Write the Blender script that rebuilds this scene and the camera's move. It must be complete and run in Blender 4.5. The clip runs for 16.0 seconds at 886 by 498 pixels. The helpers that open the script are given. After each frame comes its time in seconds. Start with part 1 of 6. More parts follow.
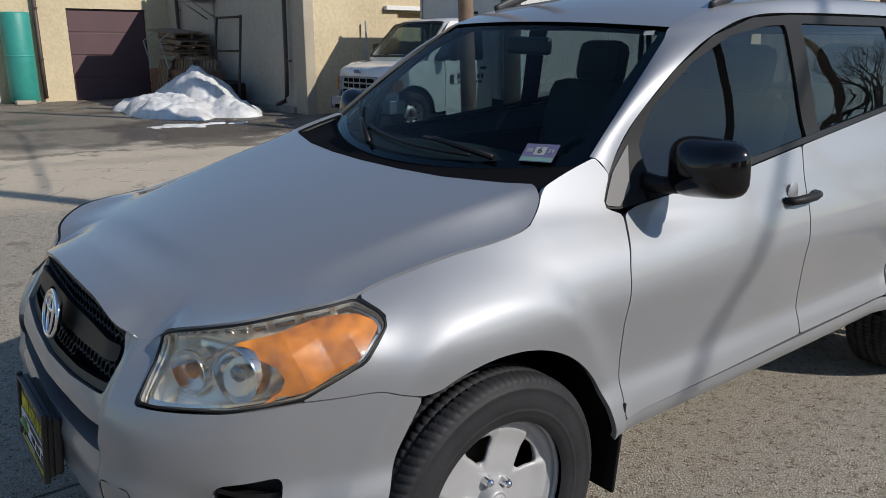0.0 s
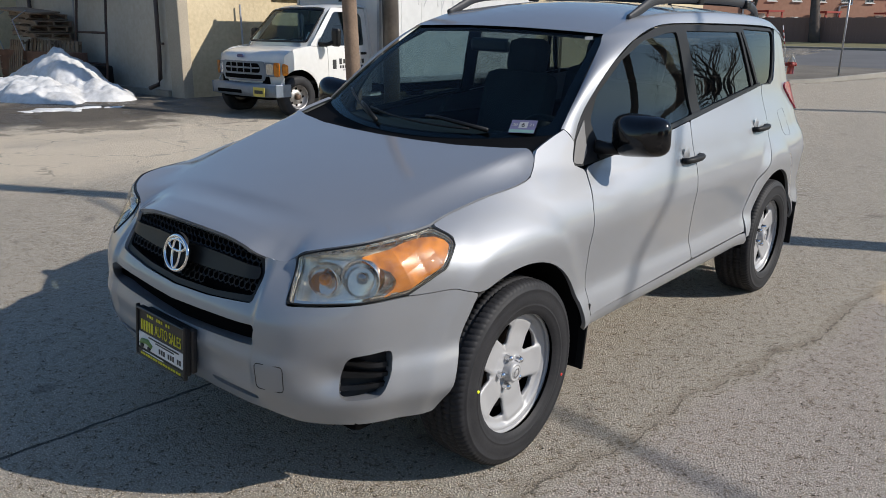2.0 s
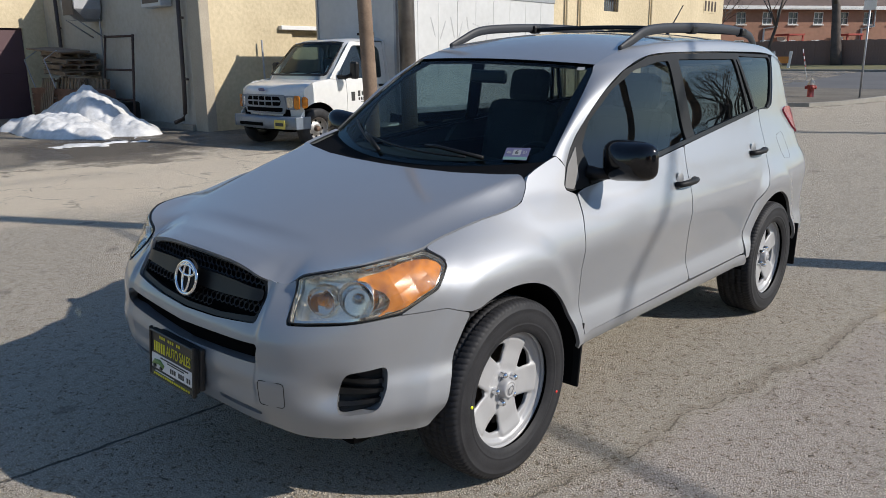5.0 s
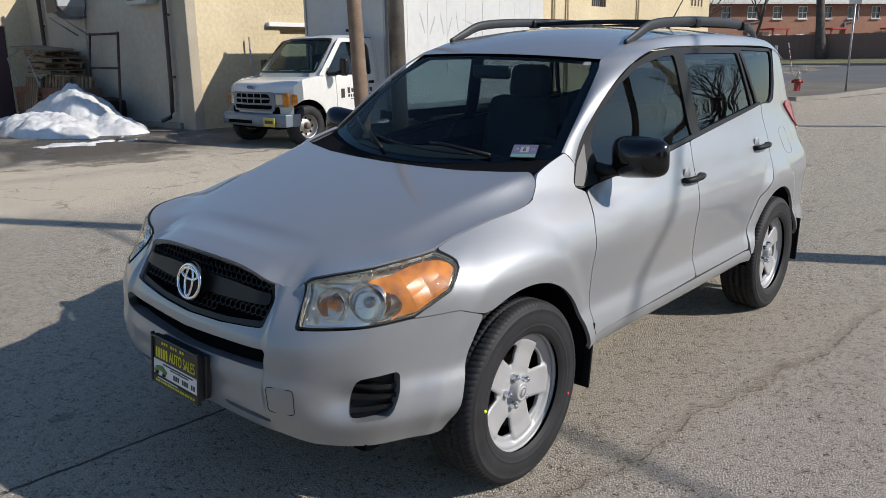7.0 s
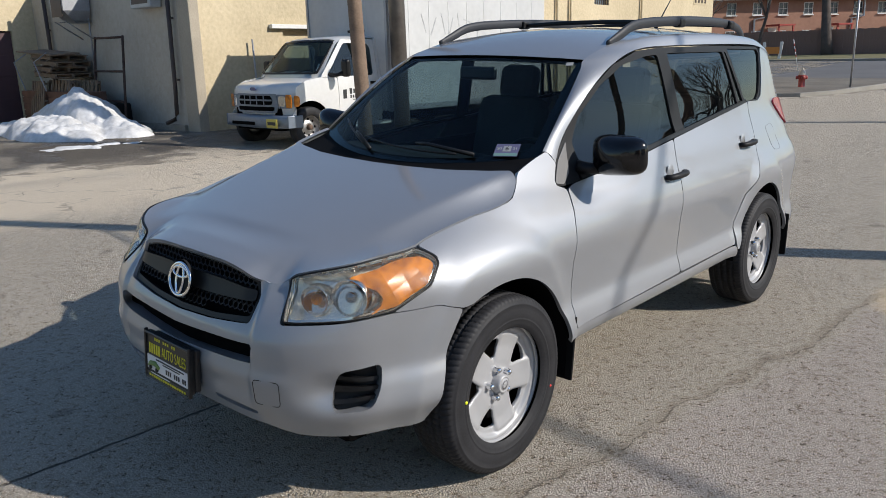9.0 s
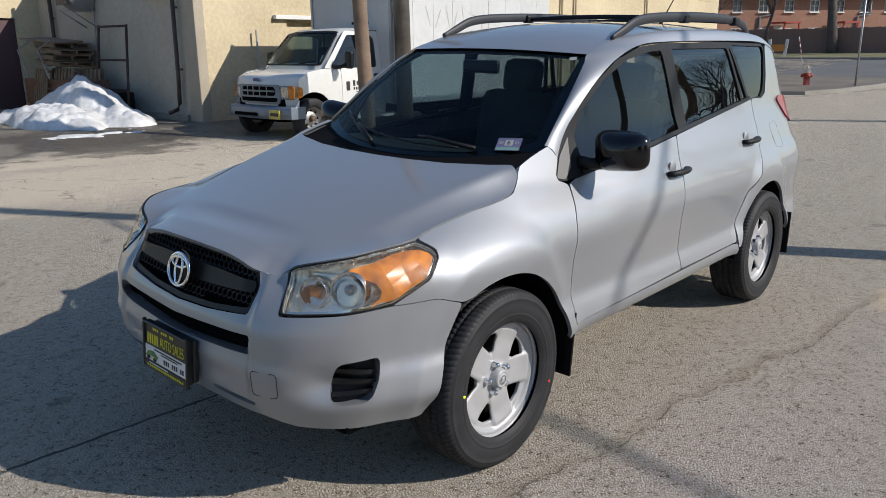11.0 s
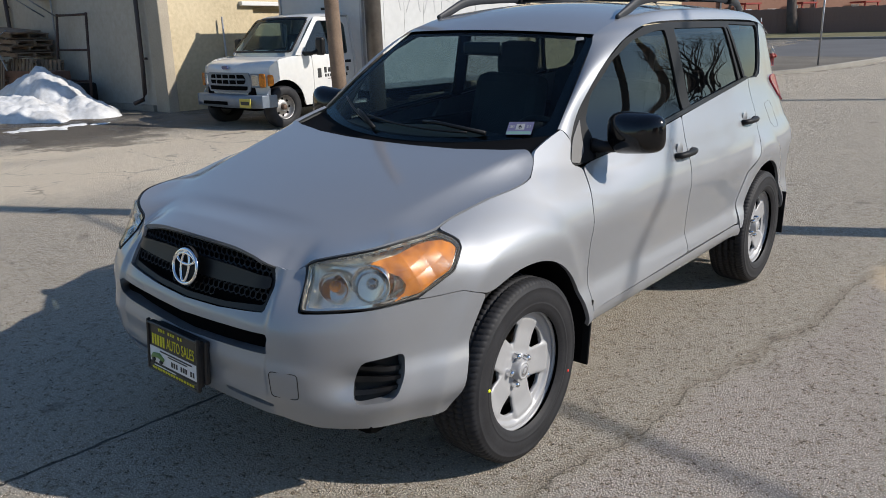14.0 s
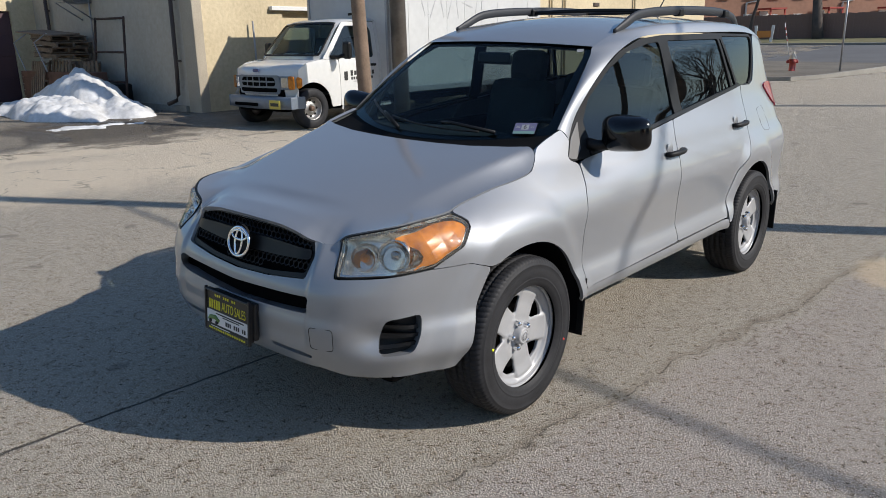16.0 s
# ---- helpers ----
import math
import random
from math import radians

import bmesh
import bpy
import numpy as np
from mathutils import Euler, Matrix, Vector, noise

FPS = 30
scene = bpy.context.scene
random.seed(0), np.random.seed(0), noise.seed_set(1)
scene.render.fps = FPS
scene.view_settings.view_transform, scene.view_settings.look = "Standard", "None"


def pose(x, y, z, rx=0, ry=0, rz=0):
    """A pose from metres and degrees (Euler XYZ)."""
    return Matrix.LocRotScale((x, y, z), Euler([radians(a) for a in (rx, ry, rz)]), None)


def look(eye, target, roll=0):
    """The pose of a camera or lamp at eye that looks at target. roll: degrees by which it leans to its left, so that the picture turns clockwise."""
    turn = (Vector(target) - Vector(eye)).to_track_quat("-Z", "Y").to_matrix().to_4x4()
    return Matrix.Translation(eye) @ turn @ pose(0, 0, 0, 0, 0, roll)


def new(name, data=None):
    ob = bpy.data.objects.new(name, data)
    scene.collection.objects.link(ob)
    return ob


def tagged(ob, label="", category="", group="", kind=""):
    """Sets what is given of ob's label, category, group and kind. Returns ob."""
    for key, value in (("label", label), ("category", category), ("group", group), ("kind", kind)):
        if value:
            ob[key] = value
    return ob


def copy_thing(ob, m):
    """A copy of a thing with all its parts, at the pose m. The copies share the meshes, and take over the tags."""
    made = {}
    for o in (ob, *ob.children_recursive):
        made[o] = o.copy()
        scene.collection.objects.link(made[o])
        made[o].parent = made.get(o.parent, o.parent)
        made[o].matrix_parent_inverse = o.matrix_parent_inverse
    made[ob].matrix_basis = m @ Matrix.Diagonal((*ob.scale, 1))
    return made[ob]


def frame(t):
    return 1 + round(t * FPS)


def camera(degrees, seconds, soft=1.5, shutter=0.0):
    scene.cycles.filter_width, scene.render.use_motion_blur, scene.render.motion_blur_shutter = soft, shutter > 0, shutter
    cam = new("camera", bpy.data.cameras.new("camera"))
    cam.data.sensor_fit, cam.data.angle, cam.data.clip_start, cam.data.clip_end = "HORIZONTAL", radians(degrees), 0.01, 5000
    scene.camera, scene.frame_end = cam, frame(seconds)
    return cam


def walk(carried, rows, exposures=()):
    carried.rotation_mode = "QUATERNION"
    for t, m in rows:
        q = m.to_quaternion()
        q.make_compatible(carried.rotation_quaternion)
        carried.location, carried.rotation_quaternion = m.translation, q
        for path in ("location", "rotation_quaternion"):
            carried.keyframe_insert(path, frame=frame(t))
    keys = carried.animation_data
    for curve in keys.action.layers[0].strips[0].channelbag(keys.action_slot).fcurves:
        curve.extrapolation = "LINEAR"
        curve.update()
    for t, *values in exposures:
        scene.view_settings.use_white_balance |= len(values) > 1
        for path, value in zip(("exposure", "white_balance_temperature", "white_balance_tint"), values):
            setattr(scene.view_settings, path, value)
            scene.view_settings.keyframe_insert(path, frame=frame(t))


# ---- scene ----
cam = camera(60.6, 16.0, soft=0.5)
PATH = [
    (0, (2.136, -1.175, 1.493), (0.615, 0.018, 0.979), -0.2),
    (0.5, (2.109, -1.532, 1.492), (0.696, -0.234, 0.927), -1.9),
    (1, (2.044, -1.857, 1.497), (0.816, -0.393, 0.906), 0.1),
    (1.5, (2.152, -2.115, 1.543), (0.986, -0.602, 0.95), 1.6),
    (2, (2.326, -2.121, 1.56), (1.073, -0.664, 1.007), 0.7),
    (2.5, (2.448, -2.149, 1.583), (1.127, -0.736, 1.074), 0.1),
    (3, (2.486, -2.165, 1.58), (1.149, -0.758, 1.095), -0.3),
    (3.5, (2.49, -2.148, 1.58), (1.155, -0.737, 1.105), -0.5),
    (4, (2.5, -2.145, 1.58), (1.175, -0.724, 1.106), -0.6),
    (6.5, (2.456, -2.164, 1.569), (1.154, -0.728, 1.077), -0.4),
    (7, (2.389, -2.154, 1.574), (1.101, -0.705, 1.083), -0.8),
    (7.5, (2.401, -2.129, 1.583), (1.124, -0.669, 1.094), -1.2),
    (8, (2.461, -2.132, 1.587), (1.184, -0.672, 1.099), -1.5),
    (8.5, (2.51, -2.151, 1.586), (1.222, -0.701, 1.097), -1.6),
    (9, (2.517, -2.156, 1.584), (1.214, -0.72, 1.092), -1.4),
    (11.5, (2.514, -2.144, 1.581), (1.212, -0.714, 1.07), -0.5),
    (12, (2.508, -2.148, 1.579), (1.206, -0.719, 1.065), -0.4),
    (12.5, (2.493, -2.156, 1.578), (1.195, -0.726, 1.059), -0.4),
    (13, (2.454, -2.17, 1.579), (1.173, -0.727, 1.051), -0.8),
    (13.5, (2.355, -2.196, 1.577), (1.099, -0.735, 1.039), -1.1),
    (14, (2.308, -2.189, 1.569), (1.075, -0.711, 1.025), -1.4),
    (14.5, (2.374, -2.165, 1.586), (1.146, -0.684, 1.04), -1.5),
    (15, (2.472, -2.205, 1.597), (1.234, -0.732, 1.053), -1.4),
    (15.5, (2.535, -2.409, 1.603), (1.277, -0.952, 1.061), -1.2),
    (16, (2.648, -2.539, 1.611), (1.371, -1.097, 1.075), -1.1),
]
walk(cam, [(t, look(eye, target, roll)) for t, eye, target, roll in PATH], [(0.0, 0.20), (0.6, 0.34), (1.2, 0.45), (16.0, 0.45)])

# ---- light ----
SUN_AZ, SUN_EL = 27.6, 32.6          # degrees: from +X towards +Y, and above the ground
world = bpy.data.worlds.new("sky")
scene.world = world
world.use_nodes = True
wn = world.node_tree
sky = wn.nodes.new("ShaderNodeTexSky")
sky.sky_type, sky.sun_disc = "NISHITA", False
sky.sun_elevation, sky.sun_rotation = radians(SUN_EL), radians(90 - SUN_AZ)
sky.air_density, sky.dust_density, sky.ozone_density = 1.4, 0.4, 4.5
wn.nodes["Background"].inputs[1].default_value = 0.083
blue = wn.nodes.new("ShaderNodeMix")
blue.data_type, blue.blend_type = "RGBA", "MULTIPLY"
blue.inputs[0].default_value, blue.inputs[7].default_value = 1.0, (0.95, 0.99, 1.07, 1.0)
wn.links.new(sky.outputs[0], blue.inputs[6])
wn.links.new(blue.outputs[2], wn.nodes["Background"].inputs[0])
lamp = bpy.data.lights.new("sun", "SUN")
lamp.energy, lamp.angle, lamp.color = 3.75, radians(0.53), (1.0, 0.935, 0.855)
to_sun = Vector((math.cos(radians(SUN_AZ)) * math.cos(radians(SUN_EL)), math.sin(radians(SUN_AZ)) * math.cos(radians(SUN_EL)), math.sin(radians(SUN_EL))))
sun = new("sun", lamp)
sun.matrix_world = look(to_sun * 40, (0, 0, 0))
scene.view_settings.exposure = 0.45


# ---- materials ----
def rgb(r, g, b):
    return (r, g, b, 1.0)


def material(name, color, rough=0.6, metal=0.0, vary=0.15, fine=60.0, broad=2.0, bump=0.0, depth=0.01, coat=0.0, other=None, spec=0.5):
    """A surface with colour variation at two scales and fine relief."""
    m = bpy.data.materials.new(name)
    m.use_nodes = True
    t = m.node_tree
    b = t.nodes["Principled BSDF"]
    co = t.nodes.new("ShaderNodeTexCoord")
    n1, n2 = t.nodes.new("ShaderNodeTexNoise"), t.nodes.new("ShaderNodeTexNoise")
    n1.inputs["Scale"].default_value, n2.inputs["Scale"].default_value = fine, broad
    n1.inputs["Detail"].default_value, n2.inputs["Detail"].default_value = 5, 6
    t.links.new(co.outputs["Object"], n1.inputs["Vector"])
    t.links.new(co.outputs["Object"], n2.inputs["Vector"])
    add = t.nodes.new("ShaderNodeMath")
    add.operation = "MULTIPLY_ADD"
    add.inputs[1].default_value = 0.4
    t.links.new(n1.outputs[0], add.inputs[0])
    half = t.nodes.new("ShaderNodeMath")
    half.operation = "MULTIPLY"
    half.inputs[1].default_value = 0.6
    t.links.new(n2.outputs[0], half.inputs[0])
    t.links.new(half.outputs[0], add.inputs[2])
    ramp = t.nodes.new("ShaderNodeValToRGB")
    lo = tuple(c * (1 - vary) for c in color)
    hi = tuple(min(1.0, c * (1 + vary)) for c in (other or color))
    ramp.color_ramp.elements[0].position, ramp.color_ramp.elements[1].position = 0.32, 0.68
    ramp.color_ramp.elements[0].color, ramp.color_ramp.elements[1].color = rgb(*lo), rgb(*hi)
    t.links.new(add.outputs[0], ramp.inputs[0])
    t.links.new(ramp.outputs[0], b.inputs["Base Color"])
    b.inputs["Roughness"].default_value, b.inputs["Metallic"].default_value = rough, metal
    b.inputs["Specular IOR Level"].default_value = spec
    if coat:
        b.inputs["Coat Weight"].default_value, b.inputs["Coat Roughness"].default_value = coat, 0.07
    if bump:
        bp = t.nodes.new("ShaderNodeBump")
        bp.inputs["Strength"].default_value, bp.inputs["Distance"].default_value = bump, depth
        t.links.new(add.outputs[0], bp.inputs["Height"])
        t.links.new(bp.outputs[0], b.inputs["Normal"])
    return m


def glass(name, tint, haze=0.0, haze_color=(0.5, 0.5, 0.5), gloss0=0.035, rim=0.75):
    """A clear pane: tinted passage, gloss by Fresnel, and some dusty haze."""
    m = bpy.data.materials.new(name)
    m.use_nodes = True
    t = m.node_tree
    t.nodes.remove(t.nodes["Principled BSDF"])
    clear, gloss, lw, mix = (t.nodes.new("ShaderNode" + k) for k in ("BsdfTransparent", "BsdfGlossy", "LayerWeight", "MixShader"))
    pw, fres = t.nodes.new("ShaderNodeMath"), t.nodes.new("ShaderNodeMath")
    pw.operation, pw.inputs[1].default_value = "POWER", 4.6
    fres.operation, fres.inputs[1].default_value, fres.inputs[2].default_value = "MULTIPLY_ADD", rim, gloss0
    lw.inputs[0].default_value = 0.5
    t.links.new(lw.outputs["Facing"], pw.inputs[0])
    t.links.new(pw.outputs[0], fres.inputs[0])
    clear.inputs[0].default_value = rgb(*tint)
    gloss.inputs["Roughness"].default_value = 0.01
    t.links.new(fres.outputs[0], mix.inputs[0])
    if haze:
        dust, m2, nz = t.nodes.new("ShaderNodeBsdfDiffuse"), t.nodes.new("ShaderNodeMixShader"), t.nodes.new("ShaderNodeTexNoise")
        dust.inputs[0].default_value = rgb(*haze_color)
        nz.inputs["Scale"].default_value = 18
        k = t.nodes.new("ShaderNodeMath")
        k.operation, k.inputs[1].default_value = "MULTIPLY", 2 * haze
        t.links.new(nz.outputs[0], k.inputs[0])
        t.links.new(k.outputs[0], m2.inputs[0])
        t.links.new(clear.outputs[0], m2.inputs[1])
        t.links.new(dust.outputs[0], m2.inputs[2])
        t.links.new(m2.outputs[0], mix.inputs[1])
    else:
        t.links.new(clear.outputs[0], mix.inputs[1])
    t.links.new(gloss.outputs[0], mix.inputs[2])
    t.links.new(mix.outputs[0], t.nodes["Material Output"].inputs[0])
    return m


def metallic_paint(name, color, fine, wide, share):
    """Metallic paint: a share of closely aligned flakes over a duller layer, under clear varnish."""
    m = material(name, color, wide, 0.25, 0.05, 1400, 1.2, coat=1.0)
    t = m.node_tree
    dull = t.nodes["Principled BSDF"]
    flakes = t.nodes.new("ShaderNodeBsdfPrincipled")
    flakes.inputs["Base Color"].default_value = rgb(*[c * 1.45 for c in color])
    flakes.inputs["Roughness"].default_value, flakes.inputs["Metallic"].default_value = fine, 1.0
    flakes.inputs["Coat Weight"].default_value, flakes.inputs["Coat Roughness"].default_value = 1.0, 0.07
    both = t.nodes.new("ShaderNodeMixShader")
    both.inputs[0].default_value = share
    t.links.new(dull.outputs[0], both.inputs[1])
    t.links.new(flakes.outputs[0], both.inputs[2])
    t.links.new(both.outputs[0], t.nodes["Material Output"].inputs[0])
    return m


SILVER = metallic_paint("silver_paint", (0.248, 0.257, 0.272), 0.50, 0.74, 0.38)
BLACK_PLASTIC = material("black_plastic", (0.006, 0.006, 0.0065), 0.45, 0, 0.25, 300, 6, 0.06, 0.001, spec=.3)
GLOSS_BLACK = material("gloss_black", (0.003, 0.003, 0.0035), 0.12, 0, 0.1, 90, 4)
GREY_TRIM = material("grey_trim", (0.0180, 0.0183, 0.0192), 0.5, 0, 0.15, 250, 5, spec=.15)
# Near-black for inner parts, and for sheets that put deep shade into openings.
DARK = material("liner_and_deep_shade", (0.003, 0.003, 0.0033), 0.95, 0, 0.3, 40, 5, spec=.05)
RUBBER = material("tyre_rubber", (0.021, 0.021, 0.023), 0.62, 0, 0.35, 120, 9, 0.10, 0.001, spec=.25)
FLAP = material("rubber_flap", (0.006, 0.006, 0.006), 0.8, 0, 0.3, 80, 6, spec=.2)
ALLOY = material("painted_rim", (0.36, 0.36, 0.365), 0.42, 0.15, 0.05, 200, 8, coat=0.3)
CHROME = material("chrome", (0.75, 0.76, 0.78), 0.10, 1.0, 0.06, 60, 9)
STEEL = material("worn_steel", (0.32, 0.31, 0.30), 0.45, 0.9, 0.3, 80, 9)
RUST = material("rusty_disc", (0.13, 0.085, 0.06), 0.7, 0.4, 0.35, 60, 12)
SCREEN = glass("windscreen_glass", (0.52, 0.66, 0.68), gloss0=.025, rim=.35)
SIDE_GLASS = glass("side_glass", (0.25, 0.30, 0.32), gloss0=.08)
DARK_GLASS = glass("privacy_glass", (0.20, 0.22, 0.23), gloss0=.12)
LENS = glass("headlight_lens", (0.97, 0.95, 0.91), 0.055, (0.80, 0.76, 0.66))
BOWL = material("lamp_bowl", (0.82, 0.81, 0.78), 0.12, 1.0, 0.05, 40, 12)
AMBER = material("amber_lens", (0.38, 0.085, 0.0005), 0.34, 0.0, 0.45, 30, 14, coat=0.1, other=(.55, .185, .001))
REFLECTOR = material("lamp_reflector", (0.90, 0.87, 0.79), 0.26, 0.75, 0.10, 40, 12)
RED = material("red_lens", (0.30, 0.004, 0.026), 0.25, 0.0, 0.35, 60, 14, coat=0.5)
MESH = material("grille_mesh", (0.006, 0.006, 0.0068), 0.42, 0, 0.2, 200, 9)
SAIL = material("sail_grey", (0.15, 0.148, 0.145), 0.55, 0, 0.1, 250, 5, spec=.3)
RAIL = material("rail_grey", (0.030, 0.032, 0.037), 0.5, 0, 0.12, 250, 5, spec=.3)
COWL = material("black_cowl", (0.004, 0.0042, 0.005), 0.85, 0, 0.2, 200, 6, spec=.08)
CLOTH = material("grey_cloth", (0.075, 0.078, 0.080), 0.95, 0, 0.2, 350, 5, 0.2, 0.001)
CABIN = material("cabin_plastic", (0.005, 0.006, 0.008), 0.8, 0, 0.2, 200, 4)
CABIN_LIGHT = material("cabin_lining", (0.20, 0.195, 0.18), 0.85, 0, 0.15, 200, 4)
WHITE_PAINT = material("white_van_paint", (0.60, 0.60, 0.585), 0.30, 0, 0.06, 12, 1.5, coat=0.5)
BOX_WHITE = material("white_box_panel", (0.50, 0.505, 0.50), 0.5, 0, 0.09, 8, 0.8, 0.03, 0.003)
BUMPER_GREY = material("grey_bumper", (0.16, 0.19, 0.23), 0.4, 0.3, 0.15, 40, 5)


# ---- mesh tools ----
def mesh_of(name, verts, faces, mat=None, smooth=True):
    me = bpy.data.meshes.new(name)
    me.from_pydata([tuple(map(float, v)) for v in verts], [], faces)
    if mat:
        me.materials.append(mat)
    if smooth:
        me.polygons.foreach_set("use_smooth", [True] * len(me.polygons))
    me.update()
    return me


def bm_mesh(name, bm, mat=None, smooth=False):
    me = bpy.data.meshes.new(name)
    bmesh.ops.recalc_face_normals(bm, faces=bm.faces)
    bm.to_mesh(me)
    bm.free()
    if mat:
        me.materials.append(mat)
    if smooth:
        me.polygons.foreach_set("use_smooth", [True] * len(me.polygons))
    return me


def thing(name, me=None, label="", category="", group="", kind="", m=None):
    ob = new(name, me)
    if m is not None:
        ob.matrix_basis = m
    return tagged(ob, label, category, group, kind)


def part(name, me, parent, label="", m=None):
    """One mesh under a thing or a part."""
    ob = new(name, me)
    ob.parent = parent
    if m is not None:
        ob.matrix_basis = m
    return tagged(ob, label)


def box_bm(bm, cx, cy, cz, sx, sy, sz, bevel=0.0, turn=None):
    """Adds a bevelled box, centred at a point."""
    made = bmesh.ops.create_cube(bm, size=1.0)["verts"]
    bmesh.ops.scale(bm, vec=(sx, sy, sz), verts=made)
    if bevel:
        edges = list({e for v in made for e in v.link_edges})
        got = bmesh.ops.bevel(bm, geom=edges, offset=bevel, segments=2, affect="EDGES", profile=0.5)
        made = list({v for f in got["faces"] for v in f.verts} | {v for v in made if v.is_valid})
    if turn is not None:
        bmesh.ops.transform(bm, matrix=turn, verts=made)
    bmesh.ops.translate(bm, vec=(cx, cy, cz), verts=made)


def box(name, cx, cy, cz, sx, sy, sz, mat, bevel=0.0, turn=None):
    bm = bmesh.new()
    box_bm(bm, cx, cy, cz, sx, sy, sz, bevel, turn)
    return bm_mesh(name, bm, mat)


def tube(path, radii, sides=10, closed=False):
    """Vertices and faces of a round tube along a path; radii: one number or one for each point."""
    path = [Vector(p) for p in path]
    n = len(path)
    radii = [radii] * n if isinstance(radii, (int, float)) else radii
    verts, faces, up = [], [], Vector((0.31, 0.17, 0.93))
    for i, p in enumerate(path):
        a = path[(i - 1) % n] if (i or closed) else p
        b = path[(i + 1) % n] if (i < n - 1 or closed) else p
        d = (b - a).normalized()
        s = d.cross(up)
        s = s.normalized() if s.length > 0.05 else d.cross(Vector((1, 0, 0))).normalized()
        up2 = s.cross(d)
        for k in range(sides):
            w = 2 * math.pi * k / sides
            verts.append(p + radii[i] * (math.cos(w) * s + math.sin(w) * up2))
    for i in range(n if closed else n - 1):
        j = (i + 1) % n
        for k in range(sides):
            l = (k + 1) % sides
            faces.append((i * sides + k, j * sides + k, j * sides + l, i * sides + l))
    if not closed:
        faces.append(tuple(range(sides)))
        faces.append(tuple(range((n - 1) * sides, n * sides))[::-1])
    return verts, faces


def tube_mesh(name, path, radii, mat, sides=10, closed=False):
    v, f = tube(path, radii, sides, closed)
    return mesh_of(name, v, f, mat)


def joined(name, pieces, mat, smooth=True):
    verts, faces = [], []
    for v, f in pieces:
        k = len(verts)
        verts += list(v)
        faces += [tuple(i + k for i in q) for q in f]
    return mesh_of(name, verts, faces, mat, smooth)


def lathe(profile, sides=48, axis="x"):
    """Turns a profile of (along, radius) round the x axis."""
    verts, faces, n = [], [], len(profile)
    for k in range(sides):
        w = 2 * math.pi * k / sides
        for a, r in profile:
            verts.append((a, r * math.cos(w), r * math.sin(w)))
    for k in range(sides):
        l = (k + 1) % sides
        for i in range(n - 1):
            faces.append((k * n + i, k * n + i + 1, l * n + i + 1, l * n + i))
    return verts, faces


def curve(xs, ys):
    """A smooth curve through a few points."""
    xs, ys = np.array(xs, float), np.array(ys, float)
    d = np.diff(ys) / np.diff(xs)
    s = np.zeros_like(ys)
    s[0], s[-1] = d[0], d[-1]
    s[1:-1] = np.where(d[:-1] * d[1:] > 0, 2 * d[:-1] * d[1:] / (d[:-1] + d[1:] + 1e-12), 0)

    def at(x):
        x = np.clip(np.asarray(x, float), xs[0], xs[-1])
        i = np.clip(np.searchsorted(xs, x) - 1, 0, len(xs) - 2)
        h = xs[i + 1] - xs[i]
        t = (x - xs[i]) / h
        return ((1 + 2 * t) * (1 - t) ** 2 * ys[i] + t * (1 - t) ** 2 * h * s[i] + t * t * (3 - 2 * t) * ys[i + 1] + t * t * (t - 1) * h * s[i + 1])
    return at


def spline(points, n):
    """n points of a Catmull-Rom curve through the given ones."""
    p = np.array(points, float)
    p = np.vstack([2 * p[0] - p[1], p, 2 * p[-1] - p[-2]])
    t = np.linspace(0, len(p) - 3 - 1e-9, n)
    i = t.astype(int)
    f = (t - i)[:, None]
    a, b, c, d = p[i], p[i + 1], p[i + 2], p[i + 3]
    return 0.5 * (2 * b + (c - a) * f + (2 * a - 5 * b + 4 * c - d) * f ** 2 + (3 * b - a - 3 * c + d) * f ** 3)


def smooth(a, b, x):
    t = np.clip((np.asarray(x, float) - a) / (b - a), 0, 1)
    return t * t * (3 - 2 * t)


def rounded(poly, r=0.03, n=5):
    """The outline with its corners rounded."""
    p, out = np.array(poly, float), []
    for i in range(len(p)):
        a, b, c = p[i - 1], p[i], p[(i + 1) % len(p)]
        la, lc = np.linalg.norm(a - b), np.linalg.norm(c - b)
        s = b + (a - b) * min(r, 0.45 * la) / max(la, 1e-9)
        e = b + (c - b) * min(r, 0.45 * lc) / max(lc, 1e-9)
        for k in range(n):
            t = k / (n - 1)
            out.append((1 - t) ** 2 * s + 2 * t * (1 - t) * b + t * t * e)
    return np.array(out)


def within_outline(p, poly):
    x, y = p[:, 0], p[:, 1]
    res = np.zeros(len(p), bool)
    for (x0, y0), (x1, y1) in zip(poly, np.roll(poly, -1, 0)):
        if y0 == y1:
            continue
        res ^= ((y0 > y) != (y1 > y)) & (x < (x1 - x0) * (y - y0) / (y1 - y0) + x0)
    return res


def nearest_on(p, polys):
    best, dist = p.copy(), np.full(len(p), 1e9)
    which = np.zeros(len(p), int)
    for q, poly in enumerate(polys):
        for a, b in zip(poly, np.roll(poly, -1, 0)):
            ab = b - a
            t = np.clip(((p - a) @ ab) / max(ab @ ab, 1e-12), 0, 1)[:, None]
            c = a + t * ab
            d = ((p - c) ** 2).sum(1)
            near = d < dist
            best[near], dist[near], which[near] = c[near], d[near], q
    return best, which


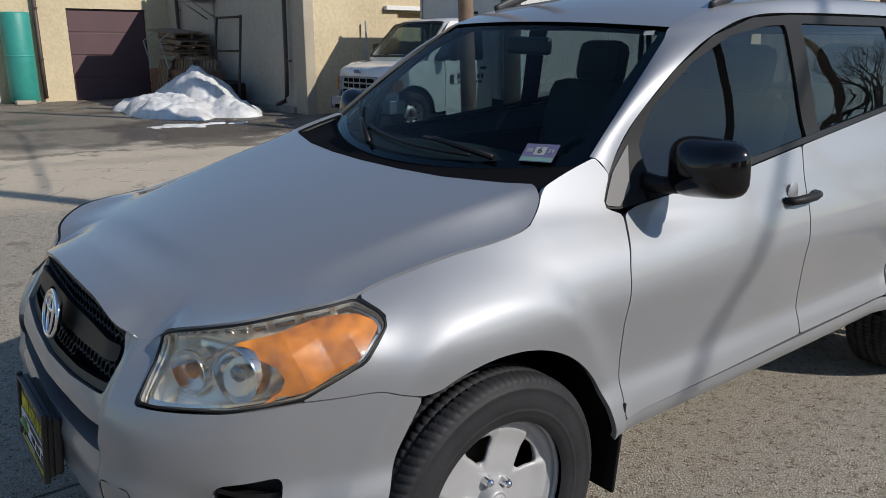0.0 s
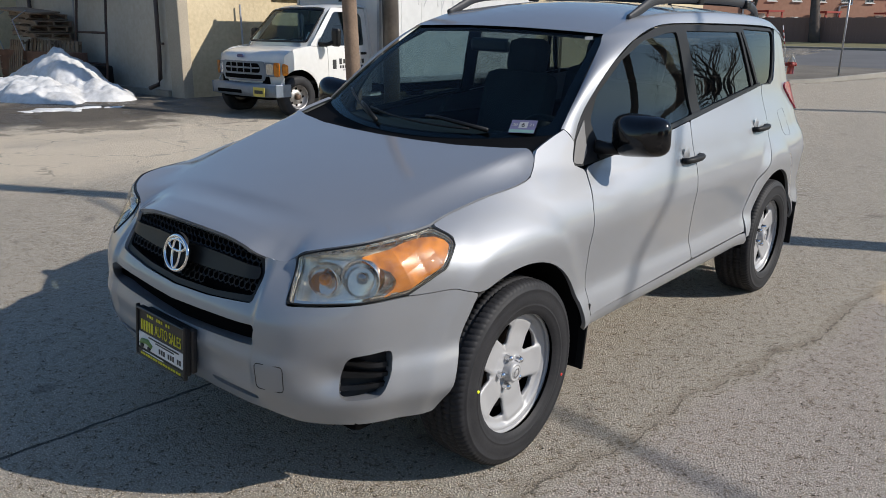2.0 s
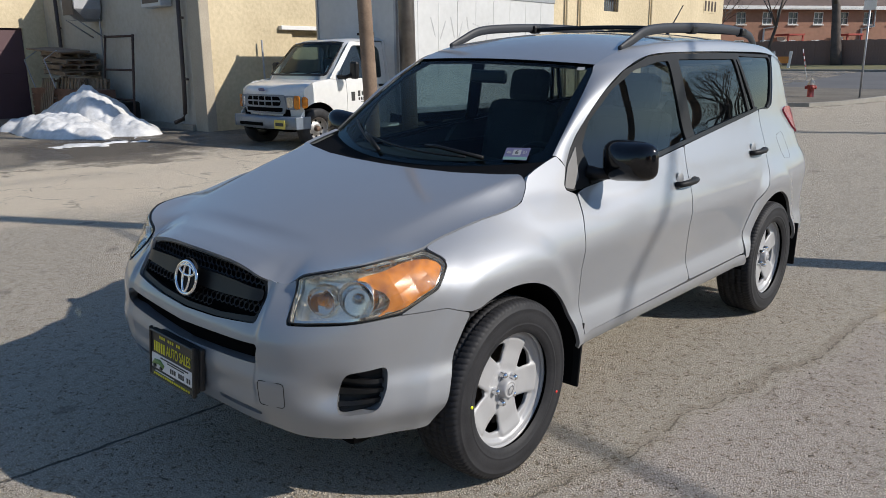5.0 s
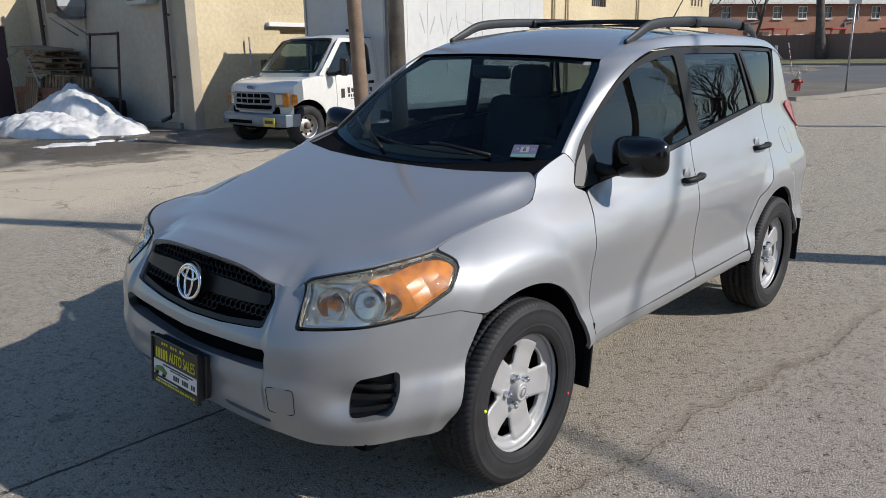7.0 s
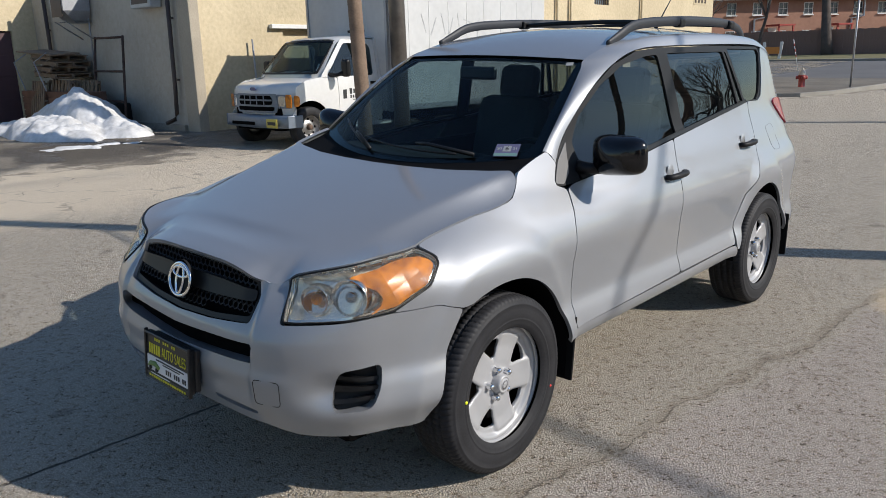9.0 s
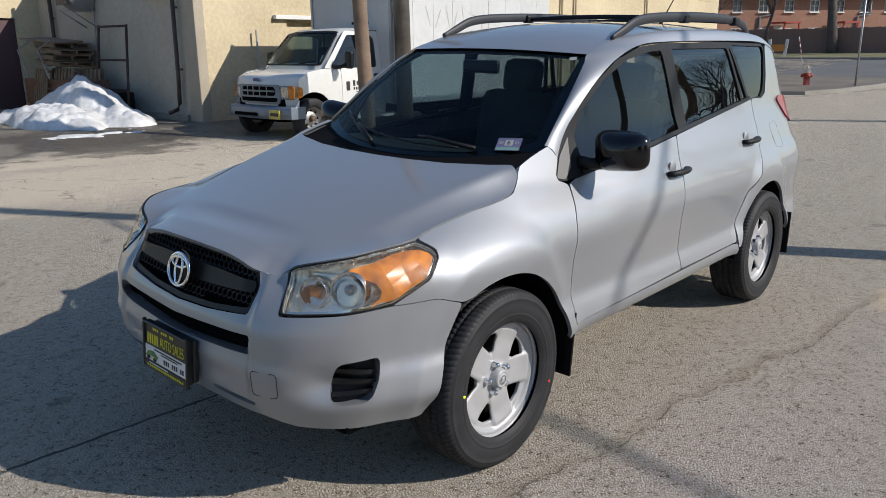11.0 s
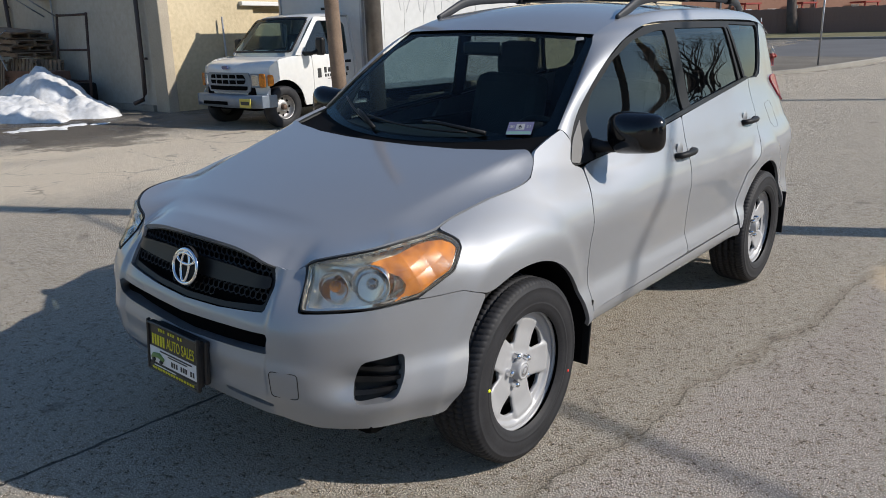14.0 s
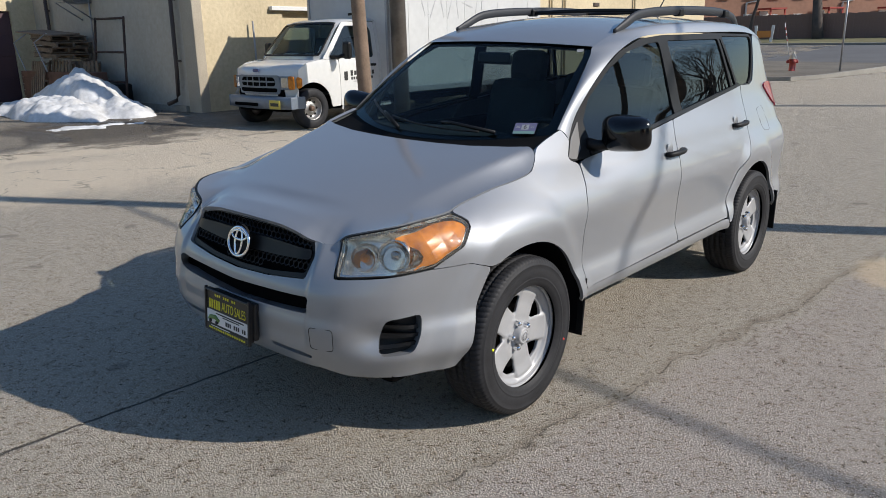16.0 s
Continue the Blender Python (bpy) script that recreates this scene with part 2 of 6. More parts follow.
def patch(surf, outline, holes=(), step=0.02, flange=0.015, off=0.0, hole_flange=None, flip=False, weld=False):
    """A panel: the part of the surface surf(u, v) within an outline less its holes, with turned-in edges. Vertices and faces."""
    outline = np.array(outline, float)
    holes = [np.array(h, float) for h in holes]
    lo, hi = outline.min(0), outline.max(0)
    nu, nv = [max(2, int(math.ceil(d / step)) + 1) for d in hi - lo]
    U, V = np.meshgrid(np.linspace(lo[0], hi[0], nu), np.linspace(lo[1], hi[1], nv), indexing="ij")
    pts = np.stack([U.ravel(), V.ravel()], 1)
    ids = np.arange(nu * nv).reshape(nu, nv)
    quads = np.stack([ids[:-1, :-1], ids[1:, :-1], ids[1:, 1:], ids[:-1, 1:]], -1).reshape(-1, 4)
    mid = pts[quads].mean(1)
    keep = within_outline(mid, outline)
    for h in holes:
        keep &= ~within_outline(mid, h)
    quads = quads[keep]
    used, inv = np.unique(quads, return_inverse=True)
    quads, pts = inv.reshape(-1, 4), pts[used]
    count = {}
    for q in quads:
        for a, b in zip(q, np.roll(q, -1)):
            count.setdefault((min(a, b), max(a, b)), []).append((a, b))
    edges = [e[0] for e in count.values() if len(e) == 1]
    rim = np.unique(np.array(edges).ravel())
    pts[rim], which = nearest_on(pts[rim], [outline, *holes])
    rim_hole = dict(zip(rim.tolist(), (which > 0).tolist()))

    def at(p):
        return np.stack(np.broadcast_arrays(*surf(p[:, 0], p[:, 1])), -1).astype(float)
    e = 1e-3
    P = at(pts)
    du, dv = at(pts + [e, 0]) - at(pts - [e, 0]), at(pts + [0, e]) - at(pts - [0, e])
    N = np.cross(du, dv)
    N /= np.linalg.norm(N, axis=1)[:, None] + 1e-12
    if flip:
        N = -N
    P = P + off * N
    verts, faces = P.tolist(), [tuple(int(i) for i in (q[::-1] if flip else q)) for q in quads]
    if flange:
        new_id, deep = {}, {}
        for i in rim.tolist():
            f = (hole_flange if (hole_flange is not None and rim_hole[i]) else flange)
            new_id[i] = i if weld else len(verts)
            if not weld:
                verts.append(P[i].tolist())
            deep[i] = len(verts)
            verts.append((P[i] - f * N[i]).tolist())
        for a, b in edges:
            q = (new_id[b], new_id[a], deep[a], deep[b])
            faces.append(q[::-1] if flip else q)
    return verts, faces


def mirrored(vf):
    v, f = vf
    return [(-x, y, z) for x, y, z in v], [tuple(q[::-1]) for q in f]


def loft(rows, cap=False):
    """A skin over rows of points of one length."""
    n, m = len(rows), len(rows[0])
    verts = [tuple(p) for r in rows for p in r]
    faces = [(i * m + k, i * m + k + 1, (i + 1) * m + k + 1, (i + 1) * m + k) for i in range(n - 1) for k in range(m - 1)]
    return verts, faces


def writing(text, size, mat, parent, m, name="lettering", depth=0.0006):
    """Built-in lettering as a mesh under a thing."""
    c = bpy.data.curves.new("text", "FONT")
    c.body, c.size, c.align_x, c.align_y, c.extrude = text, size, "CENTER", "CENTER", depth
    tmp = bpy.data.objects.new("text", c)
    scene.collection.objects.link(tmp)
    bpy.context.view_layer.update()
    me = bpy.data.meshes.new_from_object(tmp.evaluated_get(bpy.context.evaluated_depsgraph_get()))
    bpy.data.objects.remove(tmp)
    me.materials.clear()
    me.materials.append(mat)
    return part(name, me, parent, m=m)

# ---- the silver car: nose towards -Y, front axle at y = 0, driver's side at +X ----
PLAN = spline([(0, -.868), (.2, -.862), (.42, -.845), (.6, -.785), (.742, -.655), (.818, -.48), (.858, -.28), (.883, 0), (.89, .45), (.893, 1.3), (.89, 2.2), (.880, 2.7), (.862, 3.15), (.81, 3.44), (.67, 3.61), (.4, 3.68), (0, 3.70)], 900)
_d = np.concatenate([[0], np.cumsum(np.linalg.norm(np.diff(PLAN, axis=0), axis=1))])
_g = np.gradient(PLAN, _d, axis=0)
_g = np.stack([np.convolve(np.pad(_g[:, i], 12, mode="edge"), np.ones(25) / 25, "valid") for i in (0, 1)], 1)
_g /= np.linalg.norm(_g, axis=1)[:, None]
PLAN_N = np.stack([_g[:, 1], -_g[:, 0]], 1)
WHEEL_Z, WHEEL_R, BASE = 0.352, 0.353, 2.66


def along(x, y):
    """Length along the plan line from the nose to the place nearest (x, y)."""
    return float(_d[np.argmin((PLAN[:, 0] - x) ** 2 + (PLAN[:, 1] - y) ** 2)])


def along_y(y):
    """The same for a place on the flank."""
    k = (PLAN[:, 0] > 0.7)
    return float(np.interp(y, PLAN[k, 1], _d[k]))


def along_x(x):
    """The same for a place on the front."""
    k = PLAN[:, 1] < -0.45
    return float(np.interp(abs(x), PLAN[k, 0], _d[k])) * (1 if x >= 0 else -1)


SIDE_IN = curve([.25, .36, .44, .51, .58, .72, .82, .88, .94, 1.0, 1.05, 1.10, 1.16, 1.22, 1.40, 1.58, 1.66], [.06, .02, -.014, -.003, .016, .008, .0, .008, .026, .052, .072, .095, .123, .147, .192, .245, .29])
CREST = curve([-.9, -.5, -.36, -.2, 0, .2, .36, .5, .7, 3], [.80, .785, .76, .74, .73, .73, .74, .76, .81, .81])
SHOULDER = curve([-.9, -.5, -.36, -.1, .12, .25, .5, .7, 3], [.955, .95, .950, .995, 1.030, 1.045, 1.03, .99, .98])
FRONT_IN = curve([.25, .33, .40, .48, .56, .64, .68, .71, .745, .80, .85, .90, .96, 1.1], [.10, .05, .022, .008, .0, .002, .008, .022, .040, .062, .082, .098, .15, .35])
REAR_IN = curve([.25, .40, .50, .62, .70, 1.0, 1.15, 1.35, 1.6, 1.7], [.12, .03, .0, .0, .05, .06, .08, .17, .34, .42])
NARROW = curve([-.8, -.4, -.2, 0, .2, .6, 1.2, 2.5, 3.2], [.115, .104, .088, .074, .058, .034, 0, 0, .02])


FOG_S = along(.70, -.665)


def body(s, z):
    """The car's skin on the driver's side: length from the nose and height."""
    s, z = np.asarray(s, float), np.asarray(z, float)
    x, y = np.interp(s, _d, PLAN[:, 0]), np.interp(s, _d, PLAN[:, 1])
    nx, ny = np.interp(s, _d, PLAN_N[:, 0]), np.interp(s, _d, PLAN_N[:, 1])
    t = (z - CREST(y)) / (SHOULDER(y) - CREST(y))
    side = SIDE_IN(z) + NARROW(y) * np.where(t < 1, np.clip(t, 0, 1) ** 3, 1.3 - .3 * np.exp(np.minimum(0, 1 - t) * 10))
    end = np.where(y < 1.3, FRONT_IN(z), REAR_IN(z))
    end = end + np.where(y < 0, .07 * smooth(.34, .56, x) * smooth(.72, .85, z), 0)
    inset = nx ** 2 * side + ny ** 2 * end
    inset = inset + .013 * (1 - smooth(.434, .450, x)) * smooth(.42, .50, z) * smooth(.93, .80, z) * np.where(y < -.6, 1, 0)
    inset = inset - .012 * ny ** 2 * (1 - smooth(.50, .64, x)) * smooth(.592, .535, z) * smooth(.38, .47, z) * np.where(y < 0, 1, 0)
    inset = inset + .034 * np.exp(-((s - FOG_S + .030) / .085) ** 2 - ((z - .510) / .052) ** 2)
    for wy in (0.0, BASE):
        r = np.hypot(y - wy, z - WHEEL_Z) + .085 * smooth(.16, .42, np.abs(y - wy))
        q = (r - .532) / .105
        lift = np.clip(1 - (np.sqrt(q * q + .002) + q) / 2, 0, 1)
        inset = inset - 0.019 * lift * lift * (1.6 - .6 * lift) * nx ** 2
    return x - nx * inset, y - ny * inset, z - .022 * np.clip(.80 - x, 0, 1) * smooth(-.2, -.6, y)


def nose(w, z):
    """The skin round the nose: signed length from the middle, and height."""
    x, y, z = body(np.abs(w), z)
    return np.sign(w) * np.where(np.abs(w) < 1e-9, 0, x), y, z


HOOD_MID = curve([-.80, -.76, -.70, -.6, -.45, -.27, -.1, 0, .15, .30, .45], [.872, .896, .912, .937, .973, 1.016, 1.055, 1.077, 1.109, 1.140, 1.160])
W0 = along_x(.58)
SEAM_S = [along_x(.0), along_x(.20), along_x(.32), along_x(.41), along_x(.485), along_x(.56), along(.69, -.685), along(.79, -.52), along_y(-.40), along_y(-.34), along_y(-.29), along_y(-.23), along_y(-.17), along_y(-.08), along_y(.09), along_y(.18), along_y(.243), along_y(.277)]
SEAM_Z = [.909, .902, .886, .857, .844, .880, .913, .934, .942, .948, .960, .974, .986, 1.002, 1.022, 1.040, 1.082, 1.128]
_ss = np.linspace(0, SEAM_S[-1], 240)
SEAM = np.array(body(_ss, curve(SEAM_S, SEAM_Z)(_ss))).T     # the line where the hood meets the nose, the lamps and the fender


_side = np.vstack([SEAM[(_ss > W0) & (SEAM[:, 1] < .13)], [[.770, .19, 1.046], [.780, .25, 1.076], [.788, .30, 1.102], [.790, .36, 1.125]]])     # the hood's fall goes on past its rounded rear corner
_turn = np.arctan2(SEAM[:, 0], .40 - SEAM[:, 1])
_reach = np.hypot(SEAM[:, 0], .40 - SEAM[:, 1])
CREASE_X = curve([-.9, -.6, -.3, 0, .2, .30, .4], [.47, .51, .570, .628, .670, .703, .71])
CROWN = curve([-.9, -.5, 0, .3], [.036, .028, .010, .006])


def hood_dome(x, y):
    """The hood's main form: a flat crowned top as far as a crease, then a fall to the fender seams."""
    a, y = np.abs(np.asarray(x, float)), np.asarray(y, float)
    xe, ze = np.interp(y, _side[:, 1], _side[:, 0]), np.interp(y, _side[:, 1], _side[:, 2])
    xc = np.minimum(CREASE_X(y), xe - .03)
    zc = HOOD_MID(y) - CROWN(y)
    top = HOOD_MID(y) - CROWN(y) * (a / xc) ** 2
    u = (a - xc) / (xe - xc)
    fall = zc + .007 - (zc + .007 - ze) * np.where(u > 0, 1.9 * u - .9 * np.minimum(u, 1.05) ** 2, 1.9 * u)
    bent = (top + fall - np.sqrt((top - fall) ** 2 + .010 ** 2)) / 2
    return top + (bent - top) * smooth(-.70, -.36, y)


_miss = SEAM[:, 2] - hood_dome(SEAM[:, 0], SEAM[:, 1])


def hood_skin(x, y):
    """The dome bent down to the seam round the nose."""
    x, y = np.asarray(x, float), np.asarray(y, float)
    w = np.arctan2(np.abs(x), .40 - y)
    r = np.hypot(x, .40 - y) / np.interp(w, _turn, _reach)
    return x, y, hood_dome(x, y) + np.interp(w, _turn, _miss, right=0.0) * np.clip((r - .86) / .14, 0, 1.1) ** 2


def sym(points):
    """An outline and its mirror image, from a right half that begins and ends at the middle."""
    return [tuple(p) for p in points] + [(-a, b) for a, b in points[::-1] if abs(a) > 1e-6]


def arch(wy, r, a0=-10, a1=190, n=22):
    """The wheel opening, in length from the nose and height."""
    return [(along_y(wy - r * math.cos(radians(a))), WHEEL_Z + r * math.sin(radians(a))) for a in np.linspace(a0, a1, n)]


def belt(y):
    return 1.156 + 0.108 * (y - 1.6)


car = thing("car", None, "silver compact sport utility vehicle parked on asphalt", "car")
ARCH_R = 0.425

# hood
edge = [(p[0] - .003, p[1] + .003) for p in SEAM[::4]]
hood_line = rounded(sym([(0, edge[0][1])] + edge[1:] + [(.675, .276), (.6, .242), (.4, .187), (.2, .163), (0, .155)]), .008, 3)
hood = part("hood", mesh_of("hood", *patch(hood_skin, hood_line, step=.014, flange=.022), SILVER), car)

# front bumper with its openings
W = along_x
grille_hole = rounded(sym([(0, .704), (W(.2), .708), (W(.412), .726), (W(.428), .80), (W(.418), .858), (W(.36), .879), (W(.2), .902), (0, .914)]), .014)
half = [(0, .385), (W(.2), .385), (W(.44), .375), (W(.60), .345), (W(.75), .335), (along_y(-.40), .335), (along_y(-.36), .40), (along_y(-.30), .60), (along_y(-.236), .7255),
        (along_y(-.33), .7575), (along(.79, -.51), .7635), (along(.70, -.65), .749), (W(.551), .738), (W(.544), .80), (W(.532), .866), (W(.51), .852), (W(.482), .849), (W(.45), .852), (W(.412), .862), (W(.428), .80), (W(.414), .722), (W(.2), .704), (0, .700)]
slot_hole = rounded(sym([(0, .584), (W(.2), .586), (W(.44), .592), (W(.455), .660), (W(.2), .655), (0, .652)]), .012)


def fog_hole(k):
    return rounded([(k * along(.708, -.672), .582), (k * along(.797, -.550), .594), (k * along(.792, -.558), .52), (k * along(.774, -.592), .446), (k * along(.690, -.689), .438), (k * along(.686, -.692), .49)], .030, 6)


def slit_hole(k):
    return rounded([(k * W(.23), .436), (k * W(.40), .430), (k * W(.46), .418), (k * W(.45), .405), (k * W(.24), .418)], .006)


bumper = part("front_bumper", mesh_of("front_bumper", *patch(nose, rounded(sym(half), .012), [slot_hole, fog_hole(1), fog_hole(-1), slit_hole(1), slit_hole(-1)], step=.0125, flange=.03, hole_flange=.05), SILVER), car)
part("bumper_lip", mesh_of("bumper_lip", *patch(lambda w, z: (np.asarray(nose(w, z)[0]) * .98, np.asarray(nose(w, z)[1]) + .01, z), rounded(sym([(0, .345), (W(.46), .345), (W(.50), .388), (0, .388)]), .01), step=.02, flange=.03), SILVER), bumper)
# near-black sheets behind the openings: their deep shade is put into the colour
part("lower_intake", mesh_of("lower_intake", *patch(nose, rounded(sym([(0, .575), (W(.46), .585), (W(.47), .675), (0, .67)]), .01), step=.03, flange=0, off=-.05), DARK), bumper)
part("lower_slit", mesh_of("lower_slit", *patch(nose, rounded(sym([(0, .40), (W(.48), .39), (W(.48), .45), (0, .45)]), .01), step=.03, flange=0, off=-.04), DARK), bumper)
for k in (1, -1):
    fog = part("fog_recess", mesh_of("fog_recess", *patch(nose, fog_hole(k) * [1, 1], step=.015, flange=0, off=-.048), BLACK_PLASTIC), bumper)
    for j in range(3):
        z0 = .475 + .032 * j
        part("louvre", mesh_of("louvre", *patch(nose, [(k * along(.672, -.70), z0 - .006), (k * along(.79, -.56), z0 - .002), (k * along(.79, -.56), z0 + .012), (k * along(.672, -.70), z0 + .008)][::k], step=.012, flange=.02, off=-.024), BLACK_PLASTIC), fog)
    cover = rounded([(k * W(.462), .548), (k * W(.558), .548), (k * W(.558), .458), (k * W(.462), .458)], .015)
    if k > 0:
        ring = [tuple(np.array(nose(np.array([p[0]]), np.array([p[1]]))).ravel()) for p in cover]
        part("tow_cover_seam", tube_mesh("tow_cover_seam", ring, .0016, GREY_TRIM, 5, True), bumper)

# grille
# the backing sheet is near-black in place of the shade behind the mesh
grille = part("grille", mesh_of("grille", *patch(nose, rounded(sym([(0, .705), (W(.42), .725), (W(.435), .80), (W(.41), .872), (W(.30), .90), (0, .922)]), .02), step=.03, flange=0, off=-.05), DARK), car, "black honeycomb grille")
frame_in = rounded(sym([(0, .722), (W(.2), .725), (W(.395), .743), (W(.410), .80), (W(.400), .846), (W(.34), .868), (W(.2), .887), (0, .898)]), .012)
part("grille_frame", mesh_of("grille_frame", *patch(nose, grille_hole, [frame_in], step=.006, flange=.03, off=-.012, hole_flange=.03), BLACK_PLASTIC), grille)
bar = rounded(sym([(0, .782), (W(.2), .783), (W(.41), .790), (W(.408), .826), (W(.2), .838), (0, .842)]), .012)
part("grille_bar", mesh_of("grille_bar", *patch(nose, bar, step=.012, flange=.03, off=-.004), BLACK_PLASTIC), grille)
cells = []
for row in range(8):
    for col in range(-15, 16):
        w, z = col * .028 + (.014 if row % 2 else 0), .735 + row * .0225
        if abs(w) > .40 or z > .888 - .04 * (abs(w) / .42) ** 2 or z < .733 + .02 * (abs(w) / .4) ** 2:
            continue
        hexa = [(w + .0155 * math.sin(radians(60 * i)), z + .0135 * math.cos(radians(60 * i))) for i in range(6)]
        ring = np.array(nose(np.array([p[0] for p in hexa]), np.array([p[1] for p in hexa]))).T + [0, .022, 0]
        cells.append(tube([tuple(p) for p in ring], .0026, 4, True))
part("honeycomb", joined("honeycomb", cells, MESH, False), grille)
ex, ey, ez = [float(np.ravel(v)[0]) for v in nose(np.array([1e-6]), np.array([.806]))]
emblem = part("emblem_plate", mesh_of("emblem_plate", *[(lambda v, f: ([(p[1], p[0] * .6, p[2]) for p in v], f))(*lathe([(-.03, .070), (-.012, .070), (-.006, .060), (-.006, 0.001)], 32))][0], GREY_TRIM), grille, m=pose(ex, ey - .012, ez, -14))


def oval(a, b, cz=0.0, r=.006, n=40):
    return tube([(a * math.cos(2 * math.pi * i / n), 0, cz + b * math.sin(2 * math.pi * i / n)) for i in range(n)], r, 8, True)


part("emblem", joined("emblem", [oval(.070, .060, r=.007), oval(.023, .054, .002, .006), oval(.050, .019, .028, .006)], CHROME), grille, "chrome oval ring emblem", pose(ex, ey - .028, ez, -14))


# headlights
GALV_CAP = material("bulb_cap", (0.30, 0.31, 0.33), 0.25, 1.0, 0.1, 40, 9)

def headlight(k):
    top_z = curve(SEAM_S, [q - .005 for q in SEAM_Z])
    top = [(q, float(top_z(q))) for q in np.linspace(along_y(-.405), W(.542), 14)]
    out = [(W(.562), .747), (W(.61), .748), (along(.73, -.645), .756), (along(.80, -.50), .773), (along_y(-.365), .834), (along_y(-.298), .896), (along_y(-.303), .917), (along_y(-.345), .941)] + top + [(W(.550), .80)]
    ln = rounded(out, .012)
    mid = ln.mean(0)
    shrink = mid + (ln - mid) * [.972, .94]
    fix = (lambda vf: vf) if k > 0 else mirrored
    hl = part("headlight", mesh_of("headlight_housing", *fix(patch(body, ln, step=.010, flange=-.058, off=-.06)), REFLECTOR), car, "clear headlight slightly hazed, amber indicator")
    lip = np.array(body(ln[:, 0], ln[:, 1])).T
    part("seal", tube_mesh("headlight_seal", [(k * q[0], q[1], q[2]) for q in lip], .0036, BLACK_PLASTIC, 6, True), hl)
    tz = lambda q: float(top_z(q)) - .012
    split = [(along(.778, -.582), .768), (along(.793, -.548), .790), (along(.797, -.538), .815), (along(.790, -.553), .842), (along(.772, -.593), .864), (along(.742, -.635), .884)]
    upper = [(q, tz(q) - .016 * smooth(along_y(-.40), along(.742, -.635), q)) for q in np.linspace(along_y(-.405), along(.75, -.625), 6)]
    amber = rounded(split[:1] + [(along(.806, -.497), .782), (along_y(-.378), .838), (along_y(-.318), .893), (along_y(-.326), .906), (along_y(-.355), .920)] + upper + split[:0:-1], .004)
    part("lens", mesh_of("headlight_lens", *fix(patch(body, mid + (ln - mid) * [.992, .985], step=.010, flange=0, off=.001)), LENS), hl)
    part("inner_bezel", mesh_of("inner_bezel", *fix(patch(body, mid + (ln - mid) * [.985, .97], [mid + (ln - mid) * [.955, .90]], step=.005, flange=.012, off=-.012)), BOWL), hl)

    def facets(s, z):
        x, y, z = body(s, z)
        wave = .020 * np.abs(((s * 7.0 + z * 3.0 + .2) % 1.0) - .5) + .009 * np.abs(((z * 13.0 - s * 5.0) % 1.0) - .5)
        return x - wave * .8, y + wave * .5, z
    part("amber_reflector", mesh_of("amber_reflector", *fix(patch(facets, amber, step=.004, flange=.03, off=-.004)), AMBER, False), hl, "faceted amber indicator")
    for x, y, z, r, deep in ((.645, -.742, .806, .050, .045), (.742, -.645, .818, .063, .05)):
        s = along(x, y)
        c = np.array(body(np.array([s]), np.array([z]))).ravel()
        n = np.array([np.interp(s, _d, PLAN_N[:, 0]), np.interp(s, _d, PLAN_N[:, 1])])
        bowl = lathe([(-deep * math.cos(a) - .012, r * math.sin(a)) for a in np.linspace(.10, math.pi / 2, 12)] + [(-.010, r * 1.02), (-.014, r * 1.035), (-.05, r * 1.04)], 32)
        c = c - np.append(n * .016, 0)
        turn = math.degrees(math.atan2(-.92, .38))
        o = part("reflector", mesh_of("reflector", *bowl, BOWL), hl, m=pose(k * c[0], c[1], c[2], 0, 0, turn if k > 0 else 180 - turn))
        part("bulb", mesh_of("bulb", *lathe([(-.05, .012), (-.026, .020), (-.018, .017), (-.014, .0005)], 14), AMBER if r < .055 else GALV_CAP), hl, m=o.matrix_basis.copy())
    return hl


headlight(1), headlight(-1)


# panels of the flanks
def flank(name, outline, holes=(), mat=SILVER, parent=car, off=0.0, step=.02, flange=.018, r=.02, hole_flange=None, sides=(1, -1), label=""):
    """One panel on each side of the car."""
    made = []
    ln = rounded(outline, r)
    vf = patch(body, ln, holes, step, flange, off, hole_flange)
    for k in sides:
        made.append(part(name, mesh_of(name, *(vf if k > 0 else mirrored(vf)), mat), parent if not isinstance(parent, list) else parent[0 if k > 0 else 1], label))
    return made


Y = along_y
fender_arch = arch(0, ARCH_R, 58, 178)
fender = flank("fender", [(Y(-.232), .728)] + fender_arch[1:] + [(Y(.425), .42), (Y(.464), .42), (Y(.456), .75), (Y(.478), .90), (Y(.535), 1.03), (Y(.478), 1.052), (Y(.478), 1.066), (Y(.532), 1.138), (Y(.492), 1.186), (Y(.42), 1.168), (Y(.35), 1.148), (Y(.286), 1.127)] + [(Y(q), float(curve(SEAM_S, SEAM_Z)(Y(q))) - .003) for q in (.265, .25, .23, .19, .15, .10, .05, -.05, -.15, -.25, -.31, -.335)] + [(Y(-.297), .920), (Y(-.286), .903), (Y(-.359), .836), (along(.797, -.507), .7665), (Y(-.33), .760)], r=.012, step=.0165)
front_door = flank("front_door", [(Y(.468), .455), (Y(1.468), .475), (Y(1.446), .78), (Y(1.49), 1.05), (Y(1.535), belt(1.535) - .004), (Y(.60), belt(.60) - .004), (Y(.545), 1.03), (Y(.483), .90), (Y(.460), .75)], r=.012)
rear_door = flank("rear_door", [(Y(1.474), .475), (Y(2.185), .478), (Y(2.20), .60), (Y(2.32), .76), (Y(2.47), .84), (Y(2.54), .93), (Y(2.62), 1.10), (Y(2.66), belt(2.62)), (Y(1.541), belt(1.541) - .004), (Y(1.496), 1.05), (Y(1.452), .78)], r=.012)
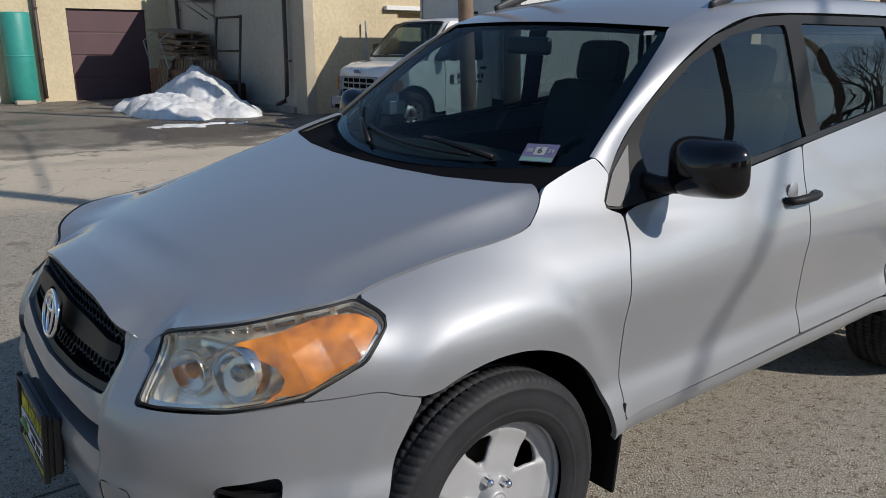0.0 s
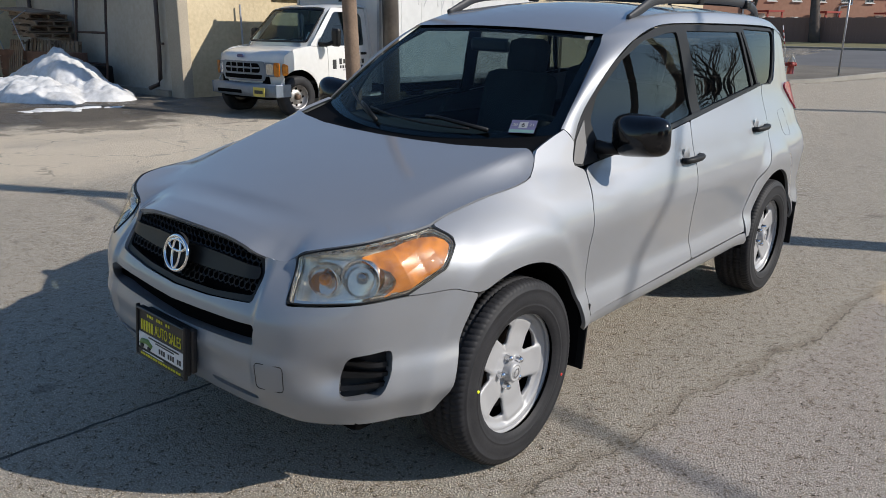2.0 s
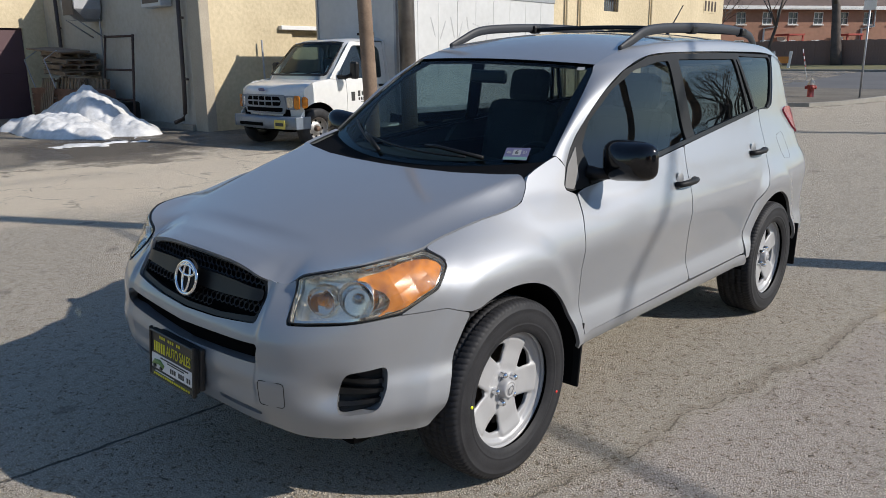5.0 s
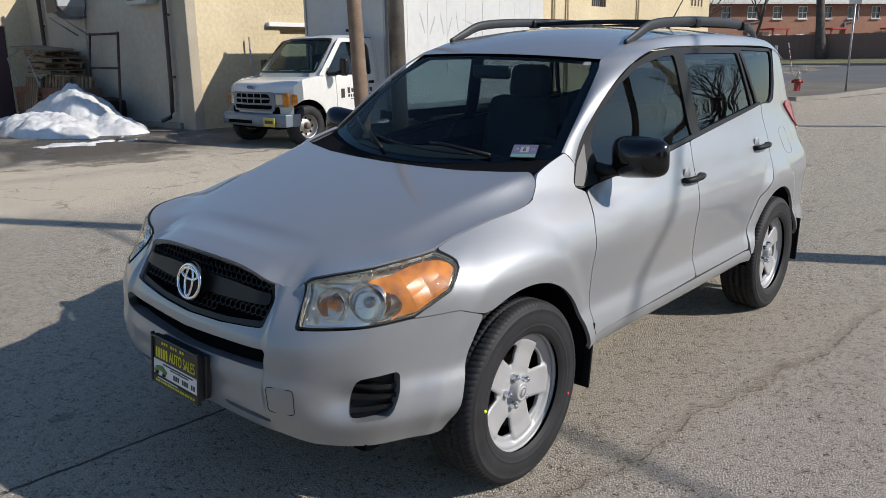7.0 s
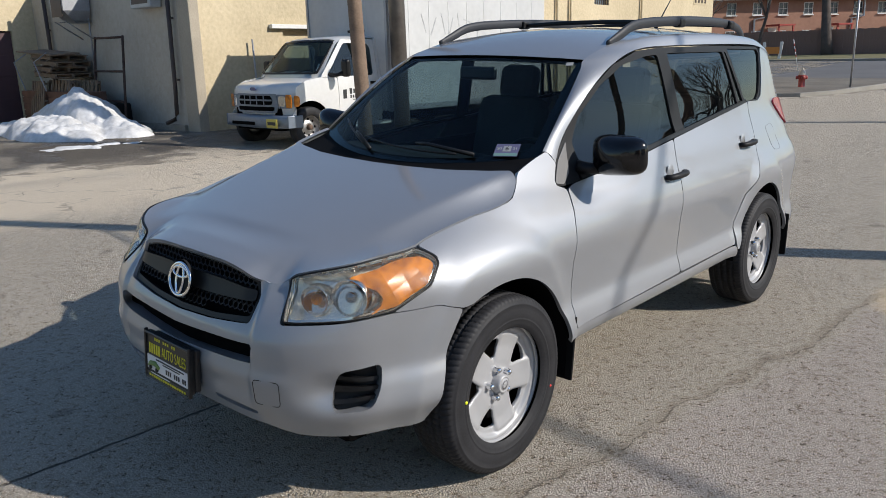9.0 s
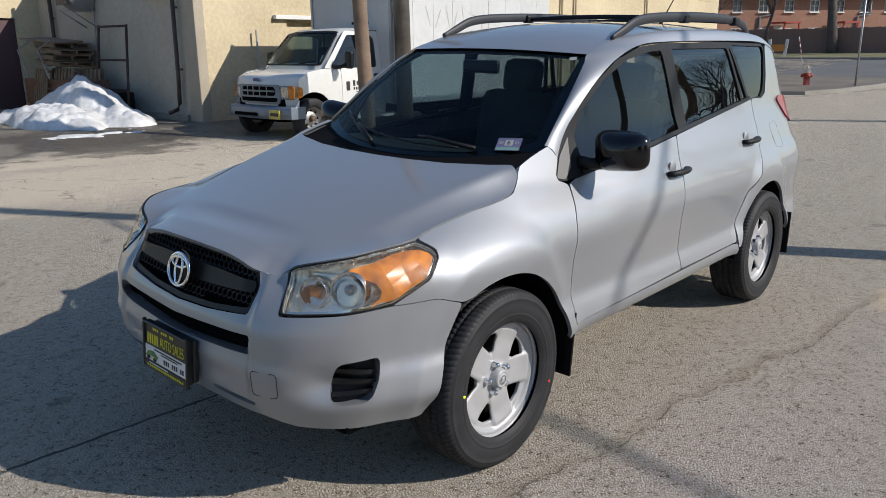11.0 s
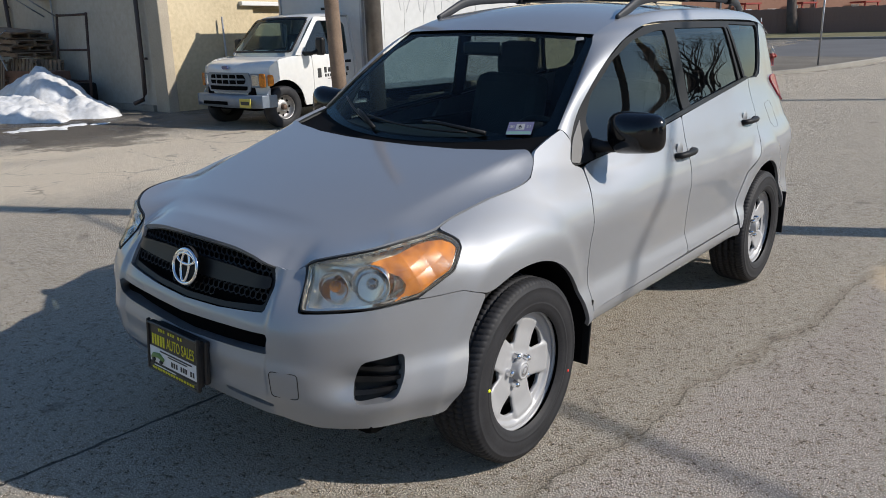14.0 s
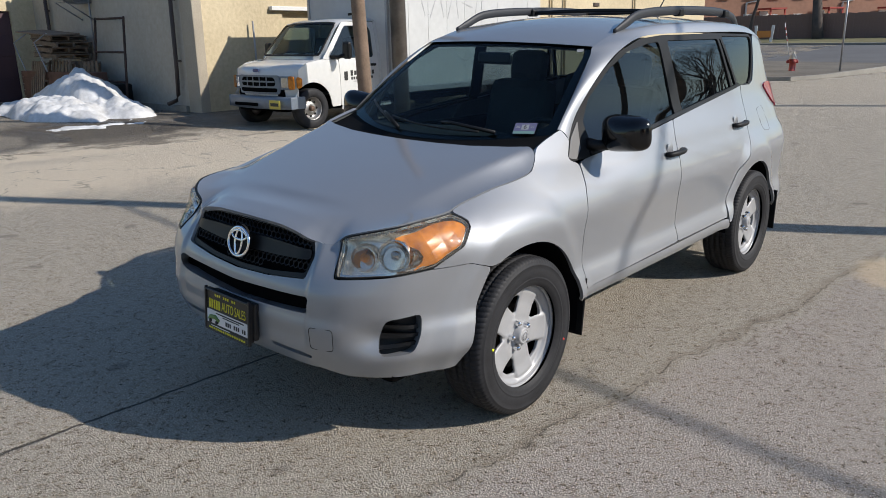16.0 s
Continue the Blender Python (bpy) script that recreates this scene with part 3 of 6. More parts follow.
rear_arch = arch(BASE, ARCH_R, 2, 172)
flank("rear_quarter", [(Y(2.205), .43)] + rear_arch[2:] + [(Y(3.12), .36), (along(.68, 3.6), .36), (along(.68, 3.6), 1.0), (along(.74, 3.54), 1.55), (Y(3.16), 1.595), (Y(3.10), 1.56), (Y(3.02), 1.40), (Y(2.945), 1.285), (Y(2.86), belt(2.86) - .03), (Y(2.668), belt(2.668) - .003), (Y(2.626), 1.10), (Y(2.546), .93), (Y(2.476), .836), (Y(2.326), .755), (Y(2.207), .60)], r=.012, step=.022)
sill = flank("sill", [(Y(.44), .395), (Y(2.22), .40), (Y(2.20), .470), (Y(.448), .452)], r=.01, off=-.004)

# daylight openings: black frames with panes
glass_f = rounded([(Y(.70), 1.095), (Y(1.60), 1.168), (Y(1.545), 1.566), (Y(1.42), 1.560), (Y(1.17), 1.524), (Y(.962), 1.443), (Y(.758), 1.312), (Y(.682), 1.205)], .02)
glass_r = rounded([(Y(1.705), 1.182), (Y(2.50), 1.252), (Y(2.385), 1.572), (Y(1.655), 1.572)], .02)
glass_s = rounded([(Y(2.535), 1.256), (Y(2.60), 1.262), (Y(2.43), 1.575), (Y(2.415), 1.572)], .006)
glass_q = rounded([(Y(2.635), 1.266), (Y(2.86), 1.275), (Y(2.925), 1.31), (Y(3.0), 1.42), (Y(3.075), 1.555), (Y(3.05), 1.578), (Y(2.46), 1.588)], .02)
frame_line = [(Y(.475), 1.055), (Y(.535), 1.045), (Y(.62), belt(.62)), (Y(1.5), belt(1.5)), (Y(2.86), belt(2.86) - .028), (Y(2.945), 1.29), (Y(3.02), 1.405), (Y(3.10), 1.565), (Y(3.06), 1.595), (Y(2.4), 1.606), (Y(1.6), 1.602), (Y(1.335), 1.586), (Y(1.085), 1.525), (Y(.885), 1.425), (Y(.69), 1.285), (Y(.54), 1.145)]
frames = flank("window_frame", frame_line, [glass_f, glass_r, glass_s, glass_q], GREY_TRIM, off=-.006, step=.0125, flange=.02, hole_flange=.012)
for nm, ln, mt in (("front_pane", glass_f, SIDE_GLASS), ("rear_pane", glass_r, DARK_GLASS), ("small_pane", glass_s, DARK_GLASS), ("quarter_pane", glass_q, DARK_GLASS)):
    for k, fr in zip((1, -1), frames):
        vf = patch(body, ln, step=.03, flange=0, off=-.014)
        part(nm, mesh_of(nm, *(vf if k > 0 else mirrored(vf)), mt), fr)
flank("mirror_sail", [(Y(.484), 1.060), (Y(.538), 1.050), (Y(.60), 1.092), (Y(.64), 1.215), (Y(.55), 1.142)], mat=SAIL, off=-.002, r=.010, flange=.008, step=.008, label="satin grey trim before the mirror")
flank("belt_strip", [(Y(.66), belt(.66) + .001), (Y(2.62), belt(2.62) + .001), (Y(2.64), belt(2.62) + .018), (Y(.66), belt(.66) + .022)], mat=BLACK_PLASTIC, off=.004, r=.004, flange=.012, step=.007)

# pillars and roof edges: a rounded band from the screen's corner to the tail
n_edge = 60
outer_yz = spline([(.530, 1.137), (.60, 1.210), (.69, 1.290), (.885, 1.430), (1.085, 1.530), (1.335, 1.591), (1.7, 1.608), (2.4, 1.612), (2.95, 1.605), (3.22, 1.57), (3.40, 1.50)], n_edge)
inner = spline([(.692, .485, 1.186), (.676, .56, 1.246), (.648, .68, 1.334), (.614, .82, 1.434), (.582, .93, 1.508), (.558, 1.01, 1.556), (.556, 1.3, 1.628), (.555, 1.7, 1.662), (.552, 2.4, 1.672), (.535, 2.95, 1.652), (.51, 3.2, 1.62), (.49, 3.37, 1.55)], n_edge)
rows = []
for (y, z), q in zip(outer_yz, inner):
    a = np.array(body(np.array([Y(y)]), np.array([z]))).ravel()
    a[1] = y
    c = np.array([a[0] * .45 + q[0] * .55, (a[1] + q[1]) / 2, max(a[2], q[2])]) + np.array([.012, -.002, .010]) * min(1.0, max(0.0, (y - .45) / .3))
    rows.append([tuple((1 - t) ** 2 * a + 2 * t * (1 - t) * c + t * t * q) for t in np.linspace(0, 1, 9)])
vf = loft([r[::-1] for r in rows])
for k in (1, -1):
    part("roof_side", mesh_of("roof_side", *(mirrored(vf) if k < 0 else vf), SILVER), car)
roof_rows = []
top = inner[int(np.argmin(np.abs(inner[:, 1] - 1.0))):]
for x0, y0, z0 in top:
    roof_rows.append([(x0 * t, y0 - .035 * (1 - t * t) * max(0, 1 - (y0 - 1.0) / .5), z0 + .042 * (1 - t * t) * min(1, .35 + max(0, y0 - 1.0) / .8)) for t in np.linspace(-1, 1, 25)])
part("roof", mesh_of("roof", *loft(roof_rows[::-1]), SILVER), car)
part("rear_window", mesh_of("rear_window", *loft([[(t * .49, 3.37 + .02 * (1 - t * t), 1.55) for t in np.linspace(-1, 1, 9)], [(t * .56, 3.55 + .03 * (1 - t * t), 1.12) for t in np.linspace(-1, 1, 9)]][::-1]), DARK_GLASS), car)
part("tailgate", mesh_of("tailgate", *loft([[(t * .60, 3.55 + .03 * (1 - t * t), 1.13) for t in np.linspace(-1, 1, 9)], [(t * .66, 3.61 + .03 * (1 - t * t), .95) for t in np.linspace(-1, 1, 9)], [(t * .68, 3.62 + .04 * (1 - t * t), .40) for t in np.linspace(-1, 1, 9)]][::-1]), SILVER), car)

# windscreen

def screen(x, t):
    """The windscreen: across (-1 to 1) and up (0 to 1)."""
    x, t = np.asarray(x, float), np.asarray(t, float)
    y0, z0, x0 = .485 + .525 * t, 1.178 + .378 * t + .014 * np.sin(np.pi * t), .686 - .128 * t
    return x0 * x, y0 - (.215 - .18 * t) * (1 - x * x), z0 - (.050 - .066 * t) * (1 - x * x)


edge_out = rounded([(-1.0, -.03), (1.0, -.03), (1.0, 1.0), (-1.0, 1.0)], .03)
edge_in = rounded([(-.94, .05), (-.5, .0), (.5, .0), (.94, .05), (.945, .95), (-.945, .95)], .06)
ws = part("windscreen", mesh_of("windscreen", *patch(screen, edge_out, step=.06, flange=0, off=-.004), SCREEN), car)
part("screen_border", mesh_of("screen_border", *patch(screen, edge_out, [edge_in], step=.025, flange=.01, off=-.006), GLOSS_BLACK), ws)
part("cowl", mesh_of("cowl", *loft([[(x, y - b * (1 - (x / .69) ** 2), z - .045 * (1 - (x / .69) ** 2)) for x in np.linspace(-.69, .69, 25)] for y, b, z in ((.26, .12, 1.115), (.33, .15, 1.118), (.44, .19, 1.150), (.50, .205, 1.172))][::-1]), COWL), car)


def wiper(x0, x1, t0, t1, name="wiper"):
    a, b = np.array(screen(x0, t0)), np.array(screen(x1, t1))
    mid = (a + b) / 2
    up = np.array([0, -.024, .030])
    w = part(name, tube_mesh("wiper_arm", [tuple(a + up * .25), tuple(a * .6 + b * .4 + up * .85), tuple(mid + up * .7)], [.010, .008, .006], BLACK_PLASTIC, 8), car)
    blade = [tuple(np.array(screen(x0 + (x1 - x0) * q, t0 + (t1 - t0) * q)) + up * .28) for q in np.linspace(.12, 1.05, 9)]
    part("blade", tube_mesh("wiper_blade", blade, .0055, BLACK_PLASTIC, 6), w)


wiper(.62, -.34, .012, .085)
wiper(-.22, -.80, .010, .150)

# door handles
for y, z in ((1.422, .985), (2.425, 1.044)):
    for k in (1, -1):
        s = Y(y)
        bx = float(np.ravel(body(np.array([s]), np.array([z]))[0])[0])
        dr = (front_door if y < 2 else rear_door)[0 if k > 0 else 1]
        path = [(k * (bx + d), y + q, z + .022 * q) for q, d in ((-.10, .004), (-.085, .028), (-.03, .036), (.05, .036), (.085, .028), (.105, .004))]
        h = part("door_handle", tube_mesh("door_handle", path, [.012, .015, .016, .016, .016, .012], GREY_TRIM, 10), dr, "dark grey pull handle")
        cup = lathe([(.0012, .001), (.001, .034), (-.004, .044)], 24)
        part("handle_cup", mesh_of("handle_cup", [(k * (bx + a), y - .035 + b * .8, z + .012 + c) for a, b, c in cup[0]], cup[1] if k > 0 else [q[::-1] for q in cup[1]], SILVER), dr)

# mirrors
for k, fr in zip((1, -1), frames):
    bm = bmesh.new()
    bmesh.ops.create_uvsphere(bm, u_segments=32, v_segments=20, radius=1.0)
    for v in bm.verts:
        x, y, z = v.co
        q = (abs(x) ** 4 + abs(z) ** 4) ** .25
        r = math.hypot(x, z)
        if r > 1e-6:
            x, z = x * r / q, z * r / q
        v.co = (x * .132, y * (.088 if y < 0 else .04), z * .086 * (1 - .08 * x))
    mir = part("door_mirror", bm_mesh("door_mirror", bm, GLOSS_BLACK, True), fr, "glossy black door mirror", pose(k * .916, .742, 1.163, 0, -k * 4, -k * 6))
    part("mirror_glass", mesh_of("mirror_glass", *(lambda v, f: ([(p[1] * 1.30, .0365 - p[0], p[2] * .86) for p in v], f))(*lathe([(0, .001), (0, .078)], 32)), CHROME), mir)
    vf = tube([(.745, .67, 1.105), (.79, .70, 1.098), (.84, .73, 1.10)], [.030, .026, .024], 12)
    part("mirror_foot", mesh_of("mirror_foot", *(vf if k > 0 else mirrored(vf)), BLACK_PLASTIC), fr)

# roof rails and aerial
for k in (1, -1):
    rail_path = spline([(.548, 1.22, 1.612), (.548, 1.33, 1.650), (.546, 1.48, 1.700), (.542, 1.75, 1.722), (.536, 2.2, 1.734), (.528, 2.6, 1.730), (.518, 2.86, 1.708), (.508, 2.98, 1.672), (.502, 3.05, 1.640)], 40)
    rad = [.014 + .009 * float(smooth(0, 7, min(i, 39 - i))) for i in range(40)]
    v, f = tube([(k * p[0], p[1], p[2]) for p in rail_path], rad, 10)
    v = [(k * rail_path[i // 10][0] + (p[0] - k * rail_path[i // 10][0]) * .62, p[1], rail_path[i // 10][2] + (p[2] - rail_path[i // 10][2]) * 1.12 + .007) for i, p in enumerate(v)]
    rail = part("roof_rail", mesh_of("roof_rail", v, f, RAIL), car, "dark grey roof rail")
for y0, z0 in ((2.02, 1.724), (2.72, 1.720)):
    bar_path = [(x, y0, z0 + .016 * (1 - (x / .54) ** 2)) for x in np.linspace(-.54, .54, 13)]
    cross = part("cross_bar", tube_mesh("cross_bar", bar_path, .013, BLACK_PLASTIC, 8), car, "black roof cross bar")
    for k in (1, -1):
        part("clamp", box("clamp", k * .533, y0, z0 + .004, .05, .07, .05, BLACK_PLASTIC, .012), cross)
part("aerial", tube_mesh("aerial", [(.10, 2.60, 1.708), (.10, 2.62, 1.735), (.10, 2.79, 1.90)], [.014, .005, .003], BLACK_PLASTIC, 8), car)

# tail lamps, fuel flap, rear bumper line
tail = rounded([(Y(3.20), 1.235), (Y(3.27), 1.258), (along(.81, 3.44), 1.25), (along(.72, 3.56), 1.22), (along(.74, 3.54), 1.08), (along(.80, 3.46), 1.07), (Y(3.33), 1.12)], .02)
for k in (1, -1):
    vf = patch(body, tail, step=.02, flange=.02, off=.012)
    part("tail_lamp", mesh_of("tail_lamp", *(vf if k > 0 else mirrored(vf)), RED), car, "red tail lamp")
cover = rounded([(Y(2.86), 1.10), (Y(3.02), 1.115), (Y(3.04), .99), (Y(3.0), .95), (Y(2.88), .96)], .03)
ring = np.array(body(cover[:, 0], cover[:, 1])).T
part("fuel_flap_seam", tube_mesh("fuel_flap_seam", [tuple(p) for p in ring], .0009, GREY_TRIM, 5, True), car)

# underside, wheel housings and cabin tub
part("underside", box("underside", 0, 1.35, .36, 1.44, 4.0, .12, DARK, .03), car)
for wy in (0.0, BASE):
    for k in (1, -1):
        reach = lambda q: min(.872, float(np.interp(q, PLAN[150:-150, 1], PLAN[150:-150, 0])) - .022)
        pts = [[(k * (.50 + (reach(wy + .429 * math.cos(a)) - .50) * x), wy + (ARCH_R + .004) * math.cos(a), WHEEL_Z + (ARCH_R + .004) * math.sin(a)) for x in (0, .33, .66, 1)] for a in np.linspace(-.25, math.pi - .02, 24)]
        # housing in near-black, so the arch's shade lies in its colour too
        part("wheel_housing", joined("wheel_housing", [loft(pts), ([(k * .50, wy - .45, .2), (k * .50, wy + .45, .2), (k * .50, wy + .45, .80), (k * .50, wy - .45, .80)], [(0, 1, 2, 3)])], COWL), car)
        flap_y = wy + (.447 if wy == 0 else .437)
        part("mud_flap", box("mud_flap", k * .785, flap_y, .365, .22, .014, .28, FLAP, .005, pose(0, 0, 0, -7 if wy == 0 else -4)), car, "black rubber mud flap")
part("bonnet_liner", box("bonnet_liner", 0, -.18, .62, 1.02, .90, .40, DARK, .05), car)
# unseen boxes added to keep sun from leaking past the hood's rear corners
for k in (1, -1):
    part("plenum_side", box("plenum_side", k * .60, .25, .94, .18, .16, .17, DARK, .01), car)
part("bulkhead", box("bulkhead", 0, .36, .78, 1.40, .05, .56, DARK, .01), car)
for k in (1, -1):
    part("door_lining", box("door_lining", k * .685, 1.64, .77, .08, 2.3, .56, CABIN, .03), car)
    part("tail_lining", box("tail_lining", k * .58, 3.02, .84, .12, .70, .54, CABIN, .03), car)
    part("headlining_edge", box("headlining_edge", k * .50, 2.15, 1.555, .08, 1.6, .05, CABIN_LIGHT, .02), car)
part("headlining", mesh_of("headlining", *loft([[(p[0] * .97, p[1] + .03, p[2] - .03) for p in r] for r in roof_rows[:-3]]), CABIN_LIGHT), car)
part("cabin_floor", box("cabin_floor", 0, 1.9, .46, 1.44, 3.1, .06, CABIN, .01), car)
part("load_floor", box("load_floor", 0, 3.0, .74, 1.2, .8, .06, CABIN, .01), car)
dash_rows = [[(x, y + .02 * (x / .68) ** 2, z + .012 * math.cos(x * 6)) for x in np.linspace(-.66, .66, 23)] for y, z in ((.34, 1.09), (.50, 1.115), (.66, 1.110), (.76, 1.085), (.80, 1.03), (.80, .80), (.76, .62))]
part("dashboard", mesh_of("dashboard", *loft(dash_rows[::-1]), CABIN), car)
n = 40
wheel_ring = tube([(.185 * math.cos(2 * math.pi * i / n), 0, .185 * math.sin(2 * math.pi * i / n)) for i in range(n)], .016, 8, True)
spokes = [tube([(0, .03, 0), (.18 * math.cos(a), 0, .18 * math.sin(a))], [.03, .018], 8) for a in (radians(-90), radians(10), radians(170))]
hubv = lathe([(-.03, .001), (-.03, .06), (.03, .07), (.05, .02)], 20)
part("steering_wheel", joined("steering_wheel", [wheel_ring, *spokes, ([(y, -x * .8 - .01, z) for x, y, z in hubv[0]], hubv[1])], CABIN), car, m=pose(.37, .93, 1.0, 24))


def seat(x, y):
    s = part("seat", box("seat_cushion", x, y, .70, .50, .50, .20, CLOTH, .06), car, "grey cloth seat")
    part("seat_back", box("seat_back", x, y + .33, 1.00, .48, .17, .62, CLOTH, .07, pose(0, 0, 0, -14)), s)
    part("headrest", box("headrest", x, y + .445, 1.385, .27, .11, .21, CLOTH, .05, pose(0, 0, 0, -10)), s)


seat(.37, 1.32), seat(-.37, 1.32), seat(.36, 2.22), seat(-.36, 2.22)
part("rear_view_mirror", box("rear_view_mirror", .0, .90, 1.475, .23, .03, .065, BLACK_PLASTIC, .015), car)
part("centre_console", box("centre_console", 0, 1.1, .68, .22, .9, .34, CABIN, .04), car)

# inspection sticker on the screen
ST_P, ST_W, ST_B = material("sticker_purple", (.13, .125, .22), .6, vary=.2, fine=200), material("sticker_white", (.36, .36, .35), .6, vary=.05), material("ink", (.012, .012, .014), .6)
ST_G = material("sticker_green", (.17, .30, .26), .6, vary=.2, fine=200)
sp = np.array(screen(.80, .045))
tang = (np.array(screen(.86, .045)) - np.array(screen(.74, .045)))
tang /= np.linalg.norm(tang)
upv = np.array(screen(.80, .12)) - np.array(screen(.80, .0))
upv /= np.linalg.norm(upv)
nrm = np.cross(tang, upv)
sp = sp + nrm * .004
stick_m = Matrix((tuple(tang) + (0,), tuple(upv) + (0,), tuple(nrm) + (0,), (0, 0, 0, 1))).transposed()
stick_m.translation = Vector(sp)
st = part("inspection_sticker", box("inspection_sticker", 0, 0, 0, .108, .075, .0008, ST_P), car, "purple and white inspection sticker", stick_m)
part("white_square", box("white_square", 0, .008, .0009, .036, .034, .0006, ST_W), st)
part("green_strip", box("green_strip", 0, -.027, .0009, .104, .016, .0006, ST_G), st)
for tx, x0, sz, mt in (("6", 0, .034, ST_B), ("20", -.036, .022, ST_W), ("21", .036, .022, ST_W)):
    writing(tx, sz, mt, st, pose(x0, .008, .0016))
part("tint_label", box("tint_label", 0, 0, 0, .034, .022, .0008, ST_W), car, m=Matrix.Translation(Vector(screen(.90, .90)) + Vector((0, -.004, .004))) @ stick_m.to_3x3().to_4x4())

# dealer plate on the bumper
PL_Y, PL_W, PL_B = material("plate_yellow", (.62, .56, .03), .5, vary=.08), material("plate_white", (.70, .70, .69), .5, vary=.05), material("plate_black", (.014, .014, .015), .35, vary=.2)
plate = part("dealer_plate", box("plate_frame", 0, 0, 0, .318, .024, .172, PL_B, .006), car, "black framed dealer plate with yellow lettering", pose(-.004, -.888, .484, -4, 0, 0))
part("white_field", box("white_field", .0, -.0135, -.034, .295, .002, .058, PL_W), plate)
part("frame_band", box("frame_band", .0, -.0125, -.082, .312, .006, .024, PL_B, .002), plate)
writing("AUTO SALES", .038, PL_Y, plate, Matrix.Translation((.046, -.0132, .024)) @ pose(0, 0, 0, 90) @ Matrix.Diagonal((.80, 1.5, 1, 1)))
for i in range(5):
    part("name_bar", box("name_bar", -.128 + i * .0175, -.0128, .024, .0105, .002, .040, PL_Y), plate)
for x0, z0, sx, sz, mt in ((.02, -.013, .20, .005, PL_B), (.03, -.022, .12, .004, PL_B), (-.05, -.073, .14, .004, PL_W)):
    part("text_bar", box("text_bar", x0, -.0155, z0, sx, .0015, sz, mt), plate)
for i in range(10):
    if i not in (3, 7):
        part("text_bar", box("text_bar", -.005 + i * .0148, -.0155, -.044, .0085, .0015, .018, PL_B), plate)
        part("text_bar", box("text_bar", -.085 + i * .0155, -.0135, .066, .0090, .0015, .011, PL_Y), plate)
for i in range(16):
    part("text_bar", box("text_bar", -.126 + i * .0168, -.0163, -.084, .0105, .0015, .009, PL_Y), plate)
for x0, z0, sx, sz in ((0, .083, .322, .010), (0, -.094, .322, .010), (-.156, 0, .010, .19), (.156, 0, .010, .19)):
    part("bezel", box("bezel", x0, -.012, z0, sx, .016, sz, PL_B, .004), plate)
part("backing", box("backing", .02, .016, .004, .30, .022, .16, PL_B, .006), plate)
PL_G = material("plate_green", (.16, .24, .06), .5)
part("plate_picture", tube_mesh("plate_picture", [(-.132, -.0152, -.046), (-.120, -.0152, -.036), (-.085, -.0152, -.031), (-.056, -.0152, -.044)], [.007, .010, .010, .007], PL_G, 6), plate)
for x0 in (-.118, -.070):
    part("picture_dot", mesh_of("picture_dot", *(lambda v, f: ([(x0 + q[1], -.0162 - q[0], -.052 + q[2]) for q in v], f))(*lathe([(.006, .001), (.006, .008), (0, .008)], 14)), PL_B), plate)


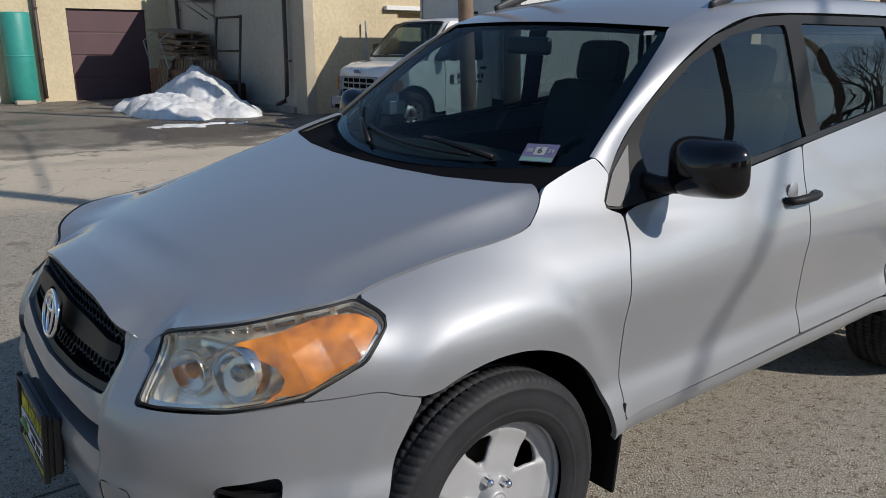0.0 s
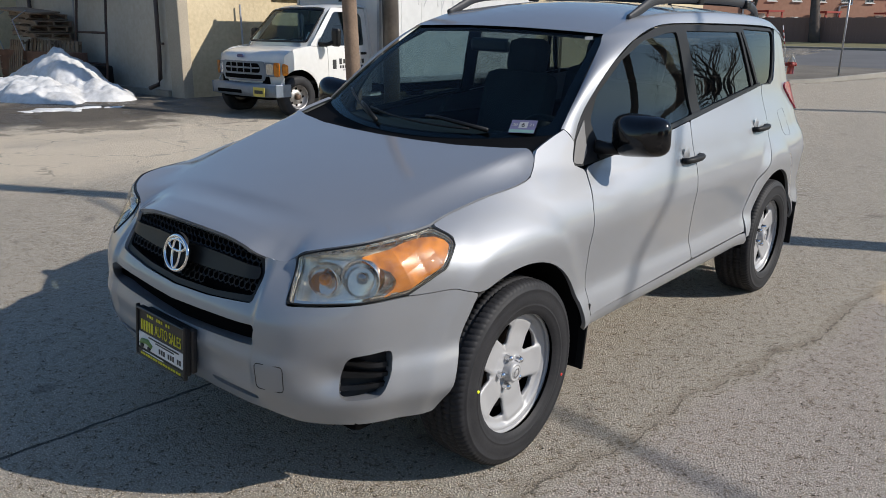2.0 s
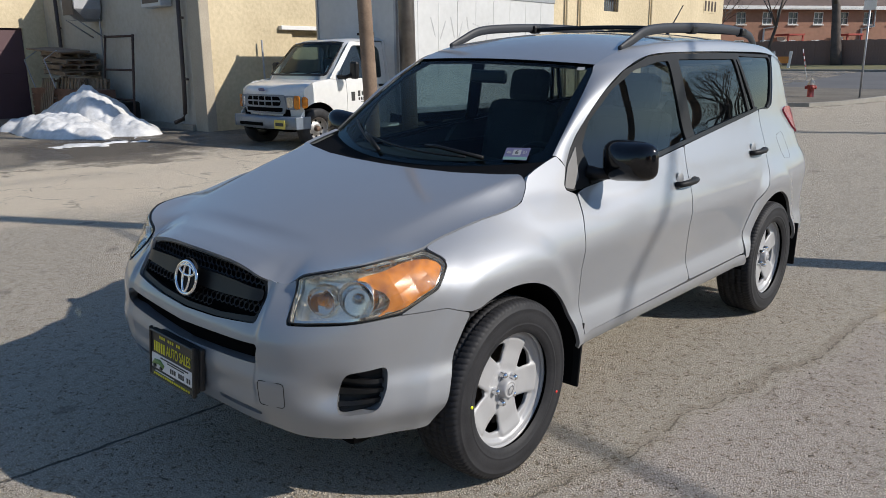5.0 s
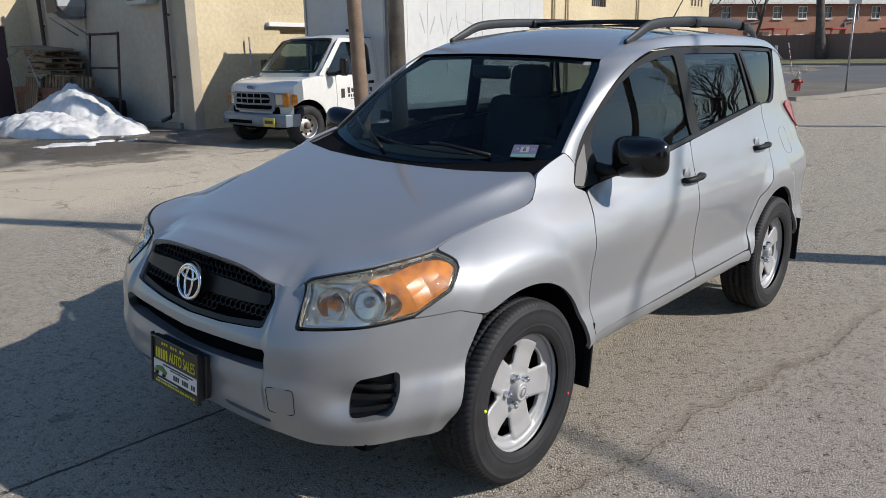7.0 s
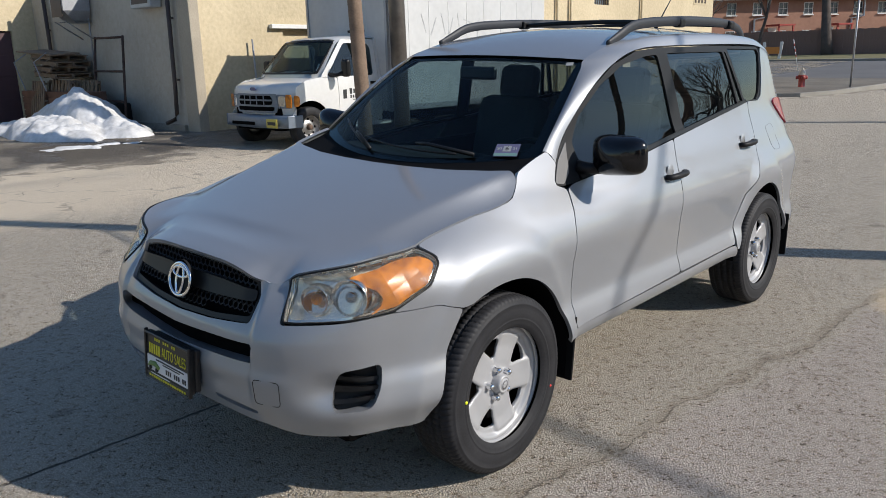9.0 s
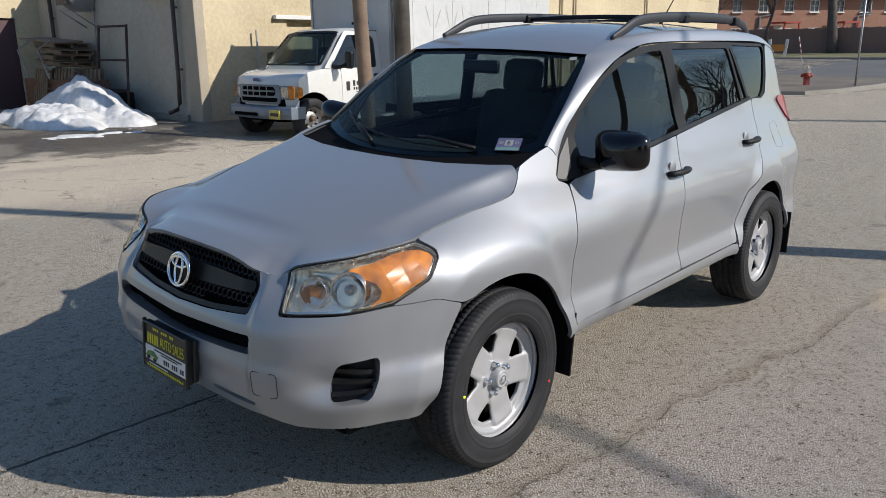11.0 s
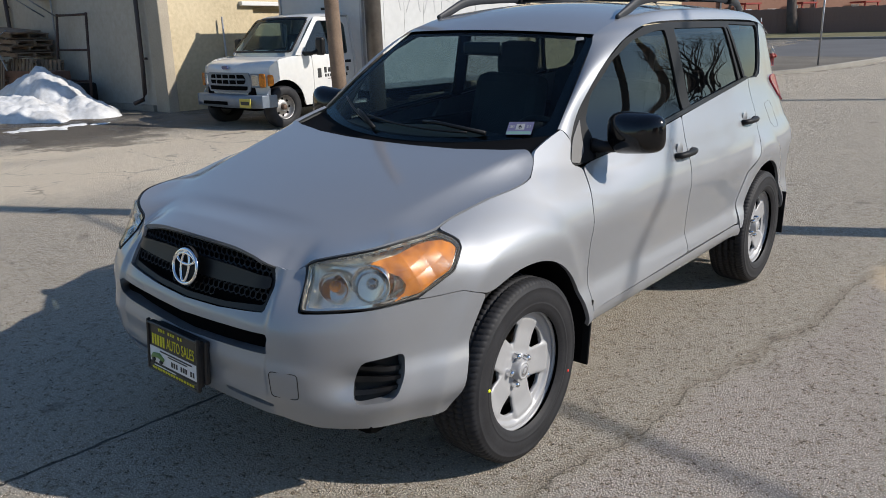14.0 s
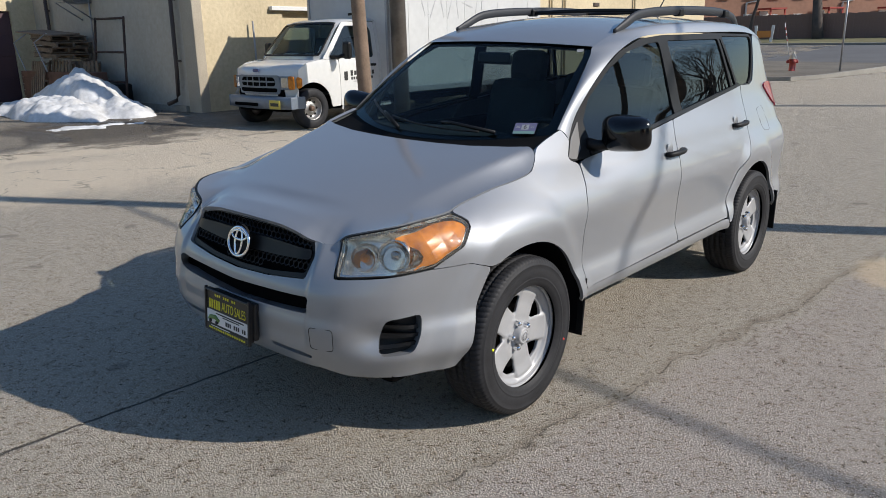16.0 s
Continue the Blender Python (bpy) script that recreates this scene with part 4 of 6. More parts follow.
# wheels
def wheel_parts():
    side_in = [(-.098, .230), (-.106, .250), (-.110, .29), (-.106, .325)]
    shoulder = [(-.100, .3405), (-.096, .3445), (-.091, .3480), (-.085, .3505), (-.076, .3525), (-.066, .3535)]
    crown = [(-.0645, .3537), (-.0625, .345), (-.0535, .345), (-.0515, .354), (-.040, .3544), (-.024, .3546), (-.0225, .346), (-.0145, .346), (-.013, .3547), (0, .3548)]
    tread = side_in + shoulder + crown
    tread += [(-a, r) for a, r in crown[::-1][1:]] + [(-a, r) for a, r in shoulder[::-1]]
    tread += [(.1035, .333), (.1062, .3245), (.1085, .3225), (.1090, .318), (.1082, .3165), (.1100, .300), (.1104, .285), (.1098, .270), (.1085, .2655), (.1098, .2635), (.1092, .260), (.1075, .2575), (.1060, .248), (.101, .236), (.092, .226)]
    sides, blocks = 576, 96
    v, f = lathe(tread, sides)
    out = []
    for a, b, c in v:
        r, w = math.hypot(b, c), math.atan2(c, b)
        if r > .3395 and abs(a) < .101:
            bend = .028 * max(0.0, (abs(a) - .06) / .04) ** 2 if abs(a) > .06 else .25 * a
            u = ((w + bend) * blocks / (2 * math.pi)) % 1.0
            u = min(u, 1 - u) * 2 * math.pi / blocks * r
            cut = .0055 * math.exp(-(u / .0024) ** 2)
            b, c = b * (1 - cut / r), c * (1 - cut / r)
        out.append((a, b, c))
    tyre = mesh_of("tyre", out, f, RUBBER)

    def face(p, q):
        r = np.hypot(p, q)
        th = np.arctan2(q, p)
        dth = np.mod(th - math.pi / 2 + math.pi / 5, 2 * math.pi / 5) - math.pi / 5
        off = np.abs(dth) * r                                   # from the spoke's middle line
        x = .050 - .011 * smooth(.040, .10, r) * smooth(.215, .14, r) + .014 * smooth(.203, .216, r)
        x = x + .010 * smooth(.074, .050, off) * smooth(.055, .10, r) * smooth(.222, .190, r)
        return x, p, q
    rim_line = [(.229 * math.cos(a), .229 * math.sin(a)) for a in np.linspace(0, 2 * math.pi, 72, endpoint=False)]
    holes = []
    for i in range(5):
        c = math.pi / 2 + math.pi / 5 + i * 2 * math.pi / 5
        pts = [(.110, -.085), (.140, -.185), (.168, -.262), (.180, -.245), (.185, 0), (.180, .245), (.168, .262), (.140, .185), (.110, .085)]
        holes.append(rounded([(r * math.cos(c + d), r * math.sin(c + d)) for r, d in pts], .013))
    rim = mesh_of("rim", *patch(face, rim_line, holes, step=.005, flange=.018, hole_flange=.016, weld=True), ALLOY)
    barrel = mesh_of("barrel", *lathe([(.060, .226), (.070, .2275), (.076, .233), (.070, .238), (.055, .232)], 72), ALLOY)
    disc = mesh_of("brake_disc", *lathe([(-.02, .001), (-.02, .145), (-.04, .145), (-.04, .001)], 40), RUST)
    # near-black dish that puts shade behind the spokes
    back = mesh_of("wheel_back", *lathe([(-.045, .001), (-.045, .208), (-.02, .214), (.03, .224), (.05, .229)], 48), DARK)
    cap = mesh_of("hub_cap", *lathe([(.036, .046), (.056, .042), (.074, .038), (.082, .034), (.084, .029), (.082, .027), (.082, .024), (.084, .022), (.085, .001)], 32), ALLOY)
    ring = joined("cap_badge", [([(.0865, a, c) for a, b, c in oval(.017, .013, r=.0016, n=20)[0]], oval(.017, .013, r=.0016, n=20)[1])], CHROME)
    nut = mesh_of("lug_nut", *lathe([(.03, .0155), (.052, .0150), (.056, .0130), (.066, .0125), (.072, .0095), (.0755, .0045), (.076, .0005)], 14), CHROME)
    return tyre, rim, barrel, disc, back, cap, ring, nut


PARTS = wheel_parts()
MARK_Y, MARK_R = material("yellow_mark", (.70, .75, .02), .6), material("red_mark", (.55, .03, .02), .6)
for k in (1, -1):
    for wy, steer in ((0.0, 0.0), (BASE, 0.0)):
        m = pose(k * .782, wy, WHEEL_Z, 49 if wy == 0 else 10, 0, (0 if k > 0 else 180) + steer)
        w = part("wheel", PARTS[1], car, "silver five-spoke wheel", m)
        for nm, me in zip(("tyre", "rim_barrel", "brake_disc", "wheel_back", "hub_cap", "cap_badge"), (PARTS[0], *PARTS[2:7])):
            part(nm, me, w, "black all-season tyre" if nm == "tyre" else "")
        for i in range(5):
            a = math.pi / 2 + 2 * math.pi * i / 5 + .63
            part("lug_nut", PARTS[7], w, m=Matrix.Translation((0, .0585 * math.cos(a), .0585 * math.sin(a))))
        if wy == 0 and k > 0:
            for nm, ang, r0, mt in (("yellow_dot", 125, .262, MARK_Y), ("red_dot", -68, .289, MARK_R)):
                cy, cz = r0 * math.cos(radians(ang)), r0 * math.sin(radians(ang))
                part(nm, mesh_of(nm, *(lambda v, f: ([(.1096 + q[0], cy + q[1], cz + q[2]) for q in v], f))(*lathe([(.0025, .0005), (.0025, .006), (-.002, .0065)], 12)), mt), w)

# the body leans a little on its springs, the passenger's side higher
LEAN = Matrix.Translation((.80, 0, 1.0)) @ Matrix.Rotation(radians(1.7), 4, "Y") @ Matrix.Translation((-.80, 0, -1.0))
for ob in car.children:
    if not ob.name.startswith(("wheel", "mud_flap")):
        ob.matrix_basis = LEAN @ ob.matrix_basis

# ---- the lot and what stands round it ----
CREAM = (0.49, 0.405, 0.26)
STUCCO = material("yellow_stucco", CREAM, 0.92, 0, .12, 11, .55, .9, .03, other=(.56, .47, .315))
CONCRETE = material("grey_concrete", (0.36, 0.315, 0.245), 0.9, 0, .18, 30, 1.2, .5, .01)
FOOTING = material("wall_footing", (0.30, 0.27, 0.22), 0.95, 0, .3, 30, 2, .5, .01)
# Shaded copy of the yellow stucco: the south wall's shade greys the colour.
SHADED_STUCCO = material("shaded_stucco_grey", (0.43, 0.385, 0.31), 0.92, 0, .16, 9, .45, .9, .03, other=(.40, .375, .325))
MAROON = material("maroon_door", (0.085, 0.042, 0.048), 0.55, 0, .12, 40, 1.5, .08, .003)
BROWN = material("brown_pipe", (0.07, 0.05, 0.042), 0.55, .2, .25, 40, 4)
RUSTY = material("rusty_steel", (0.075, 0.045, 0.035), 0.8, .3, .4, 60, 7, .2, .002)
OLD_WOOD = material("weathered_wood", (0.20, 0.145, 0.10), 0.9, 0, .35, 55, 4, .4, .004)
RED_WOOD = material("reddish_planter", (0.17, 0.085, 0.055), 0.85, 0, .3, 40, 4, .2, .003)
POLE_WOOD = material("pole_wood", (0.175, 0.122, 0.085), 0.9, 0, .35, 35, 3, .6, .008)
GALV = material("galvanised", (0.33, 0.34, 0.36), 0.45, .6, .15, 40, 4)
AC_GREY = material("unit_grey", (0.42, 0.43, 0.44), 0.5, .2, .12, 40, 4)
GREEN = material("green_roll", (0.03, 0.26, 0.22), 0.5, 0, .12, 20, 3)
SNOW = material("old_snow", (0.54, 0.535, 0.52), 0.75, 0, .14, 12, 2.2, .5, .04, other=(.63, .635, .64))
BRICK = material("red_brick", (0.29, 0.155, 0.105), 0.9, 0, .2, 3, .3, .3, .01)
FENCE = material("brown_fence", (0.23, 0.145, 0.115), 0.85, 0, .25, 12, .5)
TRIM_WHITE = material("white_trim", (0.66, 0.66, 0.64), 0.6, 0, .1, 20, 2)
STAIR_RED = material("red_stairs", (0.38, 0.055, 0.04), 0.6, 0, .15, 20, 2)
HYDRANT_RED = material("hydrant_red", (0.33, 0.055, 0.045), 0.55, 0, .25, 60, 9)
HYDRANT_CAP = material("hydrant_cap", (0.50, 0.44, 0.36), 0.6, 0, .2, 60, 9)
KERB = material("kerb_concrete", (0.25, 0.235, 0.205), 0.9, 0, .2, 20, 1, .3, .005)
BARK = material("bark", (0.085, 0.068, 0.058), 0.95, 0, .35, 30, 3, .6, .01)
ROOF = material("shingle_roof", (0.12, 0.085, 0.07), 0.9, 0, .25, 3, .4)
GRASS = material("winter_grass", (0.15, 0.135, 0.06), 0.95, 0, .35, 6, .5, .4, .02)
PANE = material("far_pane", (0.10, 0.12, 0.14), 0.08, 0, .2, 2, .5)
LETTER = material("lettering_black", (0.02, 0.02, 0.02), 0.5)
NUMBER = material("dark_number", (0.05, 0.03, 0.02), 0.5)
PLATE_Y = material("van_plate_yellow", (0.50, 0.42, 0.08), 0.5)
TAPE_A, TAPE_B = material("tape_white", (.7, .68, .65), .5), material("tape_orange", (.60, .22, .04), .5)


def ramp_node(t, src, a, b):
    """1 where src is below a, 0 above b."""
    k = t.nodes.new("ShaderNodeMapRange")
    k.interpolation_type = "SMOOTHSTEP"
    k.inputs["From Min"].default_value, k.inputs["From Max"].default_value = a, b
    k.inputs["To Min"].default_value, k.inputs["To Max"].default_value = 1.0, 0.0
    t.links.new(src, k.inputs["Value"])
    return k.outputs[0]


def lot_material():
    """Worn asphalt: coarse stone, tar seams, damp ground by the snow, a pale broken patch, oil stains."""
    m = bpy.data.materials.new("worn_asphalt")
    m.use_nodes = True
    t = m.node_tree
    b = t.nodes["Principled BSDF"]
    geo = t.nodes.new("ShaderNodeNewGeometry")
    sep = t.nodes.new("ShaderNodeSeparateXYZ")
    t.links.new(geo.outputs["Position"], sep.inputs[0])

    def tex(kind, scale, detail=4.0, src=None):
        n = t.nodes.new("ShaderNodeTex" + kind)
        n.inputs["Scale"].default_value = scale
        if "Detail" in n.inputs:
            n.inputs["Detail"].default_value = detail
        t.links.new(src or geo.outputs["Position"], n.inputs["Vector"])
        return n

    def math_node(op, a, c, clamp=False):
        n = t.nodes.new("ShaderNodeMath")
        n.operation, n.use_clamp = op, clamp
        for i, q in enumerate((a, c)):
            if isinstance(q, (int, float)):
                n.inputs[i].default_value = q
            elif q is not None:
                t.links.new(q, n.inputs[i])
        return n.outputs[0]

    def mix(fac, a, c):
        n = t.nodes.new("ShaderNodeMix")
        n.data_type = "RGBA"
        for i, q in ((0, fac), (6, a), (7, c)):
            if isinstance(q, tuple):
                n.inputs[i].default_value = rgb(*q)
            elif isinstance(q, (int, float)):
                n.inputs[i].default_value = q
            else:
                t.links.new(q, n.inputs[i])
        return n.outputs[2]

    X, Yc = sep.outputs[0], sep.outputs[1]
    stone = tex("Voronoi", 98)
    stone.voronoi_dimensions = "2D"
    stone2 = tex("Voronoi", 47)
    stone2.voronoi_dimensions = "2D"
    grit = tex("Noise", 240, 2)
    patchy = tex("Noise", 0.9, 6)
    wide = tex("Noise", 0.23, 3)
    wob = tex("Noise", 1.7, 6)
    wob2 = tex("Noise", 9.0, 4)
    warp = math_node("MULTIPLY", math_node("SUBTRACT", wob.outputs[0], .5), .30)
    warp2 = math_node("MULTIPLY", math_node("SUBTRACT", wob2.outputs[0], .5), .10)
    both = math_node("ADD", warp, warp2)

    cr = t.nodes.new("ShaderNodeValToRGB")
    els = cr.color_ramp.elements
    els[0].position, els[0].color = 0.0, rgb(.03, .027, .023)
    els[1].position, els[1].color = 1.0, rgb(1.0, .94, .83)
    e = els.new(.34)
    e.color = rgb(.15, .124, .088)
    e = els.new(.50)
    e.color = rgb(.46, .395, .295)
    e = els.new(.80)
    e.color = rgb(.98, .87, .69)
    one = t.nodes.new("ShaderNodeSeparateColor")
    t.links.new(stone.outputs["Color"], one.inputs[0])
    t.links.new(one.outputs[0], cr.inputs[0])
    base = mix(.03, cr.outputs[0], (.32, .265, .19))
    base = mix(math_node("MULTIPLY", grit.outputs[0], .14), base, (.12, .11, .10))
    base = mix(ramp_node(t, patchy.outputs[0], .36, .62), base, mix(.12, base, (.14, .13, .115)))
    two = t.nodes.new("ShaderNodeSeparateColor")
    t.links.new(stone2.outputs["Color"], two.inputs[0])
    base = mix(math_node("MULTIPLY", ramp_node(t, two.outputs[0], .15, .75), .30), base, (.06, .052, .042))
    base = mix(ramp_node(t, math_node("MULTIPLY", two.outputs[1], -1.0), -.90, -.85), base, (.95, .90, .80))
    # dark gaps between the stones, with the shade in them painted in
    gap_shade = math_node("SUBTRACT", 1.0, ramp_node(t, stone.outputs["Distance"], .42, .66))
    base = mix(math_node("MULTIPLY", gap_shade, .60), base, (.035, .030, .025))
    # the driver's strip beyond the seam is greyer and coarser
    seam_x = math_node("ADD", math_node("SUBTRACT", X, math_node("MULTIPLY", Yc, .125)), both)
    strip = ramp_node(t, math_node("MULTIPLY", seam_x, -1.0), -1.22, -1.04)
    tone = t.nodes.new("ShaderNodeMix")
    tone.data_type, tone.blend_type = "RGBA", "MULTIPLY"
    t.links.new(strip, tone.inputs[0])
    t.links.new(base, tone.inputs[6])
    tone.inputs[7].default_value = rgb(1.0, .985, 1.04)
    base = tone.outputs[2]
    seam = ramp_node(t, math_node("ABSOLUTE", math_node("SUBTRACT", seam_x, 1.06), None), .004, .055)
    base = mix(math_node("MULTIPLY", seam, .35), base, (.23, .19, .135))
    split = math_node("MULTIPLY", ramp_node(t, math_node("ABSOLUTE", math_node("SUBTRACT", seam_x, 1.075), None), .002, .007), ramp_node(t, wob2.outputs[0], .48, .60))
    base = mix(math_node("MULTIPLY", split, .55), base, (.04, .034, .028))
    # a pale broken strip across the lot towards the van
    pale_d = math_node("ADD", math_node("SUBTRACT", math_node("ADD", X, math_node("MULTIPLY", Yc, -.18)), -8.2), math_node("MULTIPLY", both, 5.0))
    pale = ramp_node(t, math_node("ABSOLUTE", pale_d, None), 1.3, 3.0)
    pale = math_node("MULTIPLY", pale, ramp_node(t, Yc, 8.0, 13.0))
    bent = t.nodes.new("ShaderNodeVectorMath")
    bent.operation = "MULTIPLY_ADD"
    bent.inputs[1].default_value = (.9, .9, 0)
    t.links.new(wob.outputs["Color"], bent.inputs[0])
    t.links.new(geo.outputs["Position"], bent.inputs[2])
    vor = tex("Voronoi", .62, src=bent.outputs[0])
    vor.feature = "DISTANCE_TO_EDGE"
    crack_net = math_node("MULTIPLY", math_node("MULTIPLY", ramp_node(t, vor.outputs["Distance"], .001, .010), pale), math_node("SUBTRACT", 1.0, ramp_node(t, wob2.outputs[0], .40, .56)))
    base = mix(math_node("MULTIPLY", pale, .62), base, (.84, .75, .61))
    base = mix(math_node("MULTIPLY", crack_net, .55), base, (.09, .08, .065))
    joint = math_node("MULTIPLY", ramp_node(t, math_node("ABSOLUTE", math_node("ADD", pale_d, 1.9), None), .03, .20), ramp_node(t, patchy.outputs[0], .50, .66))
    base = mix(math_node("MULTIPLY", joint, .60), base, (.075, .066, .056))
    # damp ground along the wall, by the melting snow
    damp_d = math_node("ADD", X, math_node("MULTIPLY", both, 5.0))
    damp = ramp_node(t, damp_d, -10.9, -9.9)
    base = mix(math_node("MULTIPLY", damp, .58), base, (.10, .092, .082))
    puddle = math_node("MULTIPLY", damp, ramp_node(t, patchy.outputs[0], .42, .50))
    base = mix(math_node("MULTIPLY", puddle, .65), base, (.05, .046, .042))
    wx = math_node("DIVIDE", math_node("ADD", X, 11.6), 2.4)
    wy = math_node("DIVIDE", math_node("SUBTRACT", Yc, 3.9), 1.7)
    wet_d = math_node("ADD", math_node("ADD", math_node("MULTIPLY", wx, wx), math_node("MULTIPLY", wy, wy)), math_node("MULTIPLY", both, 5.0))
    wet = ramp_node(t, wet_d, .55, .95)
    base = mix(math_node("MULTIPLY", wet, .68), base, (.07, .062, .054))
    # a sandy broken spot beyond the seam
    sx, sy = math_node("DIVIDE", math_node("SUBTRACT", X, 1.80), .42), math_node("DIVIDE", math_node("SUBTRACT", Yc, 3.25), .62)
    sand = ramp_node(t, math_node("ADD", math_node("ADD", math_node("MULTIPLY", sx, sx), math_node("MULTIPLY", sy, sy)), math_node("MULTIPLY", both, 6.0)), .35, 1.1)
    base = mix(math_node("MULTIPLY", sand, .55), base, (.80, .66, .46))
    # oil drips and tar cracks
    drip = tex("Noise", 2.6, 2)
    base = mix(math_node("MULTIPLY", ramp_node(t, math_node("MULTIPLY", drip.outputs[0], -1.0), -.72, -.66), .35), base, (.07, .063, .055))
    line = math_node("ADD", math_node("ADD", X, math_node("MULTIPLY", Yc, -.03)), math_node("MULTIPLY", both, .35))
    crack1 = math_node("MULTIPLY", ramp_node(t, math_node("ABSOLUTE", math_node("ADD", line, .52), None), .004, .014), ramp_node(t, math_node("ABSOLUTE", math_node("ADD", Yc, 1.2), None), 1.6, 2.2))
    base = mix(math_node("MULTIPLY", crack1, .8), base, (.02, .018, .016))
    warm = t.nodes.new("ShaderNodeMix")
    warm.data_type, warm.blend_type = "RGBA", "MULTIPLY"
    warm.inputs[0].default_value, warm.inputs[7].default_value = 1.0, rgb(1.0, .95, .885)
    t.links.new(base, warm.inputs[6])
    t.links.new(warm.outputs[2], b.inputs["Base Color"])
    b.inputs["Specular IOR Level"].default_value = .35
    rough = t.nodes.new("ShaderNodeMapRange")
    rough.inputs["To Min"].default_value, rough.inputs["To Max"].default_value = .92, .35
    t.links.new(puddle, rough.inputs["Value"])
    t.links.new(rough.outputs[0], b.inputs["Roughness"])
    h = math_node("ADD", math_node("MULTIPLY", stone.outputs["Distance"], -.7), math_node("MULTIPLY", stone2.outputs["Distance"], -.35))
    h = math_node("ADD", h, math_node("MULTIPLY", grit.outputs[0], .25))
    h = math_node("SUBTRACT", h, math_node("MULTIPLY", math_node("ADD", crack1, math_node("MULTIPLY", seam, .4)), 1.2))
    bp = t.nodes.new("ShaderNodeBump")
    bp.inputs["Strength"].default_value, bp.inputs["Distance"].default_value = .9, .018
    t.links.new(h, bp.inputs["Height"])
    t.links.new(bp.outputs[0], b.inputs["Normal"])
    return m


def rise(x, y):
    return 0.033 * np.clip(np.asarray(y, float) - 32, 0, 60) + 0.10 * smooth(-9.2, -12.4, x)


gx = np.concatenate([[-900, -300, -120], np.arange(-60, -16, 4.0), np.arange(-16, -7, .75), np.arange(-4, 61, 4.0), [120, 300, 900]])
gy = np.concatenate([[-900, -300, -100], np.arange(-40, 101, 4.0), [150, 300, 900]])
v, f = loft([[(x, y, float(rise(x, y))) for y in gy] for x in gx])
ground = thing("ground", mesh_of("ground", v, [q[::-1] for q in f], lot_material(), False), "worn grey asphalt lot with cracks and stains", "ground", kind="structure")


# loose grit, thickest on the worn driver's strip
def grit_material():
    m = bpy.data.materials.new("loose_grit")
    m.use_nodes = True
    t = m.node_tree
    g, c = t.nodes.new("ShaderNodeNewGeometry"), t.nodes.new("ShaderNodeValToRGB")
    c.color_ramp.elements[0].color, c.color_ramp.elements[1].color = rgb(.06, .052, .044), rgb(.80, .75, .66)
    e = c.color_ramp.elements.new(.55)
    e.color = rgb(.30, .27, .22)
    t.links.new(g.outputs["Random Per Island"], c.inputs[0])
    t.links.new(c.outputs[0], t.nodes["Principled BSDF"].inputs["Base Color"])
    t.nodes["Principled BSDF"].inputs["Roughness"].default_value = .85
    return m


def loose_grit(count):
    rng = np.random.default_rng(11)
    shape = np.array([(1, 0, 0), (0, 1, 0), (-1, 0, 0), (0, -1, 0), (0, 0, 1), (0, 0, -1)], float)
    tri = [(0, 1, 4), (1, 2, 4), (2, 3, 4), (3, 0, 4), (1, 0, 5), (2, 1, 5), (3, 2, 5), (0, 3, 5)]
    x, y = rng.uniform(-2.6, 3.4, count), -2.4 + 9.0 * rng.random(count) ** 1.6
    r = .0017 + .0028 * rng.random(count) ** 3
    turn = rng.uniform(0, math.pi, count)
    verts, faces = [], []
    for i in range(count):
        s = shape * [r[i] * rng.uniform(.8, 1.5), r[i], r[i] * rng.uniform(.5, 1.0)]
        c, d = math.cos(turn[i]), math.sin(turn[i])
        k = len(verts)
        verts += [(x[i] + c * a - d * b, y[i] + d * a + c * b, r[i] * .25 + e) for a, b, e in s]
        faces += [(a + k, b + k, e + k) for a, b, e in tri]
    return thing("grit", mesh_of("grit", verts, faces, grit_material(), False), "loose stone grit scattered over the asphalt", "grit", kind="stuff")


loose_grit(26000)


# ---- yellow building ----
before = set(scene.objects)
def slab(name, x0, x1, y0, y1, z0, z1, mat, bevel=0.0):
    return box(name, (x0 + x1) / 2, (y0 + y1) / 2, (z0 + z1) / 2, abs(x1 - x0), abs(y1 - y0), abs(z1 - z0), mat, bevel)


